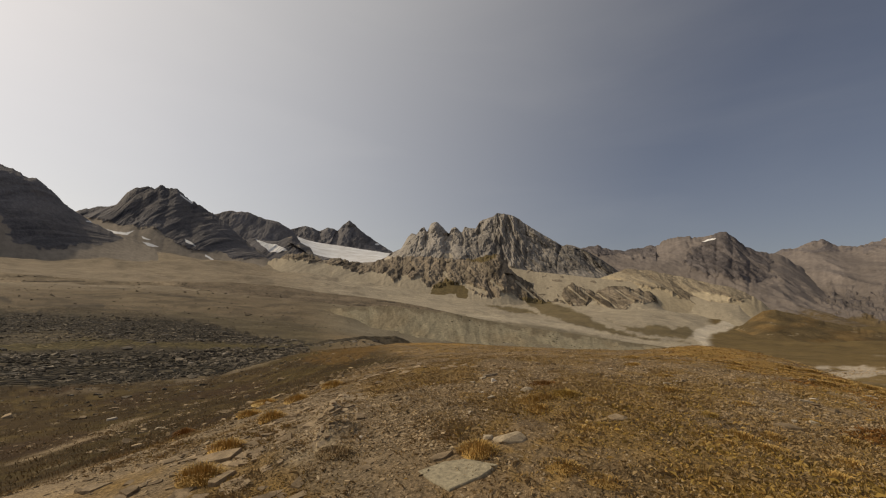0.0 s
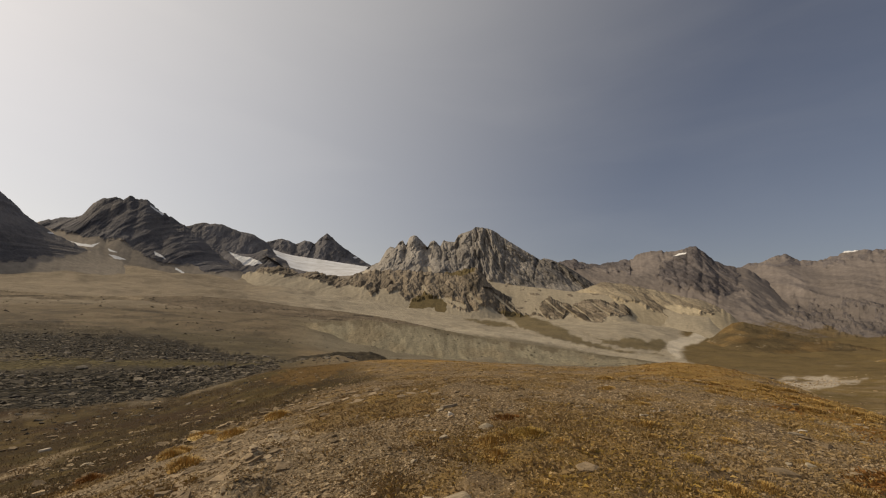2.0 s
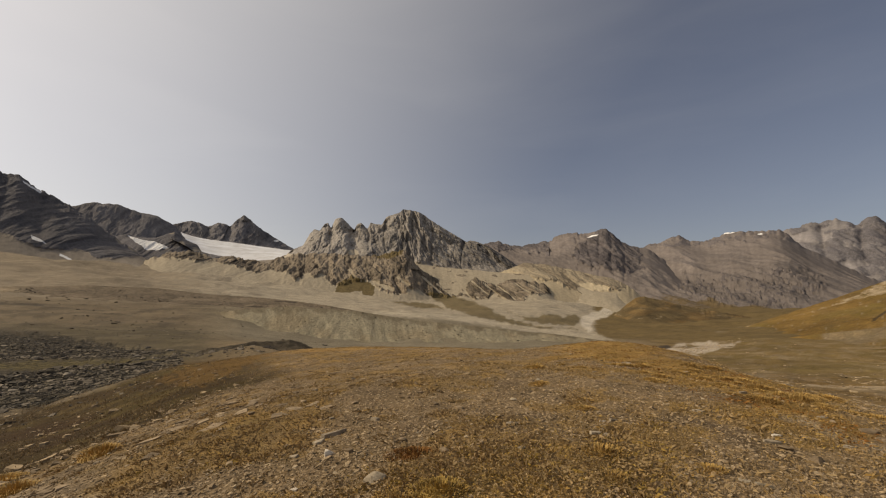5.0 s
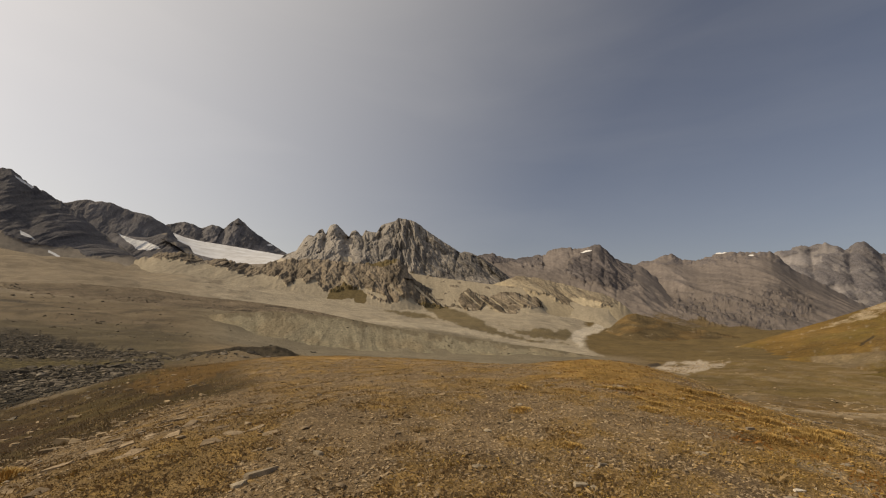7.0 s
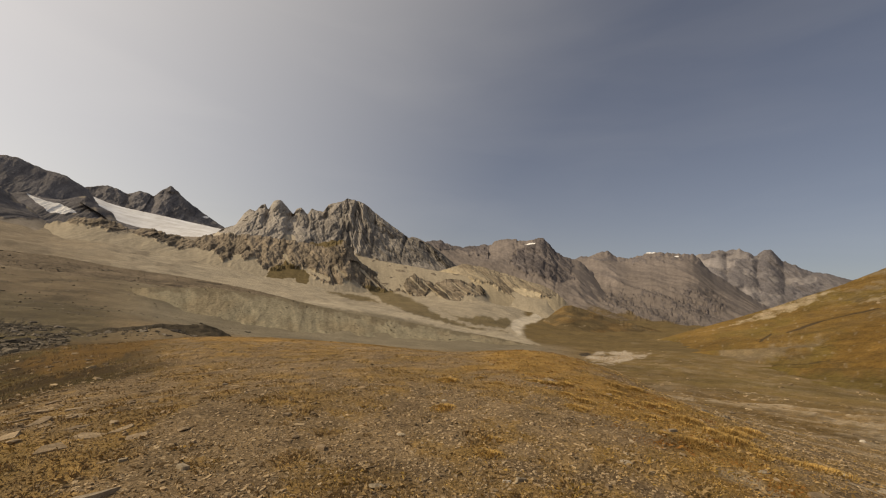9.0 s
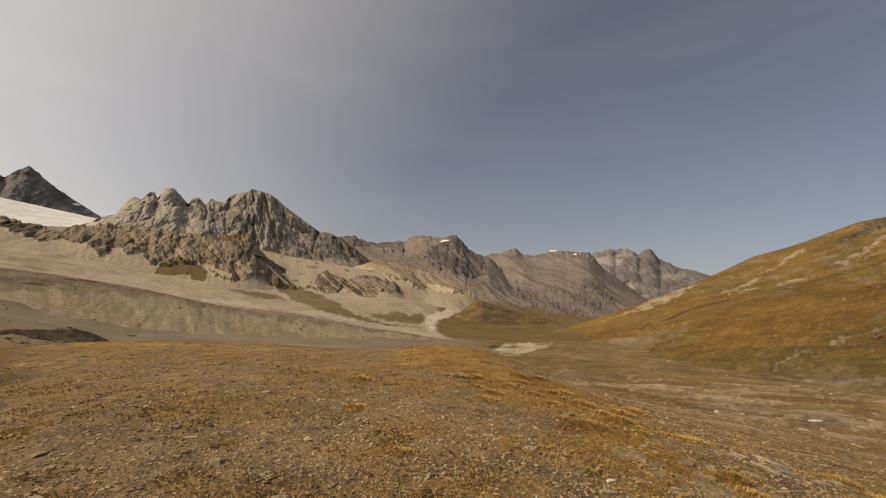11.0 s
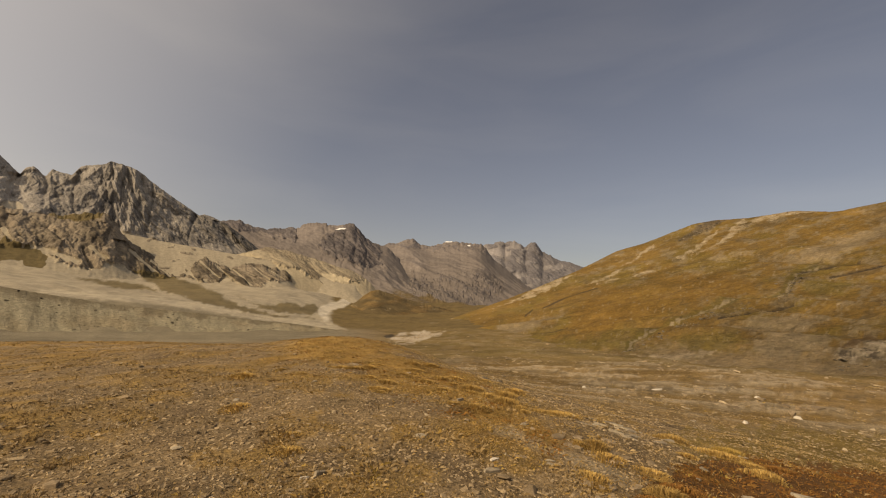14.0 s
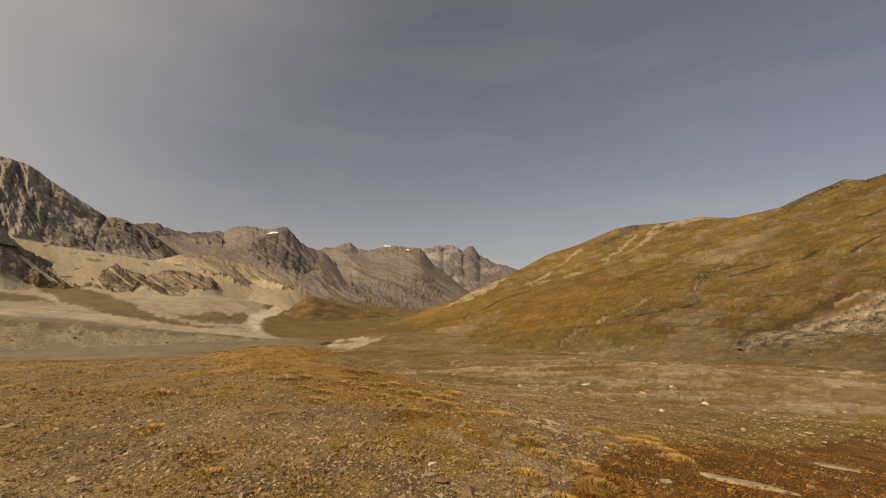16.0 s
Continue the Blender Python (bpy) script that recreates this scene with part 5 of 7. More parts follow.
def hill_colour(A, E, s):
    ochre, olive, brown, grey = (np.array(c) for c in ((0.185, 0.114, 0.036), (0.155, 0.11, 0.033), (0.145, 0.1, 0.048), (0.21, 0.162, 0.1)))
    U, V = A + 1.1 * E, E - 0.28 * A
    c = ochre * np.ones(A.shape + (1,))

    def lay(mask, colour):
        nonlocal c
        c = c + (np.array(colour) - c) * np.clip(mask, 0, 1)[..., None]

    lay(0.8 * sstep(-0.1, 0.35, fbm(U * 0.11, V * 0.4, 1.0, 6, 0.6)), olive)
    lay((0.35 + 0.4 * sstep(70, 80, A)) * sstep(-0.05, 0.35, fbm(U * 0.3, V * 0.9, 7.0, 6, 0.65)), brown)
    lay(0.75 * sstep(0.0, 0.35, fbm(U * 0.45, V * 1.3, 15.0, 6, 0.68)) * sstep(60, 76, A + 3 * E), grey)
    n3 = 0.35 * fbm(A * 0.8, E * 2.2, 4.0, 5, 0.65)
    lay(0.7 * (1 - sstep(0.02, 0.2, s + 0.3 * n3)), (0.27, 0.2, 0.118))
    lay(0.75 * sstep(-4.8, -6.0, E + 2 * n3) * sstep(60, 72, A), (0.27, 0.2, 0.118))
    lay(0.75 * region(A, E, RED_SPUR, 0.6, 0.9, 1.0), (0.185, 0.108, 0.031))
    lay(0.7 * regions(A, E, GREY_TURF, 0.35, 0.9, 2.0), (0.235, 0.183, 0.118))
    lay(0.55 * regions(A, E, OLIVE_TURF, 0.35, 0.8, 3.0), (0.15, 0.115, 0.032))
    lay(0.7 * regions(A, E, DARK_RIM, 0.15, 0.5, 4.0), (0.105, 0.082, 0.06))
    lay(0.5 * sstep(0.3, 0.8, brook_bed(A, E, 0.5) + n3), (0.11, 0.092, 0.028))
    lay(0.65 * sstep(0.45, 0.8, brook_bed(A, E, 0.16) + 1.5 * fbm(A * 2.5, E * 3, 6.0, 4)), (0.3, 0.24, 0.165))
    lay(0.7 * sstep(0.4, 0.75, pale_bank(A, E) + n3), (0.36, 0.285, 0.19))
    lay(0.9 * region(A, E, SLAB, 0.3, 0.7, 5.0), (0.29, 0.236, 0.165))
    stripes, slab = fbm(U * 0.5, V * 4.2, 6.0, 5, 0.65), region(A, E, SLAB, 0.3, 0.7, 5.0)
    lay(0.8 * slab * sstep(0.08, 0.3, stripes), (0.46, 0.38, 0.28))
    lay(0.85 * slab * sstep(0.1, 0.3, -stripes), (0.075, 0.058, 0.042))
    # shade along the slab's upper edge, painted as dark brown
    lay(0.7 * region(A, E, SLAB_SHADE, 0.15, 0.5, 6.0), (0.085, 0.052, 0.028))
    lay(0.85 * sstep(0.35, 0.75, hill_ledges(A, E) + 0.8 * n3), (0.05, 0.037, 0.025))
    return np.clip(c, 0.01, 1)


def hill_pale(A, E, s):
    """Where pale rock and its scree show through the turf."""
    U, V = A + 1.1 * E, E - 0.28 * A
    k = regions(A, E, PALE_ROCK, 0.14, 0.35, 1.0) * (0.75 + 0.5 * fbm(U * 0.9, V * 2.5, 3.0, 5, 0.65))
    k = np.maximum(k, 0.8 * sstep(0.5, 0.8, chain(A, E, [(92.3, -0.9), (93.5, -0.6), (94.9, -0.1), (98, 0.8)], 0.16) + 0.3 * fbm(A * 2, E * 2, 3.0, 3)))
    k = np.maximum(k, 0.55 * chain(A, E, [(72.3, 6.1), (74.6, 7.4), (76.6, 8.8), (77.9, 9.8)], 0.2))
    return np.maximum(k, 0.32 * sstep(0.2, 0.45, fbm(U * 0.45, V * 1.3, 15.0, 6, 0.68)) * sstep(66, 78, A + E))


def hill_steps(A, E, s):
    """Relief of its own: slate steps, ledges and the brook's cut."""
    V = E - 0.28 * A + 0.25 * fbm(A * 0.6, E * 0.6, 2.0, 4)
    slab = region(A, E, SLAB, 0.4, 0.7, 5.0)
    step = (V * 1.9) % 1.0
    return 1.5 * slab * (step - 0.5) + 0.5 * slab * ((V * 5.3 + 0.4 * fbm(A, E, 3.0, 3)) % 1.0 - 0.5) - 1.2 * brook_bed(A, E, 0.3) - 0.9 * hill_ledges(A, E, 0.13)


HILL_CREST = [(36, -4.5), (40.7, -2.8), (46, -0.75), (49, 0.4), (53.4, 2.2), (59, 4.7), (63.6, 7.1), (66.8, 8), (72, 10), (74.1, 10.3), (77.5, 10.3), (81.3, 10.65), (84.7, 10.2), (88.9, 10.8), (91.3, 11.8), (94.2, 12.8), (95.6, 12.4), (97.1, 12.7), (104, 13.5), (116, 12), (130, 9)]
m = landform("hillside", HILL_CREST, [(36, -6.4), (45, -7.6), (58, -8.4), (75, -7.8), (95, -7.4), (130, -6)], [(36, 900), (50, 760), (75, 520), (130, 420)], [(36, 420), (45, 170), (55, 105), (75, 85), (130, 75)],
             760, 230, 10, 60, 131.0, 0.9, 0.05, MAT["hillside"], hill_colour, 0.9, fine=0.22,
             cliff=hill_pale, drop=6, names=("turf", "rock_ledge", ""), rise=1.0, extra=hill_steps)
tagged(m, "ochre grassy hillside with pale rock streaks", "hill")


m = landform("rock_ledge", [(-26, -5.0), (-23.5, -4.2), (-21, -4.0), (-18.4, -3.6), (-16, -3.7), (-14.2, -3.55), (-12.4, -4.1), (-10.5, -5.2)], [(-26, -5.9), (-18, -6.2), (-10.5, -6.7)], [(-26, 86), (-10.5, 86)], [(-26, 73), (-10.5, 73)],
             220, 34, 1.6, 4.0, 137.0, 0.7, 0.1, MAT["hill"], lambda A, E, s: np.array([0.075, 0.06, 0.04]) * (1 + 0.7 * fbm(A * 1.6, s * 4, 3.0, 6, 0.68))[..., None], 1.2, fine=0.5, cliff=lambda A, E, s: 0.0 * A + 0.3 * (s > 0.35), drop=2)
tagged(m, "dark broken rock ledge beyond the knoll", "rock ledge")


RED_HEATH = [(63.7, -21.9), (66.2, -19.6), (69.8, -16.6), (73.3, -15.3), (80.2, -14.4), (87.5, -13.6), (91.8, -12.1), (94.4, -11.1), (105, -11.1), (105, -30.0), (61.7, -30.0)]
OLIVE_RIM = [(68.4, -13.7), (74.7, -12.5), (83.1, -11.1), (90.0, -10.6), (94.7, -9.4), (105, -9.4), (105, -11.2), (94.5, -11.2), (87.6, -13.8), (80.2, -14.6), (73.3, -15.6), (69.9, -16.4)]


def red_hollow(x, y, ring=RED_HEATH):
    """The hollow of red-brown heath right of the knoll."""
    az, r = polar(x, y)
    k = np.zeros(np.shape(az))
    n = (az > 55) & (r > 2.5) & (r < 45)
    if np.any(n):
        xs, ys = np.broadcast_to(x, k.shape)[n], np.broadcast_to(y, k.shape)[n]
        k[n] = region(az[n], np.degrees(np.arctan2(ground_height(xs, ys) - SPOT[2], r[n])), ring, 1.0, 1.6, 3.0)
    return k


def hummock(az, r, x, y):
    """The ochre hummock and the tongue of ochre turf that runs down from it."""
    dx, dy = 6.0 - 8.4, 7.6 - 13.5
    t = np.clip(((x - 8.4) * dx + (y - 13.5) * dy) / (dx * dx + dy * dy), 0, 1)
    tongue = np.exp(-((x - 8.4 - t * dx) ** 2 + (y - 13.5 - t * dy) ** 2) / (1.9 - 0.9 * t) ** 2)
    return np.maximum(np.exp(-((az - 27) / 10) ** 2 - ((r - 15) / 5.5) ** 2), 0.85 * tongue)


# ---- the ground: one sheet from underfoot to the horizon ----
GRAVEL_BANK = [(33.8, -5.1), (35.9, -4.3), (39.0, -4.0), (41.3, -4.0), (40.8, -4.5), (39.0, -5.0), (37.1, -5.6), (35.2, -5.8)]
BANK_BEAR, BANK_FAR = [-62, -57, -49, -38, -31, -26], [49, 47, 43.5, 41, 46, 56]
UPPER_BLOCKS = [(-64, -0.9), (-55.2, -1.0), (-51.2, -1.1), (-47.6, -1.5), (-44.1, -1.4), (-39.7, -1.7), (-36.7, -2.0), (-33.5, -3.0), (-29, -3.9), (-25, -4.4), (-30.8, -4.6), (-36.5, -4.3), (-43.9, -3.7), (-46.9, -3.5), (-48.8, -3.1), (-51.0, -2.7), (-54.9, -3.4), (-64, -3.4)]
OLIVE_BENCH = [(-64, -4.4), (-50.8, -4.2), (-48.2, -3.7), (-43.3, -4.1), (-38.9, -4.4), (-33, -4.8), (-27, -5.2), (-33, -5.5), (-38.8, -5.2), (-43.8, -4.7), (-47.2, -4.7), (-50.3, -4.9), (-64, -4.9)]
DARK_TIP = [(-64, 1.2), (-55.4, 1.0), (-54.3, 0.6), (-53.1, 0.4), (-52.4, -0.2), (-53.8, 0.0), (-55.3, 0.1), (-64, 0.1)]
def ground_colour(x, y, z):
    az, r = polar(x, y)
    el = np.degrees(np.arctan2(z - SPOT[2], np.maximum(r, 0.3)))

    def line(x, y, x0, y0, x1, y1, w):
        dx, dy = x1 - x0, y1 - y0
        t = np.clip(((x - x0) * dx + (y - y0) * dy) / (dx * dx + dy * dy), 0, 1)
        return np.exp(-((x - x0 - t * dx) ** 2 + (y - y0 - t * dy) ** 2) / w ** 2)

    col = np.zeros(x.shape + (3,))

    def lay(mask, *colour):
        nonlocal col
        col = col + (np.array(colour) - col) * np.clip(mask, 0, 1)[..., None]

    n1 = fbm(x / 2.6, y / 2.6, 11.0, 5, 0.6)
    n2 = fbm(x / 0.8, y / 0.8, 13.0, 4, 0.6)
    n3 = fbm(x / 9.0, y / 9.0, 17.0, 4, 0.6)
    nf = fbm(az * 0.35, np.log(r + 1) * 7, 19.0, 5, 0.6)
    # knoll: slate gravel with dry turf
    col[:] = (0.232, 0.163, 0.092)
    lay(sstep(-0.08, 0.2, n1 + 0.4 * n2), 0.26, 0.172, 0.077)
    lay(0.75 * sstep(0.12, 0.32, n2 + 0.3 * n1), 0.31, 0.195, 0.07)
    lay(0.4 * sstep(0.2, 0.36, -n2 + 0.3 * n3), 0.12, 0.08, 0.05)
    # the ochre hummock and the turf where the walk begins
    hum = hummock(az, r, x, y)
    lay(0.85 * sstep(0.3, 0.7, hum + 0.5 * n1), 0.32, 0.19, 0.055)
    lay(0.5 * sstep(0.45, 0.8, hum + 0.6 * n2) * sstep(0.0, 0.2, n1), 0.16, 0.085, 0.03)
    start = np.exp(-((x - 3.2) / 3.0) ** 2 - ((y - 2.6) / 2.4) ** 2)
    lay(0.7 * sstep(0.3, 0.7, start + 0.5 * n1), 0.22, 0.13, 0.03)
    lay(sstep(0.15, 0.32, n1 - 0.3 * n2) * sstep(0.3, 0.7, start), 0.10, 0.055, 0.03)
    rim = sstep(17, 26, r) * (1 - sstep(40, 50, r)) * sstep(-20, -13, az) * (1 - sstep(14, 22, az))
    lay(0.7 * rim * sstep(-0.2, 0.1, n3 + 0.4 * n1), 0.31, 0.182, 0.055)
    # bare rock in the turf beside the ochre tongue
    lay(0.8 * sstep(0.4, 0.8, np.maximum(line(x, y, 5.75, 7.5, 5.95, 6.1, 0.22), line(x, y, 7.8, 7.1, 8.4, 7.3, 0.25)) + 0.7 * n2), 0.35, 0.28, 0.19)
    # right of the knoll: red-brown hollow, then a stony shelf with pale streaks
    shelf = sstep(40, 50, az + 0.25 * (r - 20)) * sstep(12.5, 16, r + 2 * n1) * (1 - sstep(70, 95, r))
    bands = fbm(x / 14 - y / 30, y / 5 + x / 40, 23.0, 5, 0.6)
    lay(0.85 * shelf, 0.245, 0.18, 0.104)
    lay(0.65 * shelf * sstep(0.0, 0.25, bands), 0.24, 0.15, 0.06)
    lay(0.5 * shelf * sstep(0.1, 0.3, -bands) * sstep(20, 30, r), 0.42, 0.335, 0.225)
    lay(0.8 * sstep(36, 60, r + 25 * n3) * sstep(42, 52, az), 0.19, 0.124, 0.046)
    lay(0.75 * sstep(0.4, 0.75, pale_bank(az, el) + 0.4 * nf + 0.3 * n3) * sstep(18, 24, r), 0.42, 0.33, 0.22)
    lines = terrace_lines(az, r)
    lay(0.7 * shelf * sstep(15, 22, r) * sstep(0.2, 0.28, lines + 0.25 * n1), 0.38, 0.3, 0.2)
    lay(0.75 * shelf * sstep(15, 22, r) * sstep(0.02, 0.16, -lines + 0.25 * n1), 0.2, 0.125, 0.045)
    lay(0.6 * shelf * sstep(14, 20, r) * sstep(0.22, 0.3, fbm(az * 0.5, np.log(r + 1) * 22, 63.0, 4, 0.65)), 0.13, 0.095, 0.055)
    damp = np.maximum(np.maximum(streak(az, el, 46, -8.6, 54, -9.4, 0.32), streak(az, el, 54, -9.4, 59, -9.9, 0.3)), streak(az, el, 62, -8.0, 71, -7.2, 0.3))
    lay(0.75 * sstep(0.35, 0.7, damp + 0.4 * nf) * sstep(18, 24, r), 0.135, 0.085, 0.032)
    red, rim_turf = red_hollow(x, y), red_hollow(x, y, OLIVE_RIM)
    lay(0.75 * sstep(0.25, 0.7, rim_turf + 0.7 * n1), 0.215, 0.145, 0.042)
    lay(0.9 * sstep(0.25, 0.65, red + 0.35 * n1), 0.15, 0.071, 0.025)
    lay(0.6 * red * sstep(0.0, 0.3, n2 + 0.5 * n1), 0.25, 0.13, 0.034)
    # left of the knoll: the dark wet hollow with a trail, a pale dry brook and blocky moraine
    left = 1 - sstep(-24, -14, az)
    slope_w = (1 - sstep(-55, -38, az)) * sstep(1.5, 3, r) * (1 - sstep(7, 10, r)) * sstep(-1.2, -0.3, z)
    lay(0.7 * slope_w * sstep(-0.2, 0.15, 0.25 - n1), 0.30, 0.23, 0.15)
    low = sstep(0.45, 1.1, -z + 0.5 * n3) * left * (1 - sstep(60, 70, r))
    lay(low, 0.05, 0.031, 0.011)
    lay(low * sstep(0.0, 0.3, n3), 0.07, 0.048, 0.015)
    lay(0.6 * low * sstep(0.12, 0.3, fbm(x / 1.6, y / 3.0, 37.0, 5, 0.62)), 0.12, 0.082, 0.03)
    lay(0.7 * low * sstep(0.05, 0.3, fbm(x / 6, y / 6, 29.0, 5)), 0.045, 0.024, 0.011)
    lay(0.75 * region(az, el, [(-29.2, -8.0), (-27.2, -6.5), (-23.0, -5.4), (-19.0, -4.6), (-17.1, -5.1), (-20.0, -6.5), (-23.3, -7.9), (-26.4, -8.9)], 0.5, 1.4, 4.0) * sstep(-0.1, 0.2, n1 + 0.5), 0.17, 0.095, 0.026)
    trail = np.maximum(line(x, y, -12.2, 10.4, -13.7, 13.7, 0.3), line(x, y, -13.7, 13.7, -16.4, 18.6, 0.4)) * sstep(-0.35, 0.0, n2 + 0.3)
    lay(0.9 * trail, 0.3, 0.225, 0.14)
    rib = np.maximum(line(x, y, -2.38, 6.9, -2.1, 5.5, 0.2), line(x, y, -2.1, 5.5, -1.9, 4.3, 0.26))
    lay(0.9 * sstep(0.25, 0.6, rib + 0.6 * n2), 0.46, 0.36, 0.235)
    lay(left * sstep(58, 75, r), 0.092, 0.073, 0.042)
    west = 1 - sstep(-29, -26, az + 0.06 * (r - 54))
    bank = np.interp(az, BANK_BEAR, BANK_FAR)
    brook = np.exp(-((r - bank - 3 * nf) / 2.2) ** 2) * west
    lay(0.6 * brook * sstep(-0.2, 0.1, n3 + 0.5 * n1), 0.25, 0.2, 0.135)
    blocky = sstep(1.5, 3.5, r - bank - 3 * nf) * west
    lay(blocky, 0.05, 0.041, 0.028)
    lay(0.85 * sstep(78, 92, r + 12 * nf) * west, 0.098, 0.078, 0.05)
    lay(0.8 * sstep(240, 330, r + 40 * nf) * left, 0.168, 0.127, 0.082)
    rugged = fbm(x / 22, y / 22, 43.0, 6, 0.68)
    lay(0.55 * sstep(60, 90, r) * (1 - sstep(420, 520, r)) * left * sstep(0.02, 0.26, rugged), 0.075, 0.06, 0.04)
    lay(0.4 * sstep(90, 140, r) * (1 - sstep(420, 520, r)) * left * sstep(0.1, 0.3, -rugged), 0.17, 0.135, 0.085)
    lay(0.9 * region(az, el, UPPER_BLOCKS, 0.3, 0.8, 2.0) * sstep(60, 80, r), 0.056, 0.046, 0.033)
    lay(0.75 * region(az, el, OLIVE_BENCH, 0.15, 0.6, 5.0) * sstep(50, 60, r), 0.115, 0.09, 0.036)
    lay(0.9 * region(az, el, DARK_TIP, 0.15, 0.5, 7.0) * sstep(60, 80, r), 0.05, 0.041, 0.03)
    for p in ((-51.5, 1.9, -47.5, 2.3, 0.1), (-46, 1.6, -43.6, 1.75, 0.07), (-42.5, 1.3, -37.4, 1.0, 0.09), (-49, -0.3, -46, -0.2, 0.12)):
        lay(0.8 * sstep(0.35, 0.7, streak(az, el, *p) + 0.5 * nf) * sstep(90, 120, r), 0.055, 0.045, 0.033)
    # valley floor and what lies beyond
    mid = sstep(-26, -18, az) * (1 - sstep(38, 46, az))
    lay(mid * sstep(48, 62, r), 0.2, 0.15, 0.09)
    lay(mid * sstep(160, 230, r) * (1 - sstep(26, 32, az)), 0.19, 0.16, 0.11)
    lay(sstep(60, 100, r) * sstep(30, 36, az), 0.175, 0.118, 0.047)
    lay(0.7 * sstep(60, 90, r) * sstep(34, 40, az) * sstep(-0.05, 0.25, fbm(x / 30, y / 30, 53.0, 5, 0.6)), 0.15, 0.108, 0.04)
    lay(0.3 * sstep(60, 100, r) * sstep(32, 40, az) * sstep(0.0, 0.3, nf), 0.24, 0.18, 0.11)
    mound = fbm(x / 13, y / 13, 47.0, 6, 0.68)
    lay(0.65 * sstep(45, 70, r) * (1 - sstep(420, 600, r)) * sstep(30, 36, az) * sstep(0.03, 0.25, mound), 0.15, 0.104, 0.044)
    lay(0.45 * sstep(45, 70, r) * (1 - sstep(420, 600, r)) * sstep(30, 36, az) * sstep(0.1, 0.3, -mound), 0.26, 0.2, 0.13)
    lay(sstep(330, 480, r) * sstep(25.8, 26.6, az + 0.8 * nf), 0.14, 0.099, 0.044)
    far = sstep(430, 700, r) * (1 - sstep(25.8, 26.6, az + 0.8 * nf))
    lay(far, 0.335, 0.285, 0.21)
    lay(0.85 * far * (1 - sstep(-32, -18, az + 6 * nf)), 0.218, 0.172, 0.118)
    lay(0.9 * regions(az, el, TURF_STRIPS, 0.12, 0.5, 4.0) * sstep(330, 400, r), 0.135, 0.102, 0.05)
    lay(0.85 * region(az, el, PALE_STRIP, 0.15, 0.35) * sstep(330, 400, r), 0.39, 0.335, 0.25)
    lay(0.6 * far * sstep(0.1, 0.35, nf) * (1 - sstep(-24, -10, az)), 0.17, 0.135, 0.095)
    lay(0.95 * region(az, el, STREAM_FAN, 0.12, 0.25) * sstep(400, 500, r), 0.50, 0.44, 0.35)
    lay(0.88 * region(az, el, GRAVEL_BANK, 0.12, 0.5, 2.0) * sstep(120, 160, r) * sstep(-0.3, 0.0, nf + 0.4 * n3), 0.43, 0.365, 0.285)
    lay(0.9 * region(az, el, [(33.0, -4.75), (34.2, -4.5), (34.7, -4.8), (33.4, -5.05)], 0.06, 0.15, 3.0) * sstep(120, 160, r), 0.045, 0.036, 0.028)
    lay(0.8 * np.exp(-((el + 2.55 - 0.16 * (az - 41)) / 0.14) ** 2) * sstep(39, 40, az) * (1 - sstep(46, 47, az)) * sstep(300, 400, r) * sstep(-0.1, 0.2, nf), 0.4, 0.34, 0.26)
    return np.clip(col, 0.01, 1)


def block_field(x, y, z):
    """How far the ground is strewn with blocks."""
    az, r = polar(x, y)
    el = np.degrees(np.arctan2(z - SPOT[2], np.maximum(r, 0.3)))
    nf = fbm(az * 0.35, np.log(r + 1) * 7, 19.0, 5, 0.6)
    west = 1 - sstep(-30, -27, az + 0.06 * (r - 54))
    bank = np.interp(az, BANK_BEAR, BANK_FAR)
    k = sstep(1.5, 4.5, r - bank - 3 * nf) * west * (1 - sstep(74, 84, r))
    k = np.maximum(k, region(az, el, UPPER_BLOCKS, 0.3, 0.8, 2.0) * (r > 60))
    return np.maximum(k, 0.5 * sstep(70, 100, r) * (1 - sstep(280, 340, r)) * west)


R = np.concatenate([[0.0], np.geomspace(0.6, 330, 200), np.geomspace(335, 1500, 105), np.geomspace(1530, 4850, 18)])
A_front = np.linspace(-62, 104, 860)
A_back = np.linspace(104, 298, 70)[1:-1]
AZ = np.concatenate([A_front, A_back])
GA, GR = np.meshgrid(AZ, R)
GX, GY = SPOT[0] + GR * np.sin(np.radians(GA)), SPOT[1] + GR * np.cos(np.radians(GA))
GZ = ground_height(GX, GY)
ground = new("ground", grid_mesh("ground", np.stack([GX, GY, GZ], -1), MAT["ground"], ground_colour(GX, GY, GZ), closed=True, masks={"Near": 1 - 0.4 * sstep(90, 350, GR), "Block": block_field(GX, GY, GZ)}))
tagged(ground, "alpine ground of dry turf, slate chips and scree", "ground", kind="structure")


# ---- things on the ground ----
def hull(points):
    """The vertices and triangles of the convex hull of some points."""
    bm = bmesh.new()
    for p in points:
        bm.verts.new(p)
    res = bmesh.ops.convex_hull(bm, input=bm.verts)
    loose = [v for v in bm.verts if not v.link_faces]
    bmesh.ops.delete(bm, geom=loose, context="VERTS")
    bmesh.ops.triangulate(bm, faces=bm.faces)
    bm.verts.index_update()
    v = np.array([tuple(a.co) for a in bm.verts])
    f = np.array([[a.index for a in b.verts] for b in bm.faces])
    bm.free()
    return v, f


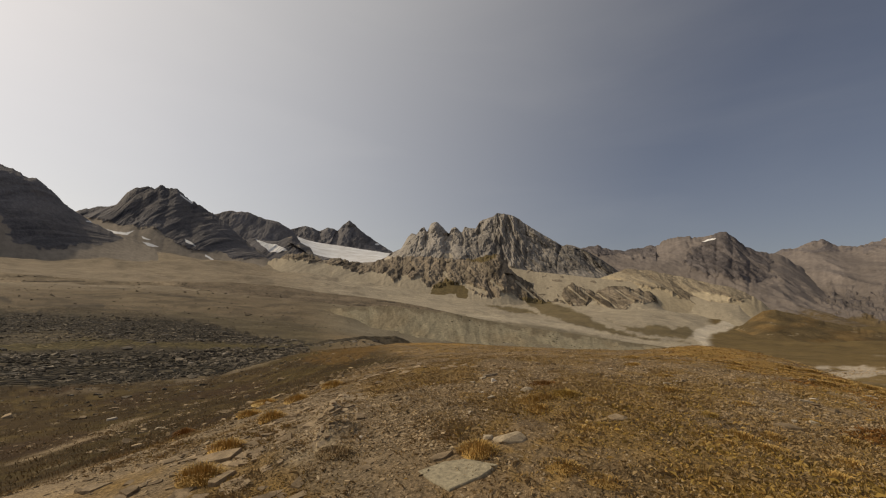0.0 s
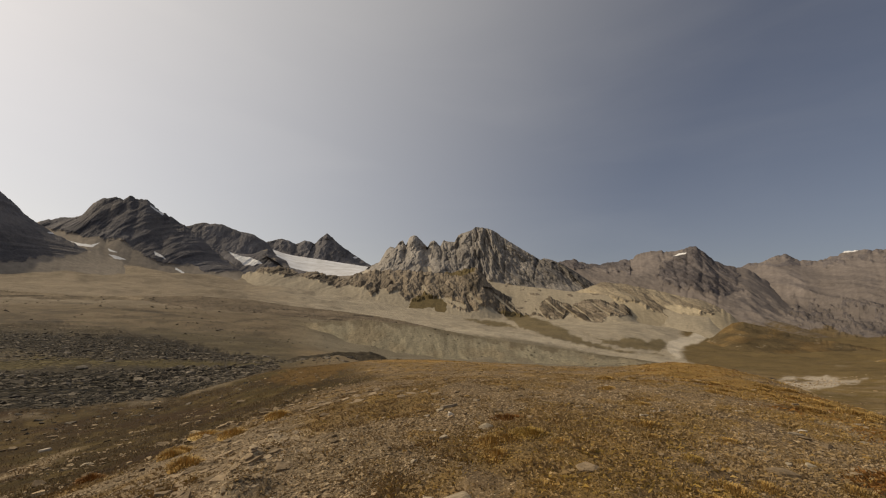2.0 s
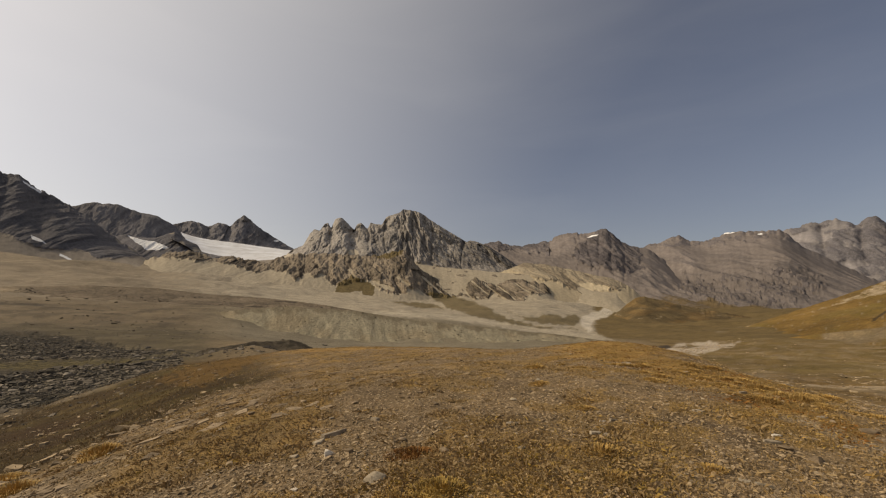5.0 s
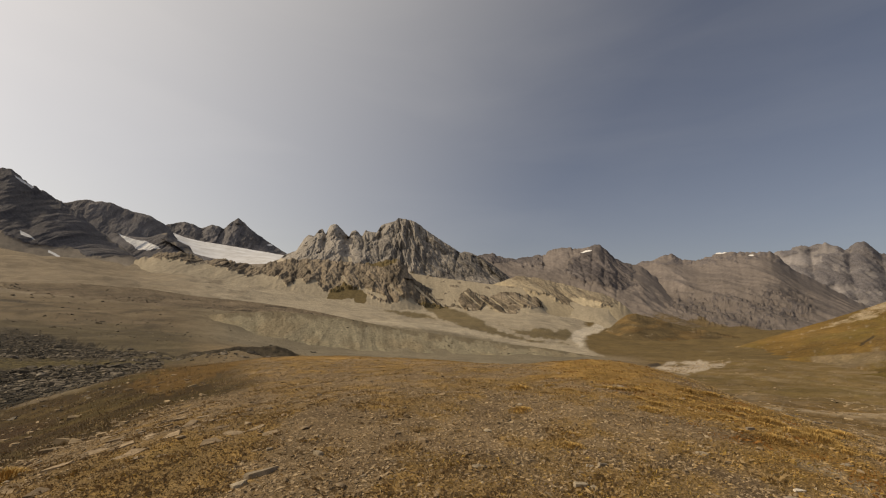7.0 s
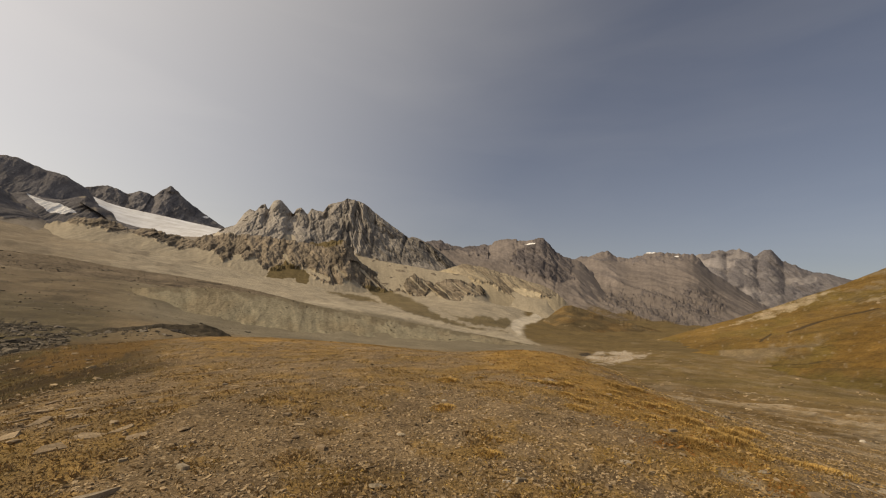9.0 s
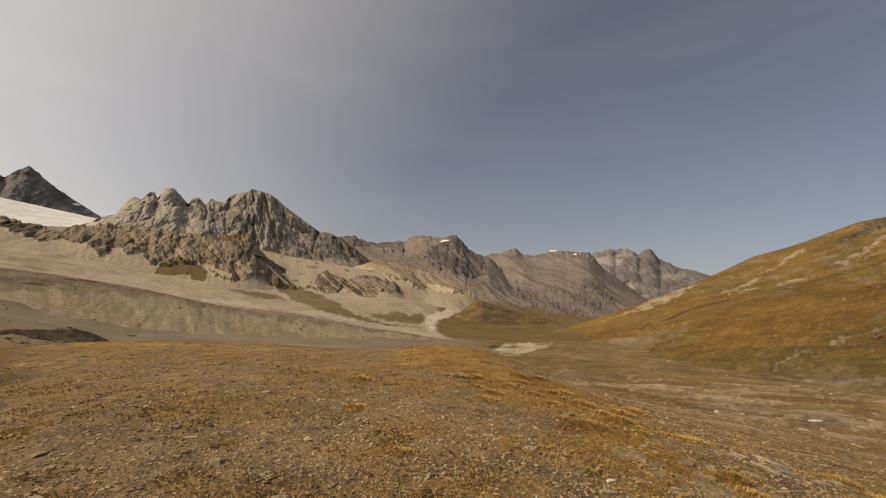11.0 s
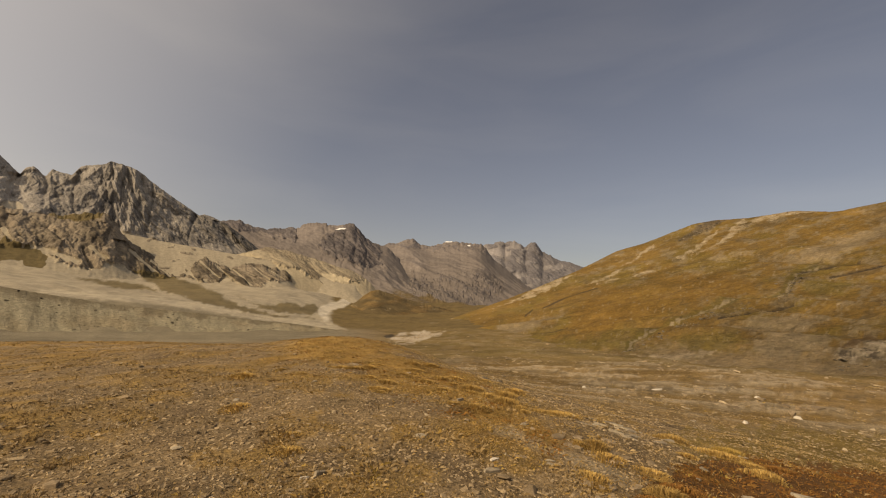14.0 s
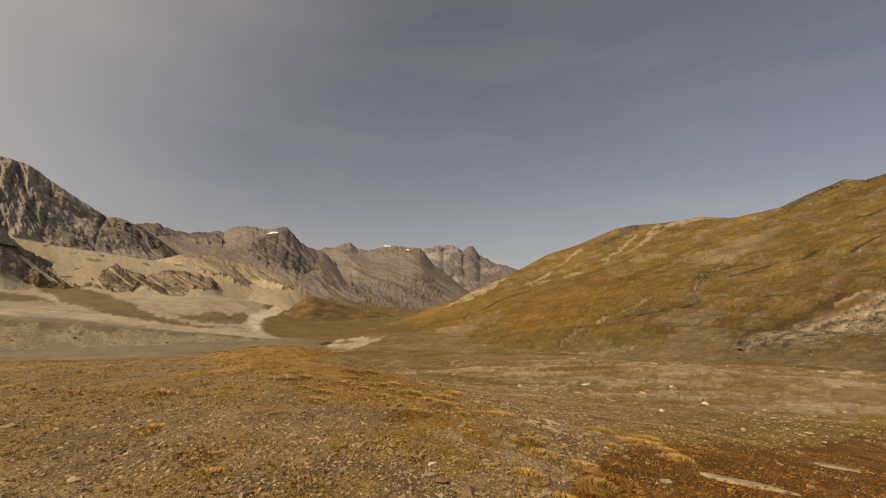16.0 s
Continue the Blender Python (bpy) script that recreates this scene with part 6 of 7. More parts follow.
def lump(seed, count=18, flat=0.6):
    """An angular stone about 1 across, resting on z = 0."""
    g = np.random.RandomState(seed)
    p = g.normal(size=(count, 3))
    p /= np.linalg.norm(p, axis=1)[:, None]
    p = p * (0.5 * g.uniform(0.75, 1.0, (count, 1))) * (1.0, g.uniform(0.6, 0.9), flat)
    p[:, 2] = np.maximum(p[:, 2], -0.3 * flat)
    v, f = hull(p)
    v[:, 2] -= v[:, 2].min()
    return v, f


def plate(seed, sides=6, thick=0.14, long=1.6):
    """A flat broken plate of slate, 1 wide, with slanting edges."""
    g = np.random.RandomState(seed)
    a = np.sort(g.uniform(0, 2 * np.pi, sides)) + g.uniform(-0.2, 0.2)
    rad = g.uniform(0.38, 0.55, sides)
    top = np.stack([rad * np.cos(a) * long, rad * np.sin(a), thick * g.uniform(0.75, 1.0, sides)], 1)
    low = top * (1.1, 1.1, 0.0) + g.uniform(-0.03, 0.03, (sides, 3)) * (1, 1, 0)
    return hull(np.vstack([top, low]))


def chip(seed, sides=4, thick=0.18, long=1.6):
    """A small flake: a top and its broken sides."""
    g = np.random.RandomState(seed)
    a = (np.arange(sides) + g.uniform(-0.3, 0.3, sides)) * 2 * np.pi / sides
    rad = g.uniform(0.36, 0.55, sides)
    top = np.stack([rad * np.cos(a) * long, rad * np.sin(a), thick * g.uniform(0.6, 1.0, sides)], 1)
    v = np.vstack([top, top * (1.12, 1.12, 0.0)])
    f = [(0, i, i + 1) for i in range(1, sides - 1)]
    for i in range(sides):
        j = (i + 1) % sides
        f += [(i, i + sides, j + sides), (i, j + sides, j)]
    return v, np.array(f)


def mesh_of(name, v, f, material, smooth=False):
    me = bpy.data.meshes.new(name)
    v, f = np.asarray(v, np.float32), np.asarray(f, np.int32)
    me.vertices.add(len(v))
    me.vertices.foreach_set("co", v.reshape(-1))
    me.loops.add(f.size)
    me.loops.foreach_set("vertex_index", f.reshape(-1))
    me.polygons.add(len(f))
    me.polygons.foreach_set("loop_start", np.arange(len(f), dtype=np.int32) * f.shape[1])
    me.polygons.foreach_set("use_smooth", np.full(len(f), smooth))
    me.update(calc_edges=True)
    me.materials.append(material)
    return me


def turned(yaw, tilt, lean):
    """Rotation matrices for arrays of angles, in radians."""
    c, s = np.cos(yaw), np.sin(yaw)
    o, l = np.zeros_like(yaw), np.ones_like(yaw)
    rz = np.stack([np.stack([c, -s, o], -1), np.stack([s, c, o], -1), np.stack([o, o, l], -1)], -2)
    c, s = np.cos(tilt), np.sin(tilt)
    rx = np.stack([np.stack([l, o, o], -1), np.stack([o, c, -s], -1), np.stack([o, s, c], -1)], -2)
    c, s = np.cos(lean), np.sin(lean)
    ry = np.stack([np.stack([c, o, s], -1), np.stack([o, l, o], -1), np.stack([-s, o, c], -1)], -2)
    return rx @ ry @ rz


def scattered(name, bases, which, place, rot, size, material):
    """Many small pieces joined into one mesh."""
    V, F, n = [], [], 0
    for b, (v, f) in enumerate(bases):
        k = np.where(which == b)[0]
        if not len(k):
            continue
        w = np.einsum("nij,vj->nvi", rot[k], v) * size[k][:, None, None] + place[k][:, None, :]
        idx = f[None] + (np.arange(len(k)) * len(v))[:, None, None] + n
        V.append(w.reshape(-1, 3))
        F.append(idx.reshape(-1, 3))
        n += len(k) * len(v)
    return new(name, mesh_of(name, np.vstack(V), np.vstack(F), material))


def on_ground(x, y, lift=0.0):
    return np.stack([x, y, ground_height(x, y) + lift], -1)


def ground_slope(x, y, d=0.25):
    gx = (ground_height(x + d, y) - ground_height(x - d, y)) / (2 * d)
    gy = (ground_height(x, y + d) - ground_height(x, y - d)) / (2 * d)
    return np.arctan(gy), -np.arctan(gx)


def scatter_places(g, count, a0, a1, r0, r1, power=1.0):
    """Random places in a sector; power 1 puts as many in each doubling of distance."""
    az = g.uniform(a0, a1, count)
    r = r0 * (r1 / r0) ** g.uniform(0, 1, count) ** power
    return az, r, SPOT[0] + r * np.sin(np.radians(az)), SPOT[1] + r * np.cos(np.radians(az))


def turf_amount(x, y):
    n1 = fbm(x / 2.6, y / 2.6, 11.0, 5, 0.6)
    n2 = fbm(x / 0.8, y / 0.8, 13.0, 4, 0.6)
    return n1, n2


# slate chips
g = np.random.RandomState(21)
az, r, x, y = scatter_places(g, 108000, -85, 104, 1.8, 24, 0.8)
x, y = np.concatenate([x, g.uniform(-4.5, 5.5, 11000)]), np.concatenate([y, g.uniform(1.6, 6.2, 11000)])
az, r = polar(x, y)
n1, n2 = turf_amount(x, y)
hum = hummock(az, r, x, y)
start = np.exp(-((x - 3.2) / 3.0) ** 2 - ((y - 2.6) / 2.4) ** 2)
red = red_hollow(x, y)
keep = (g.uniform(0, 1, len(x)) < 0.9 - 2.2 * np.clip(n1 + 0.7 * n2 + 0.06, 0, 1) - 0.9 * hum - 0.6 * start - 1.3 * red)
z = ground_height(x, y)
keep &= ~((z < -0.75) & (az < -22))
x, y, az, r, z = x[keep], y[keep], az[keep], r[keep], z[keep]
bases = [chip(i, 5, 0.2, 1.4) for i in range(6)] + [chip(i + 20, 4, 0.22, 2.6) for i in range(3)] + [chip(i + 40, 5, 0.5, 1.1) for i in range(4)]
size = (0.0098 + 0.0105 * g.gamma(1.4, 0.6, len(x))) * (1 + 0.055 * r)
tx, ty = ground_slope(x, y)
rot = turned(g.uniform(0, 6.28, len(x)), tx + g.normal(0, 0.22, len(x)), ty + g.normal(0, 0.22, len(x)))
which = g.choice(len(bases), len(x), p=[0.1] * 6 + [0.08] * 3 + [0.04] * 4)
paleness = sstep(40, 55, az + 0.25 * (r - 20)) * sstep(12, 15, r) + 0.5 * (1 - sstep(-75, -55, az)) + 0.18
pale = g.uniform(0, 1, len(x)) < 0.35 * paleness
for name, k, mat, label in (("slate_chips", ~pale, "chips", "brown grey slate chips lying on the knoll"), ("pale_chips", pale, "pale_chips", "pale slate and quartz chips on stony ground")):
    ob = scattered(name, bases, which[k], np.stack([x, y, z - 0.15 * size * 0.3], -1)[k], rot[k], size[k], MAT[mat])
    tagged(ob, label, "gravel", kind="stuff")


# grass
def blades(name, x, y, count, height, spread, width, material, seed, droop=0.8):
    """Tufts of bent blades, count to a tuft, joined into one mesh."""
    g = np.random.RandomState(seed)
    n = len(x)
    N = n * count
    tx, ty = np.repeat(x, count), np.repeat(y, count)
    h = np.repeat(height, count) * g.uniform(0.45, 1.15, N)
    sp, wd = np.repeat(spread, count), np.repeat(width, count) * g.uniform(0.7, 1.3, N)
    a, q = g.uniform(0, 2 * np.pi, N), np.sqrt(g.uniform(0, 1, N))
    bx, by = tx + sp * q * np.cos(a), ty + sp * q * np.sin(a)
    sa, sb_ = ground_slope(x, y, 0.1)
    bz = np.repeat(ground_height(x, y), count) + (by - ty) * np.repeat(np.tan(sa), count) - (bx - tx) * np.repeat(np.tan(sb_), count) - 0.008
    out = g.uniform(0.15, 1.0, N) * droop
    a2 = a + g.normal(0, 0.7, N)
    dx, dy = np.cos(a2) * out, np.sin(a2) * out
    px, py = -np.sin(a2) * wd / 2, np.cos(a2) * wd / 2
    lie = np.clip(1.05 - 0.5 * out, 0.12, 1)
    base, mid, tip = np.stack([bx, by, bz], -1), np.stack([bx + dx * h * 0.35, by + dy * h * 0.35, bz + h * (0.35 + 0.4 * lie)], -1), np.stack([bx + dx * h, by + dy * h, bz + h * lie], -1)
    off = np.stack([px, py, 0 * px], -1)
    V = np.stack([base - off, base + off, mid + off * 0.4, tip], 1).reshape(-1, 3)
    k = (np.arange(N) * 4)[:, None]
    F = np.concatenate([k + [0, 1, 2], k + [0, 2, 3]], 1).reshape(-1, 3)
    return new(name, mesh_of(name, V, F, material))


g = np.random.RandomState(33)
az, r, x, y = scatter_places(g, 66000, -85, 104, 1.8, 46, 0.85)
x, y = np.concatenate([x, g.uniform(-2.5, 6.5, 18000)]), np.concatenate([y, g.uniform(1.4, 6.4, 18000)])
az, r = polar(x, y)
n1, n2 = turf_amount(x, y)
hum = hummock(az, r, x, y)
start = np.exp(-((x - 3.2) / 3.2) ** 2 - ((y - 2.6) / 2.6) ** 2)
red = red_hollow(x, y)
rim = sstep(17, 26, r) * sstep(-20, -13, az) * (1 - sstep(14, 22, az))
z = ground_height(x, y)
keep = g.uniform(0, 1, len(x)) < 0.14 + 3.0 * np.clip(n1 + 0.7 * n2 + 0.05, 0, 0.4) + 0.9 * hum + 0.8 * start + 0.5 * red + 0.6 * rim
x, y, az, r, z, hum, red, start, n1, n2, rim = (v[keep] for v in (x, y, az, r, z, hum, red, start, n1, n2, rim))
clump = np.clip(fbm(x / 0.42, y / 0.42, 61.0, 3, 0.6) + 0.04, 0, 0.4)
u = g.uniform(0, 1, len(x))
kind = np.where(u < 0.9 * red, 2, np.where((hum > 0.3) & (n2 < -0.17), 2, np.where(u < 0.7 * hum + 0.35 * rim + 0.035 + 0.2 * start, 1, np.where((u > 0.9 - 0.45 * start) & (n1 > -0.05), 3, 0))))
wet = (z < -0.9) & (az < -20)
for k, (name, mat, label) in enumerate((("grass", "grass", "short dry brown grass on the knoll"), ("grass", "ochre_grass", "ochre yellow grass tufts on the hummock"),
                                        ("heath", "rust_grass", "rust red dwarf heath in the hollow"), ("moss", "olive_grass", "olive yellow moss and grass patches"))):
    s = (kind == k) & ~wet
    grow = 1 + 0.02 * r[s]
    ob = blades(name, x[s], y[s], 8, (0.022 + 0.024 * g.uniform(0, 1, s.sum())) * (0.8 + 1.6 * clump[s] + 0.5 * start[s]) * grow, (0.07 + 0.09 * g.uniform(0, 1, s.sum())) * (1 - 0.5 * clump[s]) * (1 + 0.045 * r[s]), 0.0035 * (1 + 0.15 * r[s]), MAT[mat], 40 + k, 1.5)
    tagged(ob, label, "grass", kind="stuff")
s = wet & (g.uniform(0, 1, len(x)) < 0.6)
ob = blades("meadow_grass", x[s], y[s], 6, 0.09 * (1 + 0.01 * r[s]), 0.16 * (1 + 0.03 * r[s]), 0.004 * (1 + 0.16 * r[s]), MAT["grass"], 49)
tagged(ob, "dull brown grass in the damp hollow", "grass", kind="stuff")


def tussock(x, y, radius, height, mat, label, seed, count=420):
    """A rounded cushion of dense blades on its own root mound."""
    g = np.random.RandomState(seed)
    a, q = g.uniform(0, 2 * np.pi, count), np.sqrt(g.uniform(0, 1, count))
    sx, sy = g.uniform(0.8, 1.2), g.uniform(0.7, 1.0)
    bx, by = radius * q * np.cos(a) * sx, radius * q * np.sin(a) * sy
    base_z = 0.45 * height * (1 - q ** 2)
    h = height * g.uniform(0.4, 0.8, count) * (1 - 0.35 * q)
    out = 0.25 + 0.75 * q * g.uniform(0.5, 1.2, count)
    a2 = a + g.normal(0, 0.5, count)
    dx, dy, w = np.cos(a2) * out, np.sin(a2) * out, 0.003 + 0.003 * g.uniform(0, 1, count)
    off = np.stack([-np.sin(a2) * w, np.cos(a2) * w, 0 * w], -1)
    b = np.stack([bx, by, base_z - 0.02], -1)
    m = b + np.stack([dx * h * 0.4, dy * h * 0.4, h * 0.7], -1)
    t = b + np.stack([dx * h * 1.1, dy * h * 1.1, h * (1.1 - 0.5 * out)], -1)
    V = np.stack([b - off, b + off, m + off * 0.8, m - off * 0.8, t], 1).reshape(-1, 3)
    k = (np.arange(count) * 5)[:, None]
    F = np.concatenate([k + [0, 1, 2], k + [0, 2, 3], k + [3, 2, 4]], 1).reshape(-1, 3)
    n = 20
    ring = [(radius * sx * c * math.cos(j * 2 * math.pi / n), radius * sy * c * math.sin(j * 2 * math.pi / n), 0.45 * height * (1 - c * c) - 0.03) for c in (1.0, 0.75, 0.45) for j in range(n)]
    o = len(V)
    mv = np.array(ring + [(0, 0, 0.45 * height - 0.02)])
    mf = [(o + i * n + j, o + i * n + (j + 1) % n, o + (i + 1) * n + (j + 1) % n) for i in range(2) for j in range(n)]
    mf += [(o + i * n + j, o + (i + 1) * n + (j + 1) % n, o + (i + 1) * n + j) for i in range(2) for j in range(n)]
    mf += [(o + 2 * n + j, o + 2 * n + (j + 1) % n, o + 3 * n) for j in range(n)]
    ob = new("grass_tussock", mesh_of("grass_tussock", np.vstack([V, mv]), np.vstack([F, np.array(mf)]), MAT[mat]))
    ob.location = (x, y, float(ground_height(x, y)))
    return tagged(ob, label, "grass tussock", "tussocks on the knoll")


TUSSOCKS = [(-3.3, 6.3, 0.26, 0.17, "tuft_grass"), (-2.75, 3.9, 0.25, 0.18, "tuft_grass"), (-5.7, 7.6, 0.22, 0.14, "rust_grass"), (-4.6, 7.9, 0.24, 0.14, "tuft_grass"),
            (-0.08, 4.08, 0.2, 0.13, "tuft_grass"), (1.07, 5.95, 0.26, 0.08, "olive_grass"), (3.2, 8.05, 0.2, 0.06, "tuft_grass"), (6.45, 6.8, 0.2, 0.12, "ochre_grass"), (5.9, 5.75, 0.24, 0.13, "ochre_grass"),
            (3.35, 8.45, 0.16, 0.05, "tuft_grass"), (-5.2, 9.0, 0.32, 0.15, "tuft_grass"), (-3.6, 9.7, 0.36, 0.18, "tuft_grass"), (-4.1, 8.9, 0.34, 0.17, "tuft_grass"), (-1.53, 4.25, 0.19, 0.1, "shrub"),
            (-2.2, 3.7, 0.13, 0.06, "shrub"), (0.9, 6.75, 0.24, 0.08, "rust_grass"), (6.9, 8.6, 0.3, 0.12, "ochre_grass"), (8.0, 9.6, 0.3, 0.12, "ochre_grass"), (7.4, 9.9, 0.34, 0.12, "ochre_grass"),
            (-5.9, 11.0, 0.4, 0.16, "tuft_grass"), (-3.0, 4.7, 0.2, 0.14, "tuft_grass"), (9.2, 7.0, 0.35, 0.12, "ochre_grass"), (10.0, 6.4, 0.3, 0.1, "olive_grass")]
WORD = {"tuft_grass": "pale ochre grass tuft on gravel", "grass": "dry tan grass tussock among slates", "ochre_grass": "ochre dry grass tussock on stony turf", "rust_grass": "rust red heath cushion on the slope", "olive_grass": "olive yellow moss cushion in turf", "shrub": "grey leafless dwarf shrub among slates"}
for i, (tx_, ty_, rad, hh, mat) in enumerate(TUSSOCKS):
    tussock(tx_, ty_, rad, hh, mat, WORD[mat], 300 + i, int(300 + 1000 * rad))


# more cushions, alike, in the turf where the walk begins, down the ochre tongue and round the red hollow
g = np.random.RandomState(351)
CUSHIONS = {}
for mat in ("tuft_grass", "ochre_grass", "olive_grass", "rust_grass"):
    CUSHIONS[mat] = [tussock(0, 0, 0.19, 0.07, mat, "", 360 + i, 380) for i in range(3)]
made = 0
while made < 95:
    a_, b_ = (g.uniform(0.6, 6.5), g.uniform(2.8, 6.2)) if made < 45 else (g.uniform(2.5, 9.5), g.uniform(5.5, 13.5))
    w_, q_ = polar(a_, b_)
    ochre_, red_ = float(hummock(w_, q_, a_, b_)), float(red_hollow(np.array([a_]), np.array([b_]))[0])
    if made >= 45 and g.uniform() > 0.03 + ochre_ + red_:
        continue
    u_ = g.uniform()
    mat = "rust_grass" if u_ < 0.7 * red_ else "ochre_grass" if u_ < 0.25 + 0.6 * ochre_ else "olive_grass" if u_ > 0.8 and made < 45 else "tuft_grass"
    ob = CUSHIONS[mat][made % 3].copy()
    scene.collection.objects.link(ob)
    big = g.uniform(0.5, 1.25) * (1 + 0.05 * q_)
    ob.matrix_world = Matrix.Translation((a_, b_, float(ground_height(a_, b_)))) @ pose(0, 0, 0, 0, 0, g.uniform(0, 360)) @ Matrix.Diagonal((big, big, big * g.uniform(0.7, 1.1), 1))
    tagged(ob, WORD[mat], "grass tussock", "tussocks on the knoll")
    made += 1
for kinds in CUSHIONS.values():
    for src in kinds:
        bpy.data.objects.remove(src)


# single stones: x, y, length, width, height, turn, look
def stone(x, y, long, wide, high, turn, mat, label, seed, flat, sink=0.45, group="loose stones"):
    if mat == "slab_stone":
        rim = [(-0.5, 0.2), (-0.2, 0.46), (0.1, 0.5), (0.5, 0.17), (0.28, -0.16), (-0.1, -0.5), (-0.32, -0.16)]
        v, f = hull(np.array([(a * k, b * k, z + 0.2 * z * a) for a, b in rim for k, z in ((1.0, 0.85), (0.95, 1.0), (1.06, 0.0))]))
    else:
        v, f = plate(seed, 9 if long > 0.6 else 8, 1.0, 1.0) if flat else lump(seed, 26, 0.9)
    v = v / (v.max(0) - v.min(0)) * (long, wide, high)
    ob = new("flat_stone" if flat else "stone", mesh_of("stone", v, f, MAT[mat]))
    a, b = ground_slope(np.array([x]), np.array([y]))
    ob.matrix_world = Matrix.Translation((x, y, float(ground_height(x, y)) - sink * high)) @ Euler((float(a[0]), float(b[0]), 0)).to_matrix().to_4x4() @ pose(0, 0, 0, 0, 0, turn)
    bev = ob.modifiers.new("worn", "BEVEL")
    bev.width, bev.segments, bev.limit_method = 0.05 * min(long, wide, high), 1, "ANGLE"
    return tagged(ob, label, "stone", group)


STONES = [(-0.24, 3.66, 0.76, 0.54, 0.08, 4, "slab_stone", 1), (0.23, 4.36, 0.34, 0.3, 0.13, 20, "pale_stone", 0), (0.0, 4.4, 0.17, 0.13, 0.08, 60, "pale_stone", 0), (-0.42, 3.98, 0.28, 0.12, 0.05, 35, "slate", 1),
          (0.09, 6.95, 0.13, 0.11, 0.11, 30, "white_stone", 0), (-0.1, 6.36, 0.08, 0.05, 0.03, 0, "white_stone", 1), (0.57, 6.3, 0.2, 0.16, 0.1, 10, "stone", 0), (-0.2, 5.2, 0.1, 0.07, 0.05, 50, "stone", 0),
          (-1.4, 4.65, 0.07, 0.05, 0.04, 0, "white_stone", 0), (-2.88, 4.44, 0.5, 0.3, 0.09, 25, "slate", 1), (-2.5, 3.85, 0.3, 0.2, 0.08, 70, "slate", 1), (4.7, 6.85, 0.2, 0.07, 0.04, -10, "stone", 1),
          (4.77, 6.45, 0.2, 0.14, 0.08, 40, "slate", 0), (3.62, 5.9, 0.26, 0.06, 0.03, -35, "stone", 1), (2.85, 6.85, 0.1, 0.08, 0.06, 0, "stone", 0), (0.06, 7.75, 0.3, 0.16, 0.06, 50, "stone", 1),
          (6.2, 7.65, 0.22, 0.1, 0.03, 5, "stone", 1), (5.5, 6.75, 0.16, 0.05, 0.03, -12, "stone", 1), (4.9, 7.0, 0.12, 0.04, 0.03, 0, "white_stone", 1), (7.8, 4.7, 1.05, 0.24, 0.06, -65, "stone", 1),
          (11.9, 3.9, 0.65, 0.3, 0.07, -80, "stone", 1), (1.45, 4.95, 0.24, 0.18, 0.06, 20, "slate", 0), (3.45, 5.3, 0.3, 0.16, 0.07, -20, "slate", 1), (20.8, 8.8, 0.27, 0.2, 0.2, 10, "white_stone", 0),
          (25.9, 8.1, 0.42, 0.28, 0.22, 50, "white_stone", 0), (29.0, 15.3, 0.85, 0.3, 0.12, -20, "white_stone", 1), (24.2, 17.4, 0.3, 0.2, 0.15, 0, "white_stone", 0), (31.6, 10.8, 0.55, 0.3, 0.2, -10, "white_stone", 0),
          (-18.2, 19.3, 0.5, 0.35, 0.15, 20, "white_stone", 1), (-10.4, 12.8, 0.35, 0.3, 0.15, 0, "stone", 0), (3.1, 7.4, 0.09, 0.05, 0.03, 15, "white_stone", 1), (2.2, 8.3, 0.16, 0.06, 0.03, -25, "slate", 1)]
SAY = {"pale_stone": "pale tan angular stone half sunk in turf", "stone": "tan weathered stone lying in turf", "white_stone": "pale quartz stone on gravel", "slate": "brown slate piece on the slope"}
for i, (a, b, l, w, h, tn, mat, flat) in enumerate(STONES):
    stone(a, b, l, w, h, tn, mat, "broad flat grey tan slab sunk in grass" if i == 0 else SAY[mat], 500 + i, flat, 0.66 if i == 0 else 0.45)

# more loose stones, alike, on the knoll and the stony shelf
g = np.random.RandomState(71)
shapes = [stone(0, 0, 1, 0.7, 0.3, 0, "slate" if i % 2 else "stone", "", 620 + i, i < 3) for i in range(5)]
a_ = np.concatenate([g.uniform(-60, 98, 90), g.uniform(46, 100, 80)])
r_ = np.concatenate([2.5 * (14 / 2.5) ** g.uniform(0, 1, 90), g.uniform(12, 60, 80)])
bigs = np.concatenate([g.uniform(0.06, 0.16, 90), g.uniform(0.08, 0.26, 80)])
xs, ys = SPOT[0] + r_ * np.sin(np.radians(a_)), SPOT[1] + r_ * np.cos(np.radians(a_))
for made, (x_, y_, z_, a, b, big) in enumerate(zip(xs, ys, ground_height(xs, ys), *ground_slope(xs, ys), bigs)):
    ob = shapes[made % 5].copy()
    scene.collection.objects.link(ob)
    ob.matrix_world = Matrix.Translation((x_, y_, z_ - 0.06 * big)) @ Euler((a, b, 0)).to_matrix().to_4x4() @ pose(0, 0, 0, g.uniform(-6, 6), g.uniform(-6, 6), g.uniform(0, 360)) @ Matrix.Diagonal((big, big, big, 1))
    tagged(ob, "small tan stone lying on the stony turf" if made < 90 else "pale stone lying on the stony shelf", "stone", "loose stones")
for src in shapes:
    bpy.data.objects.remove(src)


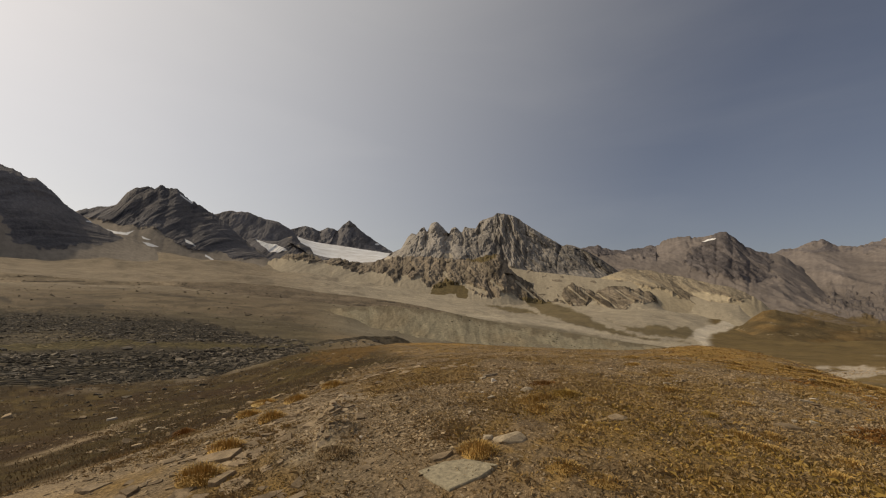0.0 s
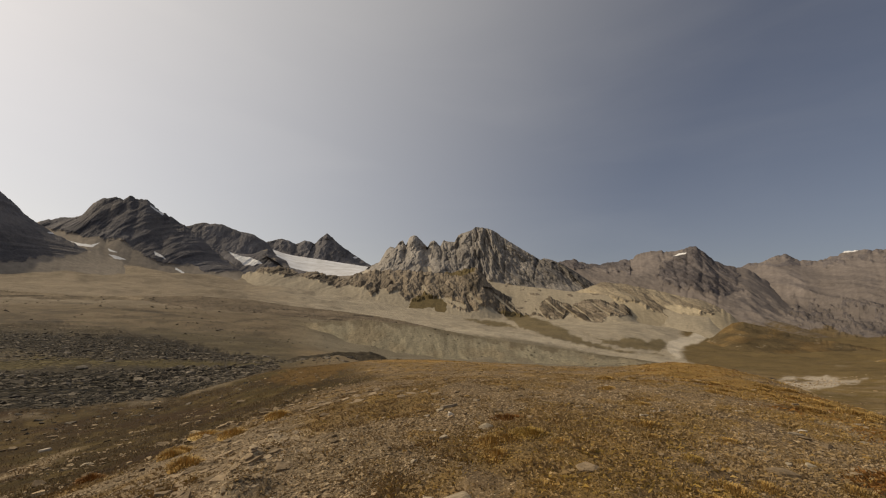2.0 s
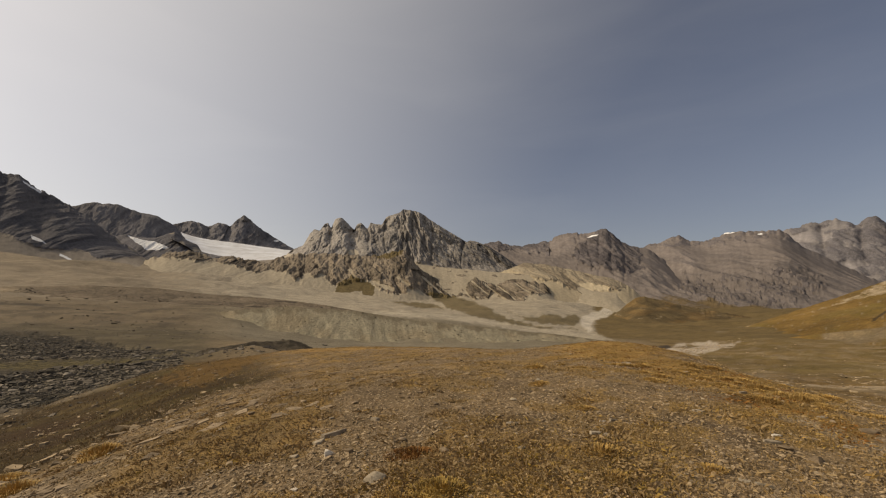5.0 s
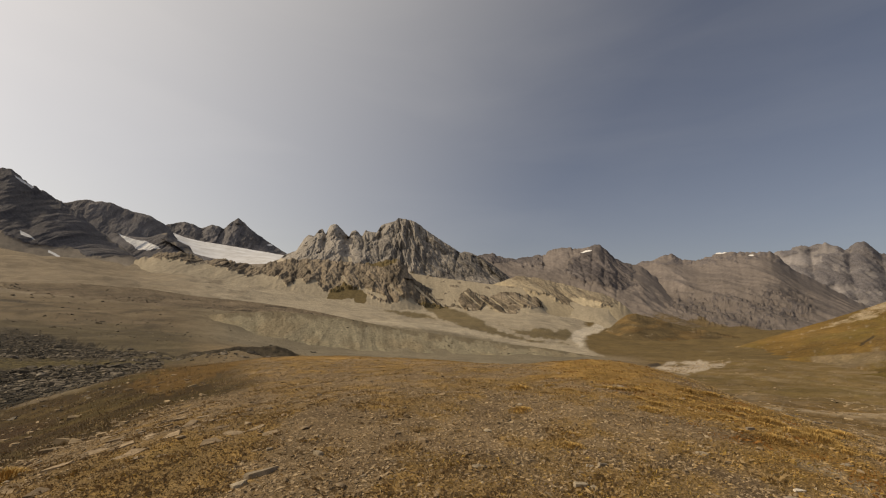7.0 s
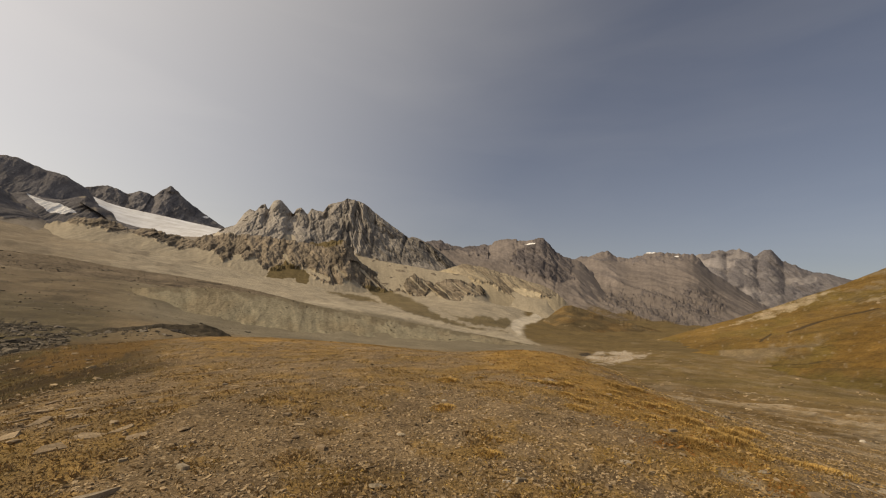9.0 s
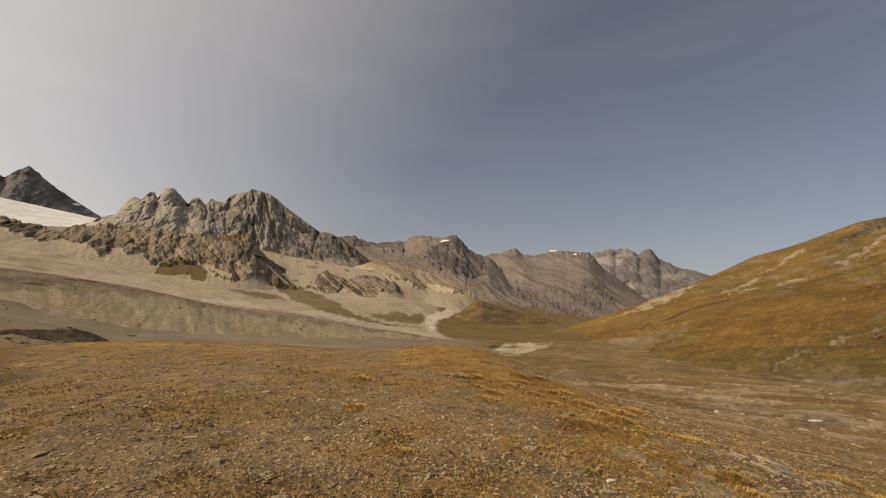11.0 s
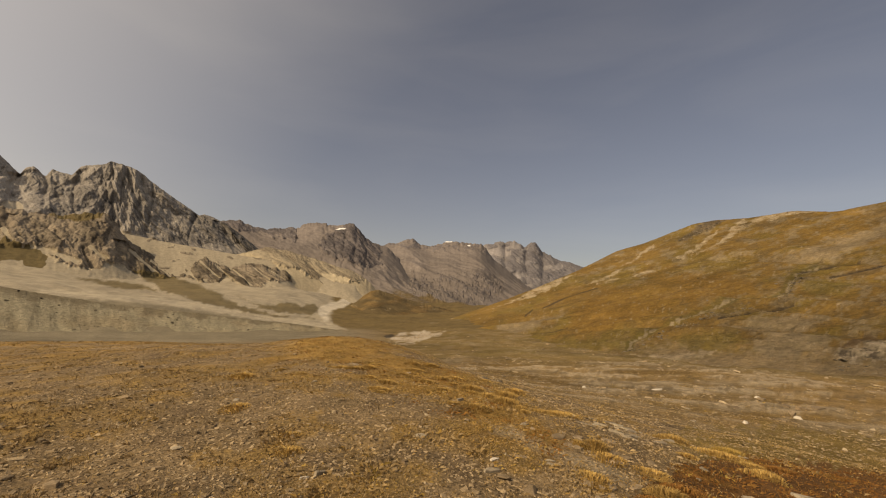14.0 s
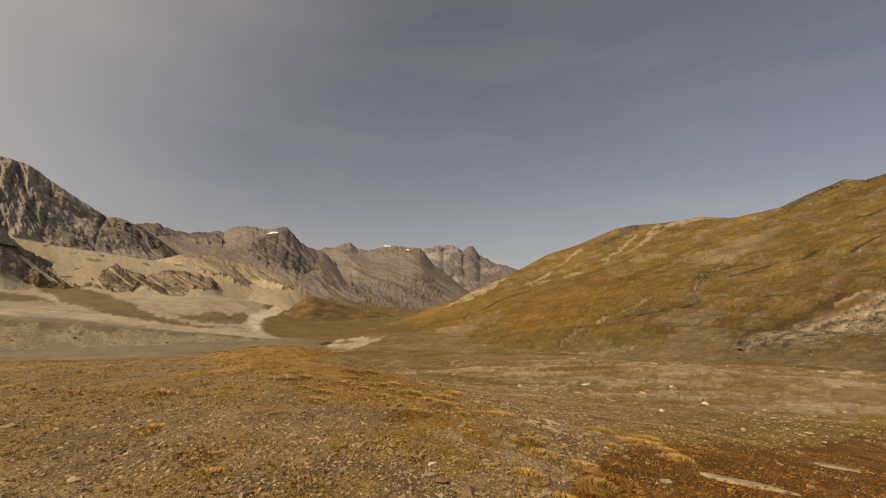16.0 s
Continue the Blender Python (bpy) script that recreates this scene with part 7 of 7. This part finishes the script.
# ---- bedrock on the slope: plates of slate standing out of the ground ----
def outcrop(places, label, lo, hi, mat, seed, strike, dip, name="slate_plate"):
    g = np.random.RandomState(seed)
    cx, cy = np.mean([p[0] for p in places]), np.mean([p[1] for p in places])
    root = tagged(new("rock_outcrop"), label, "rock outcrop")
    root.location = (cx, cy, float(ground_height(cx, cy)))
    meshes = []
    for i in range(6):
        v, f = plate(seed + i, 7, 0.16, 1.7)
        meshes.append(mesh_of(name, v, f, MAT[mat]))
    xs, ys = np.array([p[0] for p in places]), np.array([p[1] for p in places])
    tips, heights = ground_slope(xs, ys, 0.5), ground_height(xs, ys)
    for x, y, a, b, h in zip(xs, ys, *tips, heights):
        s = lo * (hi / lo) ** g.uniform()
        ob = new(name, meshes[g.randint(6)])
        ob.parent = root
        world = Matrix.Translation((x, y, h - 0.06 * s)) @ Euler((a, b, 0)).to_matrix().to_4x4() @ pose(0, 0, 0, dip * g.uniform(0.2, 1), g.uniform(-7, 7), strike + g.normal(0, 22)) @ Matrix.Diagonal((s, s, s * g.uniform(0.6, 1.6), 1))
        ob.matrix_world = Matrix.Translation(root.location).inverted() @ world
    return root


g = np.random.RandomState(81)
def band(n, x0, y0, x1, y1, w0, w1):
    t = g.uniform(0, 1, n)
    off = g.normal(0, 1, n) * (w0 + (w1 - w0) * t)
    dx, dy = x1 - x0, y1 - y0
    L = math.hypot(dx, dy)
    return [(x0 + dx * a - dy / L * o, y0 + dy * a + dx / L * o) for a, o in zip(t, off)]


outcrop(band(300, -2.6, 3.2, -3.2, 8.2, 0.75, 0.4), "broken brown slate plates on the slope", 0.04, 0.19, "slate", 91, 70, 16)
outcrop(band(230, -1.8, 4.4, -2.25, 7.0, 0.2, 0.13), "pale crumbling rock rib along the slope edge", 0.025, 0.1, "rib_stone", 97, 85, 42)
outcrop(band(60, -1.2, 8.6, -4.2, 13.6, 0.7, 0.7), "low slate plates at the knoll edge", 0.07, 0.26, "slate", 101, 60, 10)
outcrop(band(40, 5.2, 5.9, 7.0, 6.9, 0.3, 0.35), "worn slate slab in turf", 0.05, 0.15, "slate", 107, -20, 5)
outcrop(band(36, 7.6, 7.3, 9.6, 7.7, 0.25, 0.3), "pale flat rock slab beside ochre grass", 0.06, 0.22, "stone", 113, -15, 5)
outcrop(band(60, 14, 15, 30, 22, 1.5, 2.5), "stony ledge of pale slate plates", 0.1, 0.36, "slate", 119, -25, 6)
outcrop(band(70, 24, 8, 48, 9, 2.2, 3.0), "ledge of pale slate below the hillside", 0.14, 0.6, "slate", 127, -5, 6)

# ---- blocks of the moraine beyond the hollow ----
g = np.random.RandomState(131)
az = np.concatenate([g.uniform(-64, -26, 11000), g.uniform(-64, -28, 8000), g.normal(-18, 4.2, 900), g.uniform(-63, -8, 2000), g.uniform(-63, -28, 500)])
r = np.concatenate([np.interp(az[:11000], BANK_BEAR, BANK_FAR) + 2.5 + 36 * g.uniform(0, 1, 11000) ** 1.1,
                    100 * (np.interp(az[11000:19000], [-64, -45, -38, -34, -28], [2.4, 2.3, 2.0, 1.35, 1.1]) ** g.uniform(0, 1, 8000)),
                    78 + g.normal(0, 4, 900), 180 * (620 / 180) ** g.uniform(0, 1, 2000), 24 + 22 * g.uniform(0, 1, 500) ** 0.4])
x, y = SPOT[0] + r * np.sin(np.radians(az)), SPOT[1] + r * np.cos(np.radians(az))
keep = (fbm(x / 12, y / 12, 41.0, 4) > -0.16) & ~((az > -30) & (r < 62))
az, r, x, y = az[keep], r[keep], x[keep], y[keep]
size = (0.12 + 0.18 * g.gamma(1.0, 0.9, len(x))) * (1 + 0.006 * np.maximum(r - 55, 0)) * np.where(r < 54, 0.6, 1.0)
bases = [lump(i + 40, 10, 0.55) for i in range(6)] + [chip(i + 60, 5, 0.35, 1.5) for i in range(6)]
rot = turned(g.uniform(0, 6.28, len(x)), g.normal(0, 0.2, len(x)), g.normal(0, 0.2, len(x)))
ob = scattered("moraine_blocks", bases, g.randint(0, 12, len(x)), on_ground(x, y) - np.stack([0 * x, 0 * x, 0.12 * size], -1), rot, size, MAT["boulders"])
tagged(ob, "grey brown moraine blocks and slabs beyond the hollow", "boulders", kind="stuff")
BIG = [(-45.5, 84, 2.3), (-51, 57, 1.3), (-40, 62, 1.4), (-36, 70, 1.6), (-47, 66, 1.5), (-33, 78, 1.5), (-43, 92, 2.2), (-50, 76, 1.6), (-38, 100, 2.4), (-30, 92, 1.8), (-34, 120, 2.6), (-46, 125, 2.6),
       (-27, 118, 2.2), (-53, 64, 1.5), (-20, 74, 1.7), (-17, 76, 1.9), (-15, 75, 1.5), (-23, 78, 1.6), (-41, 135, 2.8), (-29, 140, 2.6)]
for i, (a_, r_, big) in enumerate(BIG):
    x_, y_ = SPOT[0] + r_ * math.sin(math.radians(a_)), SPOT[1] + r_ * math.cos(math.radians(a_))
    v, f = lump(700 + i, 20, 0.6)
    ob = new("boulder", mesh_of("boulder", v * big * (1, 1, 0.75), f, MAT["boulder"]))
    ob.matrix_world = Matrix.Translation((x_, y_, float(ground_height(x_, y_)) - 0.1 * big)) @ pose(0, 0, 0, 0, 0, 47 * i)
    bev = ob.modifiers.new("worn", "BEVEL")
    bev.width, bev.segments, bev.limit_method = 0.04 * big, 1, "ANGLE"
    tagged(ob, "large flat topped boulder among moraine blocks", "boulder", "moraine boulders")


# ---- rocks on the slopes ----
def rocks_on(land, pick, count, lo, hi, name, mat, label, seed, flat=0.5):
    """Rocks strewn on a landform where the weight pick(bearing, angle) is high."""
    g = np.random.RandomState(seed)
    P, E, A = LAND[land]
    w = np.clip(pick(A, E), 0, None) * (np.arange(P.shape[0]) < P.shape[0] - 8)[:, None]
    area = np.hypot(P[..., 0] - SPOT[0], P[..., 1] - SPOT[1]) ** 2
    w = (w * area).reshape(-1)
    k = g.choice(len(w), count, p=w / w.sum())
    place = P.reshape(-1, 3)[k] + g.normal(0, 1, (count, 3)) * (0.8, 0.8, 0)
    dist = np.hypot(place[:, 0], place[:, 1])
    size = lo * (hi / lo) ** g.uniform(0, 1, count) ** 1.6 * (0.5 + dist / 600)
    bases = [lump(i + 140, 10, flat) for i in range(5)] + [chip(i + 160, 5, 0.35, 1.6) for i in range(5)]
    rot = turned(g.uniform(0, 6.28, count), g.normal(0, 0.3, count), g.normal(0, 0.3, count))
    place[:, 2] -= 0.2 * size
    ob = scattered(name, bases, g.randint(0, 10, count), place, rot, size, MAT[mat])
    return tagged(ob, label, "rocks", kind="stuff")


rocks_on("hillside", lambda A, E: sstep(0.5, 0.9, hill_pale(A, E, 0) * 1.25) * (E > 0.5), 500, 0.5, 1.9, "pale_rocks", "pale_chips", "pale broken rocks along the hillside ledges", 151)
rocks_on("hillside", lambda A, E: sstep(0.3, 0.8, brook_bed(A, E, 0.38)) * sstep(-0.15, 0.2, fbm(A * 0.5, E * 0.8, 6.0, 3)), 1000, 0.3, 1.5, "brook_stones", "boulders", "dark stones in the dry brook bed", 153)
rocks_on("hillside", lambda A, E: region(A, E, SLAB, 0.3, 0.5, 5.0), 900, 0.3, 1.7, "ledge_rocks", "boulders", "broken slate ledges on the lower hillside", 157, 0.3)
rocks_on("hillside", lambda A, E: sstep(0.3, 0.8, regions(A, E, DARK_RIM, 0.15, 0.3, 4.0)), 500, 0.5, 2.0, "rim_rocks", "boulders", "dark rocks along the hillside rim", 155)
rocks_on("hillside", lambda A, E: (A > 66) * sstep(0.0, 0.3, fbm((A + 1.1 * E) * 0.45, (E - 0.28 * A) * 1.3, 15.0, 5)), 700, 0.3, 1.3, "slope_rocks", "boulders", "scattered brown stones on the grassy hillside", 159)
rocks_on("front_moraine", lambda A, E: 0.1 + sstep(0.1, 0.35, fbm(A * 0.4, E * 2, 4.0, 4)), 1500, 0.35, 1.8, "face_stones", "boulders", "small stones on the moraine face", 163)
rocks_on("moraine", lambda A, E: 0.03 + sstep(0.1, 0.3, fbm(A * 0.3, E * 3, 4.0, 4)), 2600, 0.4, 1.9, "moraine_stones", "boulders", "grey stones strewn over the moraine", 161)

# rubble of the gravel bank on the valley floor
g = np.random.RandomState(171)
az, r = g.normal(37.6, 1.9, 900), 0.0
el = -4.75 + 0.28 * (az - 38) + g.normal(0, 0.33, 900)
r = 300 + (el + 4.75) * 95 + g.normal(0, 8, 900)
x, y = SPOT[0] + r * np.sin(np.radians(az)), SPOT[1] + r * np.cos(np.radians(az))
size = 0.3 + 0.5 * g.gamma(1.2, 0.8, 900)
rot = turned(g.uniform(0, 6.28, 900), g.normal(0, 0.3, 900), g.normal(0, 0.3, 900))
ob = scattered("gravel_bank", [lump(i + 240, 10, 0.6) for i in range(6)], g.randint(0, 6, 900), on_ground(x, y) - np.stack([0 * x, 0 * x, 0.2 * size], -1), rot, size, MAT["pale_chips"])
tagged(ob, "pale rubble bank on the valley floor", "gravel", kind="stuff")

# flat pale slabs lying in bands over the stony shelf
g = np.random.RandomState(181)
az, r = g.uniform(44, 104, 9000), 17 * (85 / 17) ** g.uniform(0, 1, 9000)
x, y = SPOT[0] + r * np.sin(np.radians(az)), SPOT[1] + r * np.cos(np.radians(az))
bands = fbm(x / 14 - y / 30, y / 5 + x / 40, 23.0, 5, 0.6)
keep = (g.uniform(0, 1, 9000) < 0.04 + 1.5 * np.clip(-bands, 0, 1)) & (az + 0.25 * (r - 20) > 48)
x, y, r = x[keep], y[keep], r[keep]
size = (0.06 + 0.09 * g.gamma(1.0, 0.7, len(x))) * (0.1 + 0.021 * r)
tx, ty = ground_slope(x, y)
rot = turned(g.uniform(0, 6.28, len(x)), tx + g.normal(0, 0.12, len(x)), ty + g.normal(0, 0.12, len(x)))
ob = scattered("shelf_slabs", [chip(i + 260, 5, 0.28, 1.5) for i in range(8)], g.randint(0, 8, len(x)), on_ground(x, y) - np.stack([0 * x, 0 * x, 0.06 * size], -1), rot, size, MAT["pale_chips"])
tagged(ob, "pale slate slabs strewn over the stony shelf", "rubble", kind="stuff")

# stones in the damp hollow and on the slope above it
g = np.random.RandomState(191)
az, r = g.uniform(-64, -22, 2600), 8 * (46 / 8) ** g.uniform(0, 1, 2600)
x, y = SPOT[0] + r * np.sin(np.radians(az)), SPOT[1] + r * np.cos(np.radians(az))
keep = (ground_height(x, y) < -0.6) & (fbm(x / 4, y / 4, 51.0, 4) > 0.02)
x, y, r = x[keep], y[keep], r[keep]
size = (0.03 + 0.06 * g.gamma(1.0, 0.8, len(x))) * (0.7 + 0.02 * r)
rot = turned(g.uniform(0, 6.28, len(x)), g.normal(0, 0.15, len(x)), g.normal(0, 0.15, len(x)))
ob = scattered("hollow_stones", [chip(i + 280, 5, 0.4, 1.4) for i in range(8)], g.randint(0, 8, len(x)), on_ground(x, y) - np.stack([0 * x, 0 * x, 0.08 * size], -1), rot, size, MAT["chips"])
tagged(ob, "brown stones lying in the damp hollow", "rubble", kind="stuff")

# stones and low blocks over the valley floor
g = np.random.RandomState(201)
az, r = g.uniform(28, 74, 2600), 58 * (360 / 58) ** g.uniform(0, 1, 2600)
x, y = SPOT[0] + r * np.sin(np.radians(az)), SPOT[1] + r * np.cos(np.radians(az))
keep = fbm(x / 13, y / 13, 47.0, 4, 0.6) < -0.1
x, y, r = x[keep], y[keep], r[keep]
size = (0.08 + 0.14 * g.gamma(0.9, 0.8, len(x))) * (0.5 + 0.006 * r)
rot = turned(g.uniform(0, 6.28, len(x)), g.normal(0, 0.15, len(x)), g.normal(0, 0.15, len(x)))
ob = scattered("valley_stones", [chip(i + 300, 5, 0.4, 1.4) for i in range(8)], g.randint(0, 8, len(x)), on_ground(x, y) - np.stack([0 * x, 0 * x, 0.08 * size], -1), rot, size, MAT["chips"])
tagged(ob, "tan stones strewn over the valley floor", "rubble", kind="stuff")
